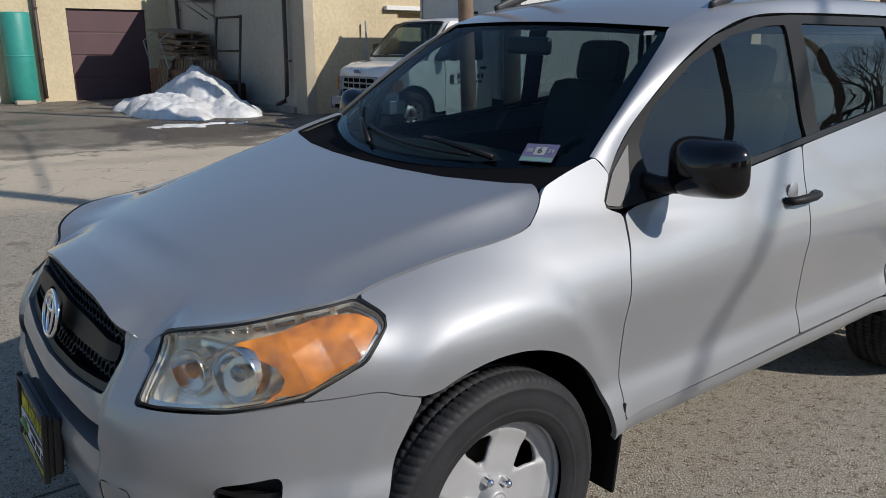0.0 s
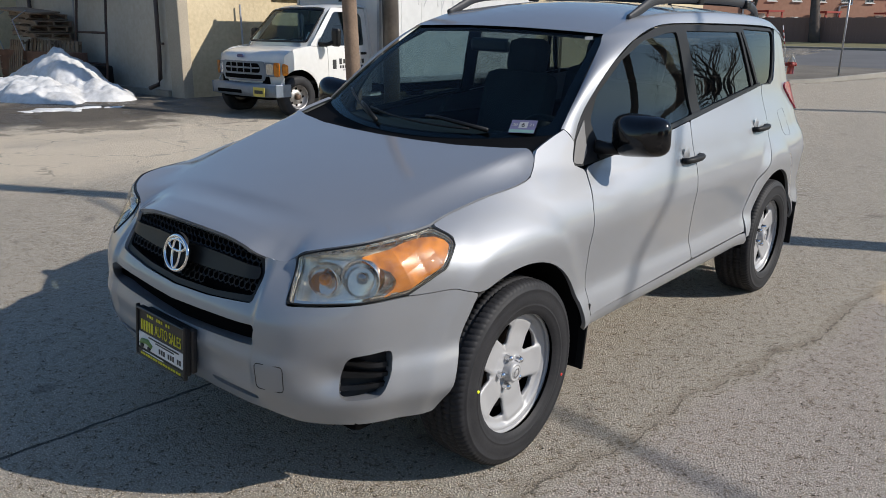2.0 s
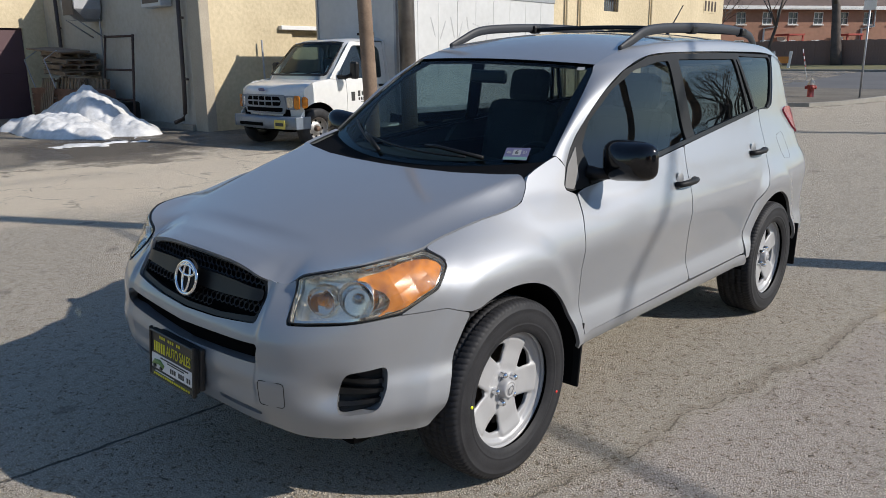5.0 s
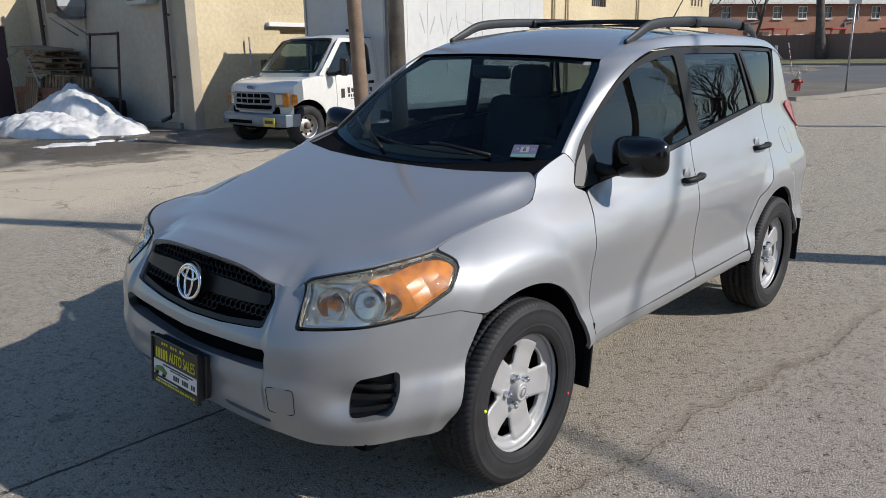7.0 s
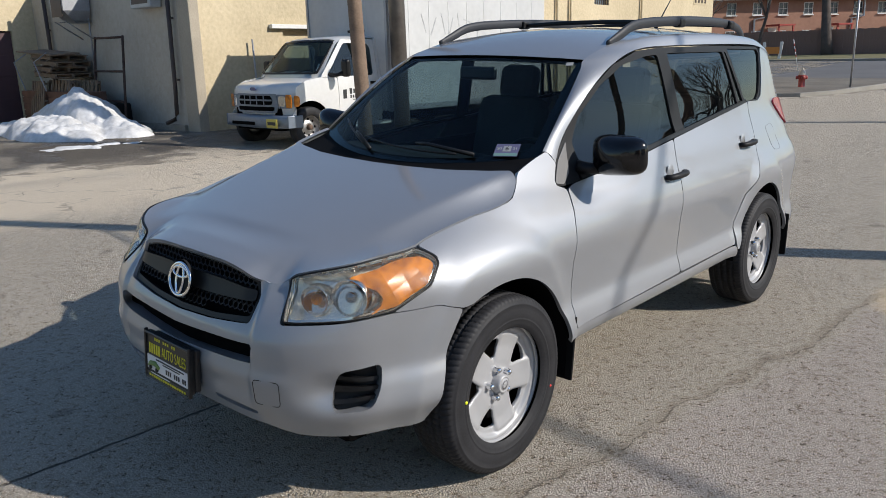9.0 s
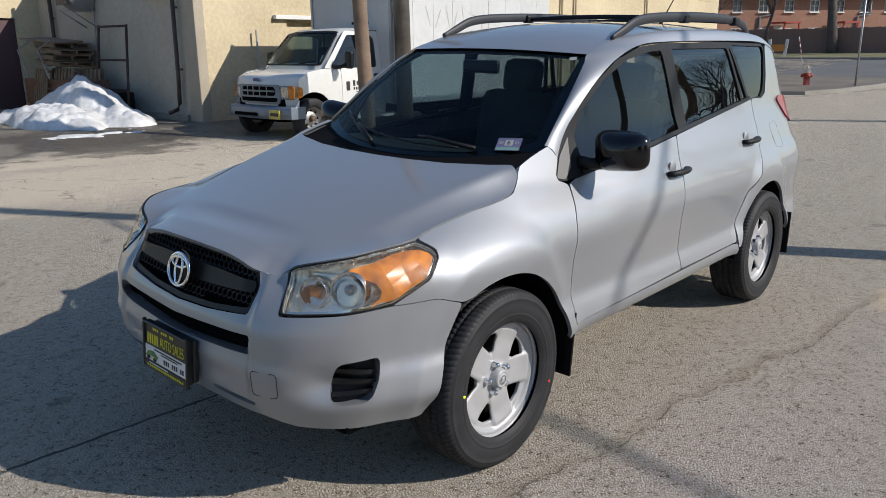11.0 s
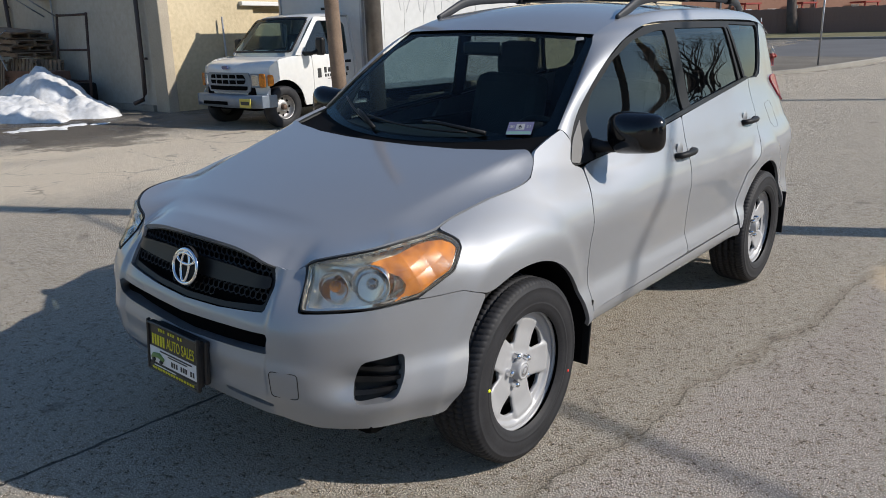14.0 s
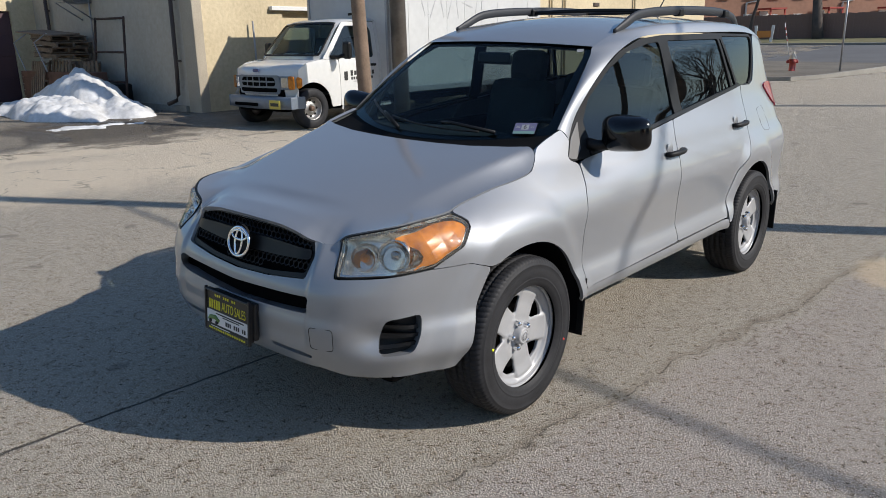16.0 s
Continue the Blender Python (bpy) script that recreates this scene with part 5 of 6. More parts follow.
def wall_with_holes(name, axis, at, thick, a0, a1, z1, holes, mat, label):
    """An upright wall with openings through it. axis: the way it runs."""
    cuts_a = sorted({a0, a1, *[h[0] for h in holes], *[h[1] for h in holes]})
    cuts_z = sorted({-.3, z1, *[h[2] for h in holes], *[h[3] for h in holes]})
    quads = []
    for i in range(len(cuts_a) - 1):
        for j in range(len(cuts_z) - 1):
            a, c = (cuts_a[i] + cuts_a[i + 1]) / 2, (cuts_z[j] + cuts_z[j + 1]) / 2
            if not any(h[0] < a < h[1] and h[2] < c < h[3] for h in holes):
                quads.append((i, j))
    bm = bmesh.new()
    grid = {}

    def vert(i, j, side):
        if (i, j, side) not in grid:
            a, z = cuts_a[i], cuts_z[j]
            o = at - (thick if side else 0) * (1 if axis == "y" else -1)
            grid[i, j, side] = bm.verts.new((o, a, z) if axis == "y" else (a, o, z))
        return grid[i, j, side]
    solid = set(quads)
    for i, j in quads:
        for side in (0, 1):
            bm.faces.new([vert(i, j, side), vert(i + 1, j, side), vert(i + 1, j + 1, side), vert(i, j + 1, side)])
        for di, dj, p, q in ((-1, 0, (i, j), (i, j + 1)), (1, 0, (i + 1, j), (i + 1, j + 1)), (0, -1, (i, j), (i + 1, j)), (0, 1, (i, j + 1), (i + 1, j + 1))):
            if (i + di, j + dj) not in solid:
                bm.faces.new([vert(*p, 0), vert(*q, 0), vert(*q, 1), vert(*p, 1)])
    return thing(name, bm_mesh(name, bm, mat), label, "wall", kind="structure")


TOP, HIGH = 3.72, 6.4
wall_c = wall_with_holes("wall_east", "y", -13.75, .35, 7.4, 20.0, TOP, [(9.95, 11.6, 1.2, 2.30)], STUCCO, "sunlit yellow stucco wall of a low building")
wall_e = wall_with_holes("wall_block", "y", -13.75, .35, 20.0, 36.1, HIGH, [(24.9, 26.0, 3.42, 3.95), (32.2, 32.5, 4.2, 4.6)], STUCCO, "taller yellow stucco block of the building")
wall_b = wall_with_holes("wall_south", "x", 7.4, .35, -22.6, -13.752, TOP, [], SHADED_STUCCO, "stucco wall in a shade-greyed tone, with drainpipes")
wall_a = wall_with_holes("wall_recess", "y", -22.6, .35, -9.0, 7.40, TOP, [(4.48, 6.72, -.2, 2.62)], STUCCO, "yellow stucco wall with a maroon garage door")
wall_d = thing("wall_far", slab("wall_far", -24.3, -13.76, 36.1, 35.75, -.3, HIGH, STUCCO), "far end wall of the yellow building", "wall", kind="structure")
thing("wall_step", slab("wall_step", -24.3, -13.78, 20.0, 20.3, TOP, HIGH, STUCCO), "end wall of the taller block", "wall", kind="structure")
thing("roof_slab", slab("roof_slab", -24.3, -13.8, 7.5, 20.0, TOP - .3, TOP - .1, CONCRETE), "flat roof of the low yellow building", "roof", kind="structure")
thing("roof_high", slab("roof_high", -24.3, -13.8, 20.0, 36.0, HIGH - .3, HIGH - .1, CONCRETE), "flat roof of the taller block", "roof", kind="structure")
thing("corner_pier", slab("corner_pier", -14.22, -13.70, 7.36, 7.62, -.1, TOP, CONCRETE, .02), "grey concrete corner pier", "pier", kind="structure")
thing("wall_footing", slab("wall_footing", -22.6, -14.3, 7.31, 7.40, -.1, .14, FOOTING, .01), "dirty footing along the wall", "trim", kind="structure")

garage = thing("garage_door", slab("garage_door", -22.76, -22.70, 4.48, 6.72, -.05, 2.62, MAROON), "closed maroon overhead garage door", "door")
for i in range(4):
    part("door_panel", slab("door_panel", -22.70, -22.685, 4.51, 6.69, .02 + i * .65, .63 + i * .65, MAROON, .006), garage)
window_c = thing("blocked_window", slab("blocked_window", -13.95, -13.86, 9.95, 11.6, 1.2, 2.30, STUCCO), "window blocked with painted boards", "window")
part("lintel", slab("lintel", -13.76, -13.62, 9.55, 11.7, 2.36, 2.46, TRIM_WHITE, .01), window_c, "white painted lintel")
small_w = thing("small_window", slab("small_window", -13.98, -13.95, 24.9, 26.0, 3.42, 3.95, PANE), "small barred window in the yellow wall", "window")
for i in range(7):
    part("window_bar", slab("window_bar", -13.77, -13.75, 24.98 + i * .155, 25.0 + i * .155, 3.42, 3.95, BROWN), small_w)
vent = thing("wall_vent", slab("wall_vent", -13.76, -13.70, 25.3, 25.7, 2.72, 2.86, BROWN, .01), "small dark wall vent", "vent")
sign_n = thing("house_sign", slab("sign_plate", -13.745, -13.735, 33.85, 35.35, 3.70, 4.30, STUCCO), "dark number marks on the yellow wall", "sign")
for i in range(4):
    part("number_bar", slab("number_bar", -13.735, -13.725, 33.95 + i * .36, 34.12 + i * .36, 3.78, 4.24, NUMBER), sign_n)
for y0, z1 in ((22.2, 5.8), (23.1, 5.8), (28.6, 5.8)):
    thing("wall_pipe", tube_mesh("wall_pipe", [(-13.66, y0, .1), (-13.66, y0, z1)], .05, STUCCO, 8), "painted pipe up the yellow wall", "pipe", group="painted wall pipes")


thing("white_post", tube_mesh("white_post", [(-13.60, 8.95, .1), (-13.60, 8.95, 1.2), (-13.62, 8.94, 2.10)], [.026, .026, .022], GALV, 8), "slim pale metal post against the yellow wall", "post")


def drainpipe(path, r):
    d = thing("drainpipe", tube_mesh("drainpipe", path, r, BROWN, 10), "dark brown drainpipe on the wall", "drainpipe", group="drainpipes")
    for z in (1.2, 2.6):
        x, y = path[0][0], path[0][1]
        part("pipe_clip", box("pipe_clip", x, y + .03, z, r * 3, .06, .05, BROWN), d)


drainpipe([(-14.42, 7.28, 3.7), (-14.50, 7.28, 1.0), (-14.55, 7.28, .40), (-14.58, 7.24, .27), (-14.78, 7.12, .18)], .05)
drainpipe([(-21.45, 7.30, 3.7), (-21.42, 7.30, 1.0), (-21.42, 7.30, .2)], .055)
drainpipe([(-22.48, 3.65, 3.7), (-22.48, 3.65, 1.0), (-22.48, 3.65, .1)], .06)


# wall units
def wall_unit(x, y, z, sx, sy, sz, label):
    if sy > .5:
        low, top = [(-.30, .5), (.30, .5), (.30, .0), (-.30, .0)], [(-.5, .5), (.5, .5), (.5, -.5), (-.5, -.5)]
        vs = [(x + a * sx, y + b * sy, z + c * sz) for c, ring in ((-.55, low), (-.15, top), (.75, top)) for a, b in ring]
        fs = [(3, 2, 1, 0), (8, 9, 10, 11)] + [(r + i, r + (i + 1) % 4, r + 4 + (i + 1) % 4, r + 4 + i) for r in (0, 4) for i in range(4)]
        shell = mesh_of("wall_unit", vs, fs, GALV, False)
    else:
        shell = box("wall_unit", x, y, z, sx, sy, sz, AC_GREY, .03)
    u = thing("wall_unit", shell, label, "wall unit", group="wall units")
    for k in (-1, 1) if sy > .5 else ():
        part("bracket", tube_mesh("bracket", [(x + k * sx * .4, 7.38, z - sz / 2 - .45), (x + k * sx * .4, y - sy * .45, z - sz / 2), (x + k * sx * .4, 7.38, z - sz / 2)], .02, GALV, 6), u)
    part("grille", box("unit_grille", x, y - sy / 2 - .006, z, sx * .8, .012, sz * .7, BROWN), u)


wall_unit(-19.02, 7.0, 3.10, .80, .7, .75, "galvanised metal duct hood on wall brackets")
wall_unit(-15.35, 7.22, 3.18, .95, .3, .62, "pale metal cabinet on the wall")
thing("conduit", tube_mesh("conduit", [(-18.72, 7.33, 3.7), (-18.74, 7.33, 2.3), (-18.76, 7.33, 1.0)], .025, GALV, 6), "thin conduit up the wall", "conduit")

# rusty rack frame leaning on the wall
rack = thing("rack_frame", tube_mesh("rack_frame", [(-15.98, 6.68, .0), (-16.50, 7.12, 2.28)], .035, RUSTY, 6), "rusty steel rack frame against the wall", "rack")
part("upright", tube_mesh("upright", [(-18.06, 6.85, .0), (-18.16, 7.18, 2.30)], .035, RUSTY, 6), rack)
for t0 in (.985, .62, .30):
    part("rung", tube_mesh("rung", [(-15.98 - .52 * t0, 6.68 + .44 * t0, 2.28 * t0), (-18.06 - .10 * t0, 6.85 + .33 * t0, 2.30 * t0)], .03, RUSTY, 6), rack)


# pallets and planter by the wall
def pallet(name, m):
    p = thing(name, None, "weathered wooden pallet in a stack by the wall", "pallet", group="stacked pallets")
    p.matrix_basis = m
    for i in range(7):
        part("board", box("board", -.54 + i * .18, 0, .125, .11, 1.05, .02, OLD_WOOD), p)
    for i in range(3):
        part("stringer", box("stringer", 0, -.46 + i * .46, .07, 1.2, .05, .09, OLD_WOOD), p)
    for i in range(3):
        part("lower_board", box("lower_board", -.5 + i * .5, 0, .012, .11, 1.05, .02, OLD_WOOD), p)
    return p


first = pallet("pallet", pose(-19.48, 6.75, 1.28, 0, 4, 3))
for i, (x, z, ry, rz) in enumerate(((-19.53, 1.44, 3, -4), (-19.43, 1.60, 5, 6), (-19.58, 1.76, 4, 1))):
    copy_thing(first, pose(x, 6.75, z, 0, ry, rz))
copy_thing(first, pose(-19.18, 6.55, .68, 78, 0, 4))
copy_thing(first, pose(-20.18, 6.40, .66, 80, 0, -6))
copy_thing(first, pose(-18.48, 6.95, .66, 84, 0, 8))
table = thing("folding_table", box("table_top", -19.78, 6.55, 1.95, 1.9, .8, .04, OLD_WOOD, .008, pose(0, 0, 0, 3, 4, 5)), "old folding table lying on the pallets", "table")
for k in (-.7, .7):
    part("table_leg", tube_mesh("table_leg", [(-19.78 + k, 6.25, 1.93), (-20.18 + k, 6.05, 1.70), (-19.48 + k, 6.0, .95)], .018, GALV, 6), table, "thin pale metal leg")
planter = thing("planter_box", slab("planter_box", -21.4, -17.4, 6.35, 6.95, .0, .92, RED_WOOD, .02), "reddish wooden planter box beside the wall", "planter")
for i in range(5):
    part("plank", slab("plank", -21.42, -17.38, 6.325, 6.35, .04 + i * .18, .20 + i * .18, RED_WOOD, .004), planter)
bin_ob = thing("dark_bin", box("dark_bin", -16.9, 6.9, .33, .8, .5, .62, BLACK_PLASTIC, .06), "low dark plastic bin by the wall", "bin")

roll = thing("green_tank", mesh_of("green_tank", *(lambda v, f: ([(-22.2 + y, 3.06 + z, x) for x, y, z in v], f))(*lathe([(.05, .001), (.05, .36), (.08, .38), (1.3, .38), (2.42, .38), (2.46, .36), (2.46, .001)], 32)), GREEN), "tall upright green cylinder by the wall", "tank")
part("seam", mesh_of("seam", *(lambda v, f: ([(-22.2 + y, 3.06 + z, x) for x, y, z in v], f))(*lathe([(1.27, .381), (1.28, .388), (1.31, .388), (1.32, .381)], 32)), GREEN), roll)
thing("white_sack", box("white_sack", -22.0, 2.1, .2, .5, .6, .4, SNOW, .12), "white sack on the ground by the wall", "sack")
thing("rubble", box("rubble", -21.6, 2.95, .06, .3, .5, .12, CONCRETE, .04), "small block of rubble on the ground", "rubble")


# old snow
def snow_field(name, lobes, seed, label, rough=1.0):
    """A lump of snow: lobes of (x, y, half length, half width, height) run together."""
    x0, x1 = min(l[0] - 1.25 * l[2] for l in lobes), max(l[0] + 1.25 * l[2] for l in lobes)
    y0, y1 = min(l[1] - 1.25 * l[3] for l in lobes), max(l[1] + 1.25 * l[3] for l in lobes)
    nx, ny = 110, 80
    X, Y2 = np.meshgrid(np.linspace(x0, x1, nx), np.linspace(y0, y1, ny), indexing="ij")
    H = np.full(X.shape, -.04)
    for i in range(nx):
        for j in range(ny):
            x, y = X[i, j], Y2[i, j]
            wx, wy = x + .28 * noise.noise((x * 1.2, y * 1.2, seed)), y + .22 * noise.noise((x * 1.3, y * 1.3, seed + 4))
            h = 0.0
            for cx, cy, rx, ry, top in lobes:
                d = math.hypot((wx - cx) / rx, (wy - cy) / ry)
                h = max(h, top * max(0.0, 1 - d ** 1.5) ** .72)
            if h > 0:
                lump = abs(noise.noise((x * 1.5, y * 1.5, seed))) * .26 + abs(noise.noise((x * 4.3, y * 4.3, seed))) * .07 + noise.noise((x * 10, y * 10, seed)) * .022 + noise.noise((x * 22, y * 22, seed)) * .016
                H[i, j] = h + (lump - .12) * rough * min(1.0, h * 3.0)
    v, f = loft([[(X[i, j], Y2[i, j], H[i, j]) for j in range(ny)] for i in range(nx)])
    keep = [q[::-1] for q in f if max(v[k][2] for k in q) > -.03]
    return thing(name, mesh_of(name, v, keep, SNOW), label, "snow")


snow_field("snow_mound", [(-16.9, 6.05, 1.9, .95, 1.06), (-16.2, 5.05, 2.2, .95, .56), (-18.2, 6.0, 1.2, .8, .66), (-15.1, 6.0, 1.2, .8, .46), (-17.7, 5.0, 1.2, .7, .40)], 3.1, "pile of old grey-white snow on the asphalt")


def slush(cx, cy, rx, ry, seed):
    """Thin broken remains of melting snow."""
    nx, ny = 60, 90
    rows = []
    for x in np.linspace(cx - rx, cx + rx, nx):
        row = []
        for y in np.linspace(cy - ry, cy + ry, ny):
            f = 1.05 * math.exp(-((x - cx) / rx) ** 2 * 2.2 - ((y - cy) / ry) ** 2 * 2.2) + .75 * noise.noise((x * 2.6, y * 1.7, seed)) + .40 * noise.noise((x * 8, y * 6, seed)) - .74
            row.append((x, y, .018 * min(1.0, f * 5) if f > 0 else -.03))
        rows.append(row)
    v, f = loft(rows)
    keep = [q[::-1] for q in f if max(v[k][2] for k in q) > 0]
    return thing("snow_patch", mesh_of("snow_patch", v, keep, SNOW), "thin melting snow patch on wet asphalt", "snow")


slush(-13.1, 4.4, .75, 1.5, 7.3)
snow_field("snow_mound", [(-21.4, 1.4, .9, .6, .5)], 9.3, "small mound of old snow by the wall")

# the building and all by it stand a little nearer, on slightly raised ground
NEAR = Matrix.Translation((2.49, -2.15, 1.57)) @ Matrix.Scale(.935, 4) @ Matrix.Translation((-2.49, 2.15, -1.57))
for ob in [o for o in scene.objects if o not in before and o.parent is None]:
    ob.matrix_basis = NEAR @ ob.matrix_basis


# ---- box truck parked by the yellow wall: nose towards -Y ----
VX, VY = -9.72, 6.20                  # its middle line, and the nose's place
truck = thing("box_truck", None, "white cutaway van with a tall white cargo box", "truck")
van_profile = spline([(.02, .62, .93), (.0, .80, .95), (.01, 1.00, .96), (.06, 1.13, .96), (.18, 1.19, .95), (.45, 1.235, .94), (.78, 1.285, .93), (1.02, 1.56, .885), (1.30, 1.88, .83), (1.46, 1.985, .80), (1.70, 2.02, .80), (2.2, 2.035, .80), (2.6, 2.035, .80)], 48)
rows = []
for d, z, hw in van_profile:
    r = []
    for q in np.linspace(-1, 1, 21):
        e = abs(q) ** 8
        r.append((VX + hw * q, VY + d + .15 * q * q * max(0, 1 - d) + .07 * e * max(0, 1 - d * .8), z - .05 * e * min(1, d * 1.5) - .012 * q * q))
    rows.append(r)
shell_v, shell_f = loft(rows[::-1])


def in_screen(q):
    x, y = sum(shell_v[i][0] for i in q) / 4 - VX, sum(shell_v[i][1] for i in q) / 4 - VY
    return .87 < y < 1.40 and abs(x) < .76


part("cab_shell", mesh_of("cab_shell", shell_v, [q for q in shell_f if not in_screen(q)], WHITE_PAINT), truck)
VAN_X = curve([.3, .5, .9, 1.15, 1.25, 1.9, 2.05], [.93, .955, .975, .965, .95, .835, .80])


def van_side(d, z):
    return VX + VAN_X(z), VY + np.asarray(d, float), z


def van_flank(name, outline, holes=(), mat=WHITE_PAINT, off=0.0, r=.04, step=.05, flange=.02, parent=truck, both=True, label=""):
    vf = patch(van_side, rounded(outline, r), holes, step, flange, off)
    made = [part(name, mesh_of(name, *vf, mat), parent, label)]
    if both:
        w = ([(2 * VX - x, y, z) for x, y, z in vf[0]], [q[::-1] for q in vf[1]])
        made.append(part(name, mesh_of(name, *w, mat), parent, label))
    return made


VWH = .54
arch_v = [(VWH + .47 * math.cos(a), .39 + .47 * math.sin(a)) for a in np.linspace(math.pi * 1.0, .0, 16)]
van_flank("front_wing", [(.215, .60), (.205, .85), (.225, 1.10), (.45, 1.215), (.80, 1.265), (1.22, 1.25), (1.24, .38), (1.03, .37)] + arch_v[::-1][1:-1] + [(.215, .50)], r=.02)
win = rounded([(1.00, 1.29), (1.16, 1.27), (2.16, 1.27), (2.18, 1.80), (2.10, 1.88), (1.50, 1.88)], .05)
van_flank("cab_door", [(1.25, .38), (2.28, .38), (2.28, 1.95), (1.45, 1.95), (.84, 1.275), (1.23, 1.25)], [win], r=.02)
van_flank("door_pane", win, mat=SIDE_GLASS, off=-.012, flange=0, r=.001)
van_flank("cab_rear", [(2.29, .38), (2.36, .38), (2.36, 2.0), (2.29, 1.95)], r=.02)
van_flank("sill", [(1.28, .30), (2.62, .30), (2.62, .375), (1.28, .375)], r=.01)
van_flank("door_grip", [(2.05, 1.10), (2.20, 1.10), (2.20, 1.15), (2.05, 1.15)], mat=BLACK_PLASTIC, off=.015, r=.01, both=False)


def van_front(x, z):
    x = np.asarray(x, float)
    return VX + x, VY + .15 * (x / .95) ** 2 - .004 + 0 * z, z


def on_front(name, outline, mat, off=0.01, r=.02, holes=(), parent=truck, step=.05, flange=.02):
    return part(name, mesh_of(name, *patch(van_front, rounded(outline, r), holes, step, flange, off), mat), parent)


gr = on_front("grille", [(-.60, .655), (.60, .655), (.66, .80), (.60, 1.0), (-.60, 1.0), (-.66, .80)], BUMPER_GREY, .016, .03)
# near-black sheets laid on the plate stand for the shade in its openings
on_front("grille_opening", [(-.50, .80), (.50, .80), (.53, .88), (.48, .965), (-.48, .965), (-.53, .88)], DARK, .020, .03, parent=gr, flange=0)
on_front("lower_opening", [(-.55, .69), (.55, .69), (.57, .765), (-.57, .765)], DARK, .020, .02, parent=gr, flange=0)
on_front("grille_bar", [(-.51, .868), (.51, .868), (.51, .898), (-.51, .898)], BUMPER_GREY, .030, .006, parent=gr)
for x0 in (-.30, -.10, .10, .30):
    on_front("grille_post", [(x0 - .011, .80), (x0 + .011, .80), (x0 + .011, .965), (x0 - .011, .965)], BUMPER_GREY, .028, .005, parent=gr)
on_front("badge", [(-.09, 1.055), (.09, 1.055), (.09, 1.115), (-.09, 1.115)], material("blue_badge", (.03, .05, .16), .3), .02, .04)
for k in (-1, 1):
    surround = on_front("lamp_surround", [(k * .64, .735), (k * .93, .735), (k * .93, .985), (k * .62, .985)][::k], BUMPER_GREY, .010)
    hl = on_front("headlight", [(k * .66, .775), (k * .81, .775), (k * .81, .955), (k * .66, .955)][::k], BOWL, .018)
    on_front("lens", [(k * .665, .78), (k * .805, .78), (k * .805, .95), (k * .665, .95)][::k], LENS, .026, flange=0, parent=hl)
    on_front("turn_lamp", [(k * .825, .745), (k * .945, .745), (k * .945, .985), (k * .825, .985)][::k], AMBER, .024, .035, parent=hl)
    van_flank("side_lamp", [(.17, .755), (.29, .775), (.29, .945), (.17, .975)], mat=AMBER, off=.012, r=.035, both=False, parent=hl) if k > 0 else None
bum = [[(VX + x, VY - .13 + .15 * (abs(x) / 1.0) ** 2 + dy, z) for x in np.linspace(-.99, .99, 25)] for dy, z in ((.06, .38), (.01, .40), (.0, .47), (.0, .585), (.02, .61), (.16, .615))]
vb = part("bumper", mesh_of("bumper", *loft(bum), BUMPER_GREY), truck, "grey-blue steel bumper")
# a near-black block stands for the shaded slot
part("bumper_slot", box("bumper_slot", VX - .22, VY - .135, .465, .72, .03, .06, DARK, .01), vb)
for k in (-1, 1):
    part("bumper_end", box("bumper_end", VX + k * .975, VY + .17, .50, .03, .34, .22, BUMPER_GREY, .012), vb)
vp = part("number_plate", box("number_plate", VX + .62, VY - .095, .475, .32, .015, .16, PLATE_Y, .004), truck, "yellow number plate", None)
part("text_bar", box("text_bar", VX + .62, VY - .104, .475, .24, .004, .06, LETTER), vp)


# windscreen of the cab
def van_screen(x, t):
    x, t = np.asarray(x, float), np.asarray(t, float)
    hw = .90 - .09 * t
    return VX + hw * x, VY + .80 + .56 * t + .06 * x * x - .01, 1.305 + .62 * t - .03 * x * x * t


scr = part("windscreen", mesh_of("windscreen", *patch(van_screen, rounded([(-.93, .03), (.93, .03), (.90, .94), (-.90, .94)], .08), step=.1, flange=0, off=.058), SCREEN), truck)
part("screen_border", mesh_of("screen_border", *patch(van_screen, rounded([(-.96, .0), (.96, .0), (.93, .975), (-.93, .975)], .08), [rounded([(-.93, .03), (.93, .03), (.90, .94), (-.90, .94)], .08)], step=.03, flange=.03, off=.056), BLACK_PLASTIC), scr)
part("dashboard", box("van_dashboard", VX, VY + 1.06, 1.18, 1.62, .42, .20, CABIN, .05), truck)
part("cab_floor", box("cab_floor", VX, VY + 1.5, .62, 1.7, 1.8, .06, CABIN), truck)
for k in (-1, 1):
    van_seat = part("seat", box("van_seat", VX + k * .43, VY + 1.75, .95, .52, .50, .18, CLOTH, .06), truck, "grey van seat")
    part("seat_back", box("van_seat_back", VX + k * .43, VY + 2.05, 1.30, .50, .16, .72, CLOTH, .06, pose(0, 0, 0, -8)), van_seat)
for x0 in (-.45, .25):
    a, b = np.array(van_screen(x0, .02)), np.array(van_screen(x0 + .52, .12))
    part("wiper", tube_mesh("wiper", [tuple(a + [0, -.03, .03]), tuple(b + [0, -.04, .03])], .012, BLACK_PLASTIC, 6), truck)
for k in (-1, 1):
    arm = part("door_mirror", box("door_mirror", VX + k * 1.22, VY + 1.22, 1.42, .20, .10, .32, BLACK_PLASTIC, .045), truck, "large black door mirror")
    part("mirror_arm", tube_mesh("mirror_arm", [(VX + k * .93, VY + 1.05, 1.30), (VX + k * 1.10, VY + 1.12, 1.30), (VX + k * 1.20, VY + 1.22, 1.36)], .035, BLACK_PLASTIC, 8), arm)
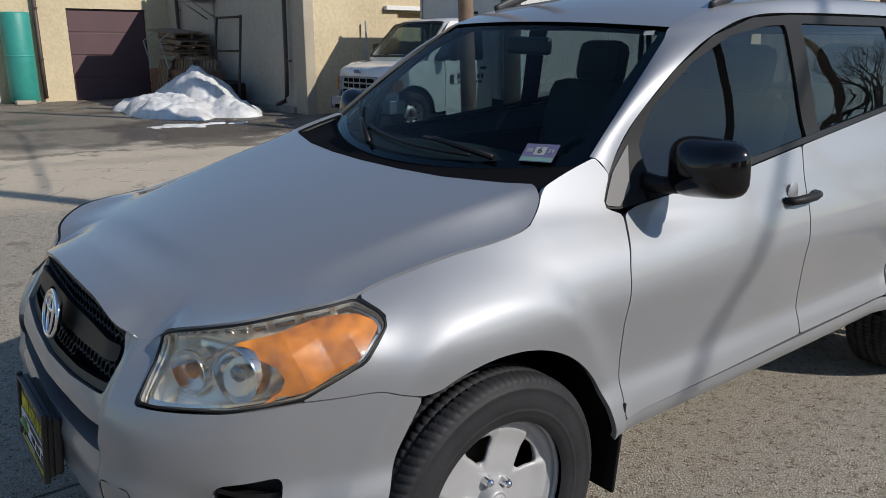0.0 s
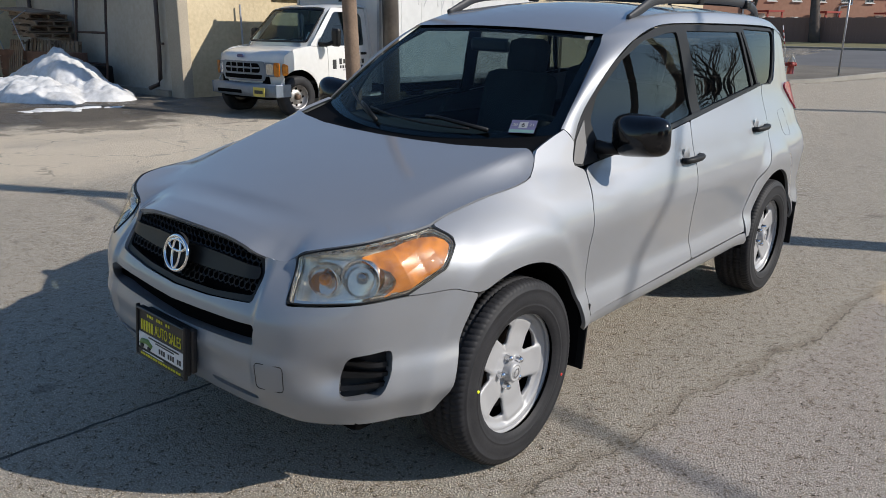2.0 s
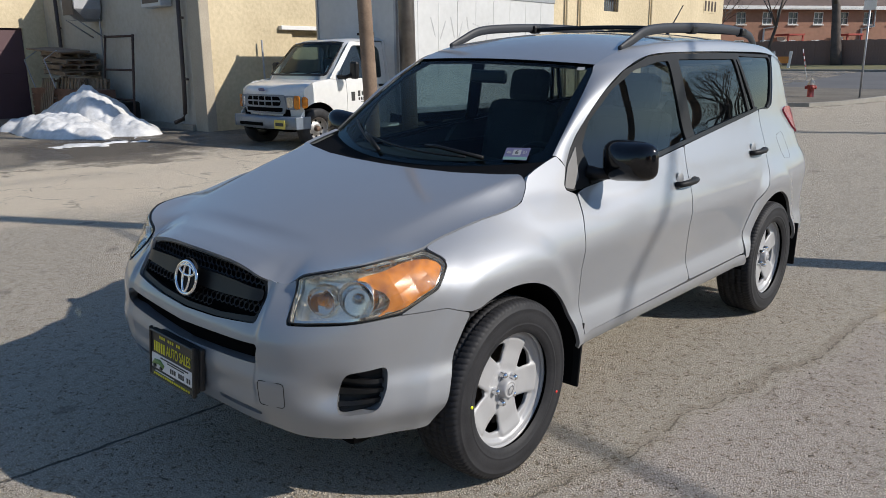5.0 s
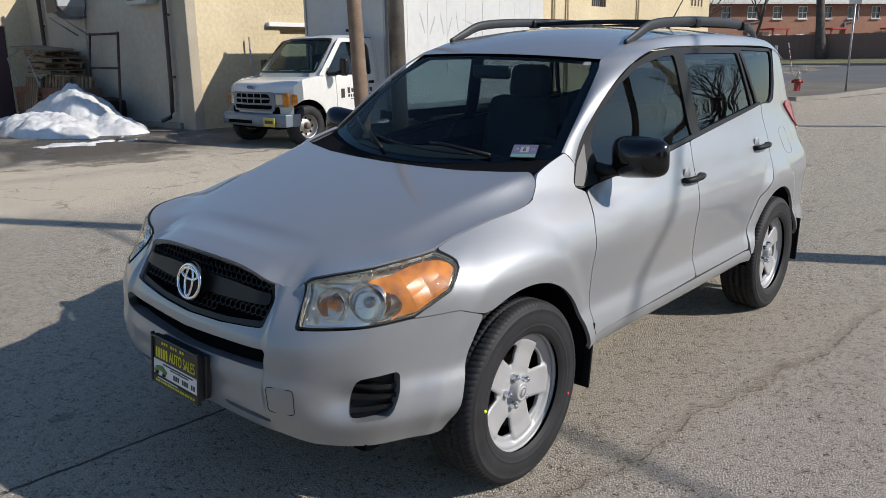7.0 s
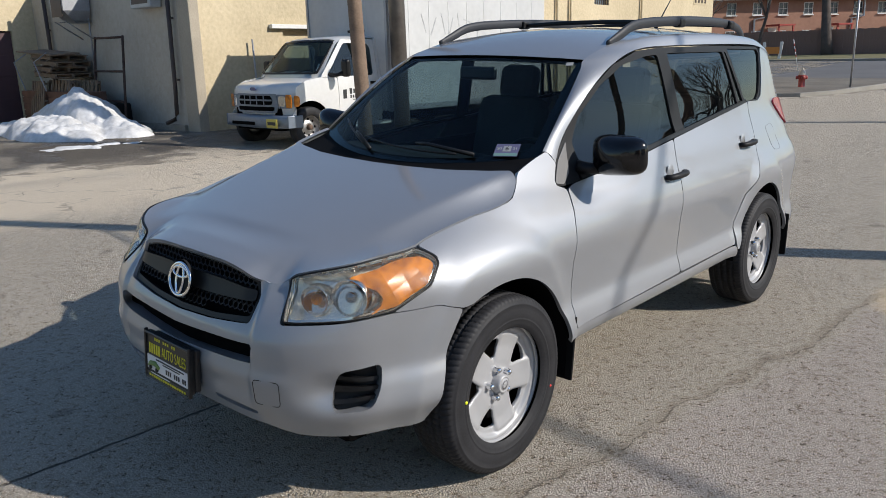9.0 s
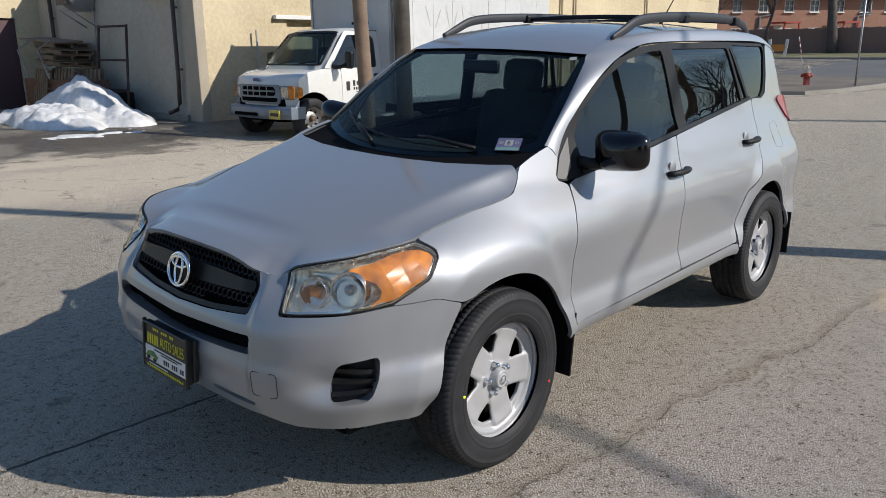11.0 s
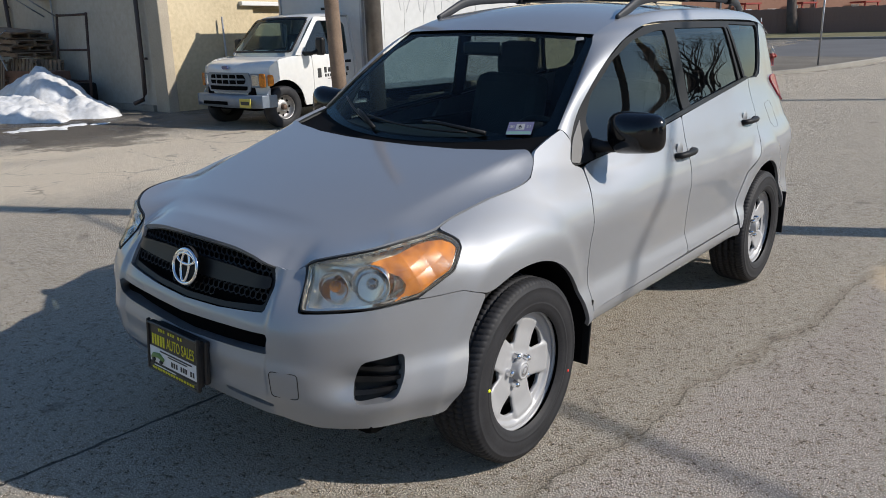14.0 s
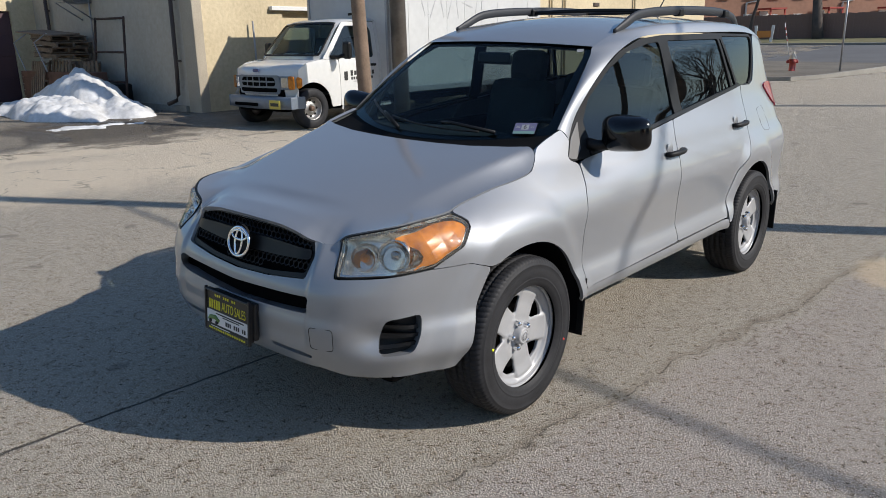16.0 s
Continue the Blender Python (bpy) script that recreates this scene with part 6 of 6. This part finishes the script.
# side lettering, kept as plain bars
lt = part("door_sign", box("door_sign", VX + .976, VY + 1.38, .935, .004, .09, .17, LETTER, .0), truck, "black sign marks on the white door")
for i in range(7):
    part("text_bar", box("text_bar", VX + .975, VY + 1.53 + i * .095, .985, .004, .060, .105 if i in (0, 3) else .080, LETTER), lt)
for i in range(10):
    part("text_bar", box("text_bar", VX + .975, VY + 1.53 + i * .060, .885, .004, .040, .055, LETTER), lt)
part("text_bar", box("text_bar", VX + .975, VY + 1.78, .825, .004, .40, .012, LETTER), lt)


def truck_wheel(x, y, k):
    t = [(-.10, .22), (-.115, .26), (-.115, .32), (-.10, .36), (-.08, .375), (.08, .375), (.10, .36), (.115, .32), (.115, .26), (.10, .22), (.08, .21)]
    w = part("wheel", mesh_of("wheel_disc", *lathe([(.02, .001), (.02, .06), (.03, .10), (-.01, .13), (.0, .17), (.06, .20), (.085, .212), (.08, .222)], 40), STEEL), truck, "pale steel wheel with hand holes", pose(x, y, .375, 0, 0, 0 if k > 0 else 180))
    part("tyre", mesh_of("truck_tyre", *lathe(t, 48), RUBBER), w)
    part("hub", mesh_of("truck_hub", *lathe([(.02, .055), (.075, .05), (.09, .03), (.09, .001)], 20), RUST), w)
    for i in range(8):
        a = 2 * math.pi * i / 8
        # near-black disc painted as the shade inside the hole
        part("hand_hole", mesh_of("hand_hole", *lathe([(.004, .022), (.004, .0005)], 12), DARK), w, m=Matrix.Translation((.002, .148 * math.cos(a), .148 * math.sin(a))))


for k in (1, -1):
    truck_wheel(VX + k * .86, VY + VWH, k)
    truck_wheel(VX + k * .90, VY + 5.6, k)
part("van_underside", box("van_underside", VX, VY + 3.4, .42, 1.4, 6.0, .22, DARK), truck)
part("wheel_well", box("wheel_well", VX, VY + VWH + .05, .58, 1.40, 1.05, .50, DARK), truck)
part("cab_back", box("cab_back", VX, VY + 2.4, 1.2, 1.5, .1, 1.4, CABIN), truck)

# cargo box with its corner trims
bx = part("cargo_box", box("cargo_box", VX - .02, VY + 5.03, 1.77, 2.42, 5.36, 2.42, BOX_WHITE, .02), truck, "white panelled cargo box with faint marks")
for k in (-1, 1):
    part("corner_trim", box("corner_trim", VX - .02 + k * 1.195, VY + 2.36, 1.77, .07, .07, 2.44, GALV, .012), bx)
part("top_trim", box("top_trim", VX + 1.185, VY + 5.03, 2.95, .05, 5.38, .10, GALV, .01), bx)
part("lower_trim", box("lower_trim", VX + 1.19, VY + 5.03, .60, .05, 5.38, .12, GALV, .01), bx)
for i in range(1, 9):
    part("panel_seam", box("panel_seam", VX + 1.192, VY + 2.36 + i * .6, 1.77, .006, .014, 2.3, BOX_WHITE), bx)
SCRAWL = material("faint_scrawl", (.40, .405, .41), .6, vary=.2, fine=8)
for i, (y0, z0, a, ln) in enumerate(((3.25, 2.55, 20, .5), (3.55, 2.5, -25, .5), (3.85, 2.55, 15, .55), (4.1, 2.5, -20, .5), (4.35, 2.55, 10, .6), (4.7, 2.6, 75, .5), (5.0, 2.5, -12, .5))):
    part("faint_mark", box("faint_mark", VX + 1.1925, VY + y0 + .15, z0 - .30, .003, .028, ln * .8, SCRAWL, 0, pose(0, 0, 0, a)), bx)
part("front_vent", box("front_vent", VX + .3, VY + 2.34, 2.12, .5, .01, .05, GREY_TRIM), bx)

# ---- poles ----
WIRE = material("black_wire", (.02, .02, .02), .6)


def utility_pole(name, x, y, h, r, lean, label):
    path = [(x, y, -.2)] + [(x + lean[0] * q, y + lean[1] * q, h * q) for q in np.linspace(.1, 1, 8)]
    return thing(name, tube_mesh(name, path, [r * (1.05 - .03 * i) for i in range(9)], POLE_WOOD, 16), label, "pole")


utility_pole("wooden_pole", -7.62, 7.06, 9.0, .125, (-.42, -.10), "weathered wooden utility pole beside the truck")
thing("steel_post", tube_mesh("steel_post", [(-8.26, 8.62, -.1), (-8.30, 8.60, 3.0), (-8.34, 8.56, 7.0)], [.16, .155, .15], material("wrapped_steel", (.12, .108, .098), .38, .5, .35, 8, 2.5, .3, .02), 16), "grey weathered steel post beside the truck", "post")
light_pole = utility_pole("utility_pole", 3.75, 5.68, 10.5, .15, (.05, .05), "tall wooden utility pole with a crossarm")
part("crossarm", box("crossarm", 3.8, 5.73, 9.6, .10, 2.3, .12, POLE_WOOD, .01, pose(0, 0, 0, 0, 0, 20)), light_pole)
part("transformer", mesh_of("transformer", *(lambda v, f: ([(3.95 + y, 5.45 + z, 8.0 + x) for x, y, z in v], f))(*lathe([(0, .001), (0, .22), (.7, .22), (.75, .001)], 18)), GALV), light_pole)


def hanging(name, a, b, sag, r, label):
    path = [(a[0] + (b[0] - a[0]) * q, a[1] + (b[1] - a[1]) * q, a[2] + (b[2] - a[2]) * q - sag * 4 * q * (1 - q)) for q in np.linspace(0, 1, 17)]
    return thing(name, tube_mesh(name, path, r, WIRE, 5), label, "wire", group="overhead wires")


for i, (dx, z) in enumerate(((-.9, 9.65), (0, 9.7), (.9, 9.65))):
    hanging("overhead_wire", (3.8 + dx * .3, 5.7 + dx, z), (9.6 + dx * .9, 22.1 - dx * .3, 12.8), .6, .012, "black overhead wire between poles")
    hanging("overhead_wire", (3.8 + dx * .3, 5.7 + dx, z), (4 + dx, -34, 9.5), 1.0, .012, "black overhead wire between poles")
hanging("overhead_wire", (3.8, 5.7, 7.4), (-7.8, 6.95, 8.2), .5, .02, "black service cable to the wooden pole")
hanging("overhead_wire", (3.80, 5.70, 6.42), (28, 3.09, 6.42), .0, .026, "thick black service cable from the pole")
far_pole = utility_pole("utility_pole", 9.5, 22.1, 13.6, .17, (.1, 0), "wooden utility pole with a crossarm beyond the lot")
part("crossarm", box("crossarm", 9.6, 22.0, 12.7, 2.3, .10, .12, POLE_WOOD, .01, pose(0, 0, 0, 0, 0, -20)), far_pole)
utility_pole("utility_pole", 4, -34, 10, .15, (0, 0), "distant wooden utility pole by the lot")


# ---- bare trees ----
def bare_tree(name, x, y, z, h, r, seed, label, levels=5):
    rng = random.Random(seed)
    trunk, twigs = [], []

    def grow(p, d, length, rad, level):
        n = 5
        path, radii = [p], [rad]
        for i in range(n):
            d = (d + Vector((rng.uniform(-1, 1), rng.uniform(-1, 1), rng.uniform(-.5, .8))) * (.10 + .04 * level)).normalized()
            p = p + d * length / n
            path.append(p)
            radii.append(rad * (1 - .42 * (i + 1) / n))
        (trunk if level < 2 else twigs).append(tube(path, radii, 8 if level < 2 else (5 if level < 4 else 3)))
        if level < levels:
            for i in range(rng.randint(3, 4) if level else 5):
                k = rng.randint(2, n)
                side = Vector((rng.uniform(-1, 1), rng.uniform(-1, 1), rng.uniform(.1, .7))).normalized()
                grow(path[k], (d * .55 + side * .8).normalized(), length * rng.uniform(.52, .72), radii[k] * rng.uniform(.45, .65), level + 1)
    grow(Vector((x, y, z)), Vector((rng.uniform(-.08, .08), rng.uniform(-.08, .08), 1)), h * .42, r, 0)
    t = thing(name, None, label, "tree")
    part("trunk", joined("trunk", trunk, BARK), t)
    part("crown", joined("crown", twigs, BARK), t)
    return t


def gz(x, y):
    return float(rise(x, y))


for x, y, h, r, sd in ((-19.1, 57, 12, .14, 5), (-14.6, 58.5, 13, .42, 8), (-8.5, 60, 13, .22, 13), (-24, 55, 13, .26, 21), (-30.5, 63, 14, .3, 33), (-17.0, 43.0, 8, .10, 41)):
    bare_tree("bare_tree", x, y, gz(x, y) - .1, h, r, sd, "leafless tree by the street")
for x, y, h, r, sd in ((14.5, 38, 13, .3, 55), (30, 30, 12, .3, 57), (15, 40, 13, .32, 59)):
    bare_tree("bare_tree", x, y, -.1, h, r, sd, "leafless tree beyond the lot", 5)


# ---- street, fence and brick flats ----
def strip(name, pts, mat, label, cat, h=.12):
    """A low flat piece of ground with a kerb's height, from an outline."""
    bm = bmesh.new()
    lo = [bm.verts.new((x, y, gz(x, y) - .05)) for x, y in pts]
    hi = [bm.verts.new((x, y, gz(x, y) + h)) for x, y in pts]
    bm.faces.new(hi)
    n = len(pts)
    for i in range(n):
        bm.faces.new([lo[i], lo[(i + 1) % n], hi[(i + 1) % n], hi[i]])
    return thing(name, bm_mesh(name, bm, mat), label, cat, kind="structure")


ROAD = material("street_asphalt", (.105, .103, .103), .9, 0, .2, 60, .4, .3, .005)
strip("road", [(-70, 35.4), (60, 35.4), (60, 51.5), (-70, 51.5)], ROAD, "grey asphalt street beyond the lot", "road", .012)
strip("pavement", [(-13.2, 24.4), (-6.9, 24.4), (-5.9, 25.0), (-5.4, 27), (-4.6, 33.5), (-4.4, 35.4), (-13.2, 35.4)], material("pavement_concrete", (.125, .110, .088), .9, 0, .4, 12, .6, .3, .01), "worn concrete corner with a kerb", "pavement", .10)
strip("kerb", [(-7.0, 24.25), (-5.8, 24.85), (-5.25, 26.95), (-4.45, 33.45), (-4.25, 35.4), (-4.42, 35.4), (-4.62, 33.5), (-5.42, 27), (-5.92, 25.02), (-6.95, 24.42)], KERB, "pale concrete kerb round the corner", "kerb", .125)
strip("kerb", [(-70, 51.5), (60, 51.5), (60, 51.75), (-70, 51.75)], KERB, "far kerb of the street", "kerb", .15)
strip("grass", [(-70, 51.75), (60, 51.75), (60, 58.9), (-70, 58.9)], GRASS, "dry winter grass verge by the fence", "grass", .14)

fence = thing("fence", None, "tall brown board fence along the street", "fence", kind="")
FZ = gz(0, 59.2) + .06
slat = box("slat", 0, 0, .93, .217, .025, 1.86, FENCE, .006)
for i in range(200):
    part("slat", slat, fence, m=Matrix.Translation((-44 + i * .215, 59.2 + (.02 if i % 2 else 0), FZ + .02 * math.sin(i * 1.7))))
for i in range(18):
    part("post", box("post", -44 + i * 2.5, 59.29, FZ + .9, .12, .12, 1.95, FENCE), fence)
for z0 in (.4, 1.5):
    part("rail", box("rail", -22.5, 59.25, FZ + z0, 43, .05, .10, FENCE), fence)


def flats():
    """A two-storey brick block with white windows."""
    b = thing("apartment_building", None, "two-storey red brick flats with white windows", "building")
    x0, x1, y0, z0, z1 = -52.0, -2.0, 72.0, gz(0, 70) - .2, gz(0, 70) + 4.5
    wins = []
    for i in range(20):
        for s in (0, 1):
            cx = x0 + 1.6 + i * 2.46
            wins.append((cx - .45, cx + .45, z0 + 1.0 + s * 2.35, z0 + 2.05 + s * 2.35))
    bm = bmesh.new()
    cuts_a = sorted({x0, x1, *[w[0] for w in wins], *[w[1] for w in wins]})
    cuts_z = sorted({z0, z1, *[w[2] for w in wins], *[w[3] for w in wins]})
    for i in range(len(cuts_a) - 1):
        for j in range(len(cuts_z) - 1):
            a, c = (cuts_a[i] + cuts_a[i + 1]) / 2, (cuts_z[j] + cuts_z[j + 1]) / 2
            if not any(w[0] < a < w[1] and w[2] < c < w[3] for w in wins):
                bm.faces.new([bm.verts.new(p) for p in ((cuts_a[i], y0, cuts_z[j]), (cuts_a[i + 1], y0, cuts_z[j]), (cuts_a[i + 1], y0, cuts_z[j + 1]), (cuts_a[i], y0, cuts_z[j + 1]))])
    for xx in (x0, x1):
        bm.faces.new([bm.verts.new(p) for p in ((xx, y0, z0), (xx, y0 + 10, z0), (xx, y0 + 10, z1), (xx, y0, z1))])
    bm.faces.new([bm.verts.new(p) for p in ((x0, y0 + 10, z0), (x1, y0 + 10, z0), (x1, y0 + 10, z1), (x0, y0 + 10, z1))])
    bmesh.ops.remove_doubles(bm, verts=bm.verts, dist=.001)
    part("wall", bm_mesh("flats_wall", bm, BRICK), b)
    w0 = wins[0]
    cx, cz = (w0[0] + w0[1]) / 2, (w0[2] + w0[3]) / 2
    bmf = bmesh.new()
    ca, cb = (-.45, -.38, -.025, .025, .38, .45), (-.525, -.455, -.025, .025, .455, .525)
    knots = [[bmf.verts.new((a, -.01, c)) for c in cb] for a in ca]
    for i in range(5):
        for j in range(5):
            if i % 2 == 0 or j % 2 == 0:
                bmf.faces.new([knots[i][j], knots[i + 1][j], knots[i + 1][j + 1], knots[i][j + 1]])
    bmesh.ops.solidify(bmf, geom=bmf.faces[:], thickness=-.06)
    fr, pn, sl = bm_mesh("window_frame", bmf, TRIM_WHITE), box("window_pane", 0, .10, 0, .90, .02, 1.05, PANE), box("window_sill", 0, -.05, -.56, 1.02, .16, .07, TRIM_WHITE)
    for w in wins:
        m = Matrix.Translation(((w[0] + w[1]) / 2, y0, (w[2] + w[3]) / 2))
        o = part("window", fr, b, "white sash window", m)
        part("pane", pn, o)
        part("window_sill", sl, o)
    part("roof", mesh_of("flats_roof", [(x0 - .6, y0 - .7, z1 - .05), (x1 + .6, y0 - .7, z1 - .05), (x1 - 3, y0 + 5, z1 + 2.6), (x0 + 3, y0 + 5, z1 + 2.6), (x1 + .6, y0 + 10.7, z1 - .05), (x0 - .6, y0 + 10.7, z1 - .05)], [(0, 1, 2, 3), (1, 4, 2), (4, 5, 3, 2), (5, 0, 3), (0, 5, 4, 1)], ROOF, False), b)
    part("eave", box("eave", (x0 + x1) / 2, y0 - .62, z1 + .02, x1 - x0 + 1.2, .14, .30, TRIM_WHITE), b, "white eave board")
    for cx in (-29.2, -23.6, -17.2, -37.5):
        st = part("entrance_porch", box("porch_roof", cx, y0 - 1.2, z0 + 2.45, 1.5, 2.0, .14, STAIR_RED), b, "red painted entrance porch")
        for k in (-1, 1):
            part("porch_post", box("porch_post", cx + k * .68, y0 - 2.0, z0 + 1.25, .12, .12, 2.4, STAIR_RED), st)
            part("stair_side", box("stair_side", cx + k * .65, y0 - 1.6, z0 + 1.1, .08, 3.0, .25, STAIR_RED, 0, pose(0, 0, 0, 32)), st)
        part("entry_door", box("entry_door", cx, y0 - .03, z0 + 1.3, .8, .06, 2.0, TRIM_WHITE), st)
    for cx in (-31, -21.5):
        part("down_pipe", tube_mesh("down_pipe", [(cx, y0 - .1, z0), (cx, y0 - .1, z0 + 3.0), (cx + 1.2, y0 - .1, z0 + 3.2), (cx + 1.2, y0 - .1, z1)], .09, TRIM_WHITE, 6), b)
    b.matrix_basis = Matrix.Translation((-20.7, 70.0, 0)) @ Matrix.Rotation(radians(53), 4, "Z") @ Matrix.Translation((27, -72.0, 0))
    return b


flats()


# ---- hydrant, sign, barrier ----
def hydrant(x, y):
    z = gz(x, y) + .10
    prof = [(0, .001), (0, .17), (.05, .17), (.06, .12), (.44, .115), (.45, .15), (.49, .15), (.50, .13), (.60, .11), (.68, .06), (.70, .035), (.76, .03), (.76, .001)]
    up = lambda vf: ([(p[1], p[2], p[0]) for p in vf[0]], [q[::-1] for q in vf[1]])
    h = thing("fire_hydrant", mesh_of("fire_hydrant", *up(lathe(prof[:8] + [(.50, .001)], 24)), HYDRANT_RED), "faded red fire hydrant with a pale cap", "hydrant", m=pose(x, y, z))
    part("bonnet", mesh_of("bonnet", *up(lathe([(.50, .135), (.60, .11), (.68, .06), (.70, .035), (.76, .03), (.76, .001)], 24)), HYDRANT_CAP), h)
    for a in (0, 120, 240):
        part("outlet", mesh_of("outlet", *lathe([(.08, .06), (.17, .06), (.18, .07), (.21, .07), (.21, .001)], 14), HYDRANT_RED), h, m=pose(0, 0, .40, 0, 0, a - 60))


hydrant(-6.95, 28.6)
flag = thing("marker_rod", tube_mesh("marker_rod", [(-11.30, 42, .30), (-11.50, 42, 1.20), (-11.68, 42, 2.05)], .022, TAPE_A, 6), "thin striped marker rod beside the street", "marker")
for q in (.45, .62, .79):
    part("red_band", tube_mesh("red_band", [(-11.30 - .38 * q, 42, .30 + 1.75 * q), (-11.30 - .38 * (q + .08), 42, .30 + 1.75 * (q + .08))], .026, STAIR_RED, 6), flag)
sign = thing("street_sign", tube_mesh("street_sign", [(-5.44, 29.3, .0), (-5.44, 29.3, 3.62)], .035, GALV, 8), "thin steel sign post with a small plate", "sign")
part("sign_plate", box("sign_plate", -5.44, 29.26, 3.40, .42, .012, .34, TRIM_WHITE, .01), sign)
barrier = thing("barrier", box("barrier_board", -16.7, 53.4, gz(0, 53.4) + .75, .95, .04, .45, TAPE_B, .01), "white posts with an orange board on the verge", "barrier")
for k in (-1, 1):
    part("barrier_post", box("barrier_post", -16.7 + k * .52, 53.45, gz(0, 53.4) + .65, .20, .06, 1.35, TAPE_A, .01, pose(0, 0, 0, 0, k * 6)), barrier)

# ---- houses and walls behind the camera, which close the place ----
SIDING = material("pale_siding", (.45, .44, .42), .8, 0, .1, 6, .5)


def plain_house(x, y, sx, sy, h, mat, label):
    b = thing("house", None, label, "house")
    part("wall", box("house_wall", x, y, h / 2, sx, sy, h, mat, .03), b)
    part("roof", mesh_of("house_roof", [(x - sx / 2 - .4, y - sy / 2 - .4, h), (x + sx / 2 + .4, y - sy / 2 - .4, h), (x + sx / 2 + .4, y + sy / 2 + .4, h), (x - sx / 2 - .4, y + sy / 2 + .4, h), (x, y - sy / 2 - .4, h + 2.6), (x, y + sy / 2 + .4, h + 2.6)], [(0, 1, 4), (1, 2, 5, 4), (2, 3, 5), (3, 0, 4, 5), (0, 3, 2, 1)], ROOF, False), b)
    for i in range(int(sy // 3)):
        for s in range(int(h // 2.7)):
            part("window", box("house_window", x - sx / 2 - .02, y - sy / 2 + 1.6 + i * 3, 1.6 + s * 2.7, .06, 1.0, 1.3, PANE), b)


plain_house(34, 4, 10, 16, 5.6, SIDING, "pale two-storey house beyond the lot")
plain_house(32, -18, 10, 14, 5.4, BRICK, "brick house beyond the lot")
plain_house(6, -44, 22, 10, 5.0, SIDING, "pale low building behind the lot")
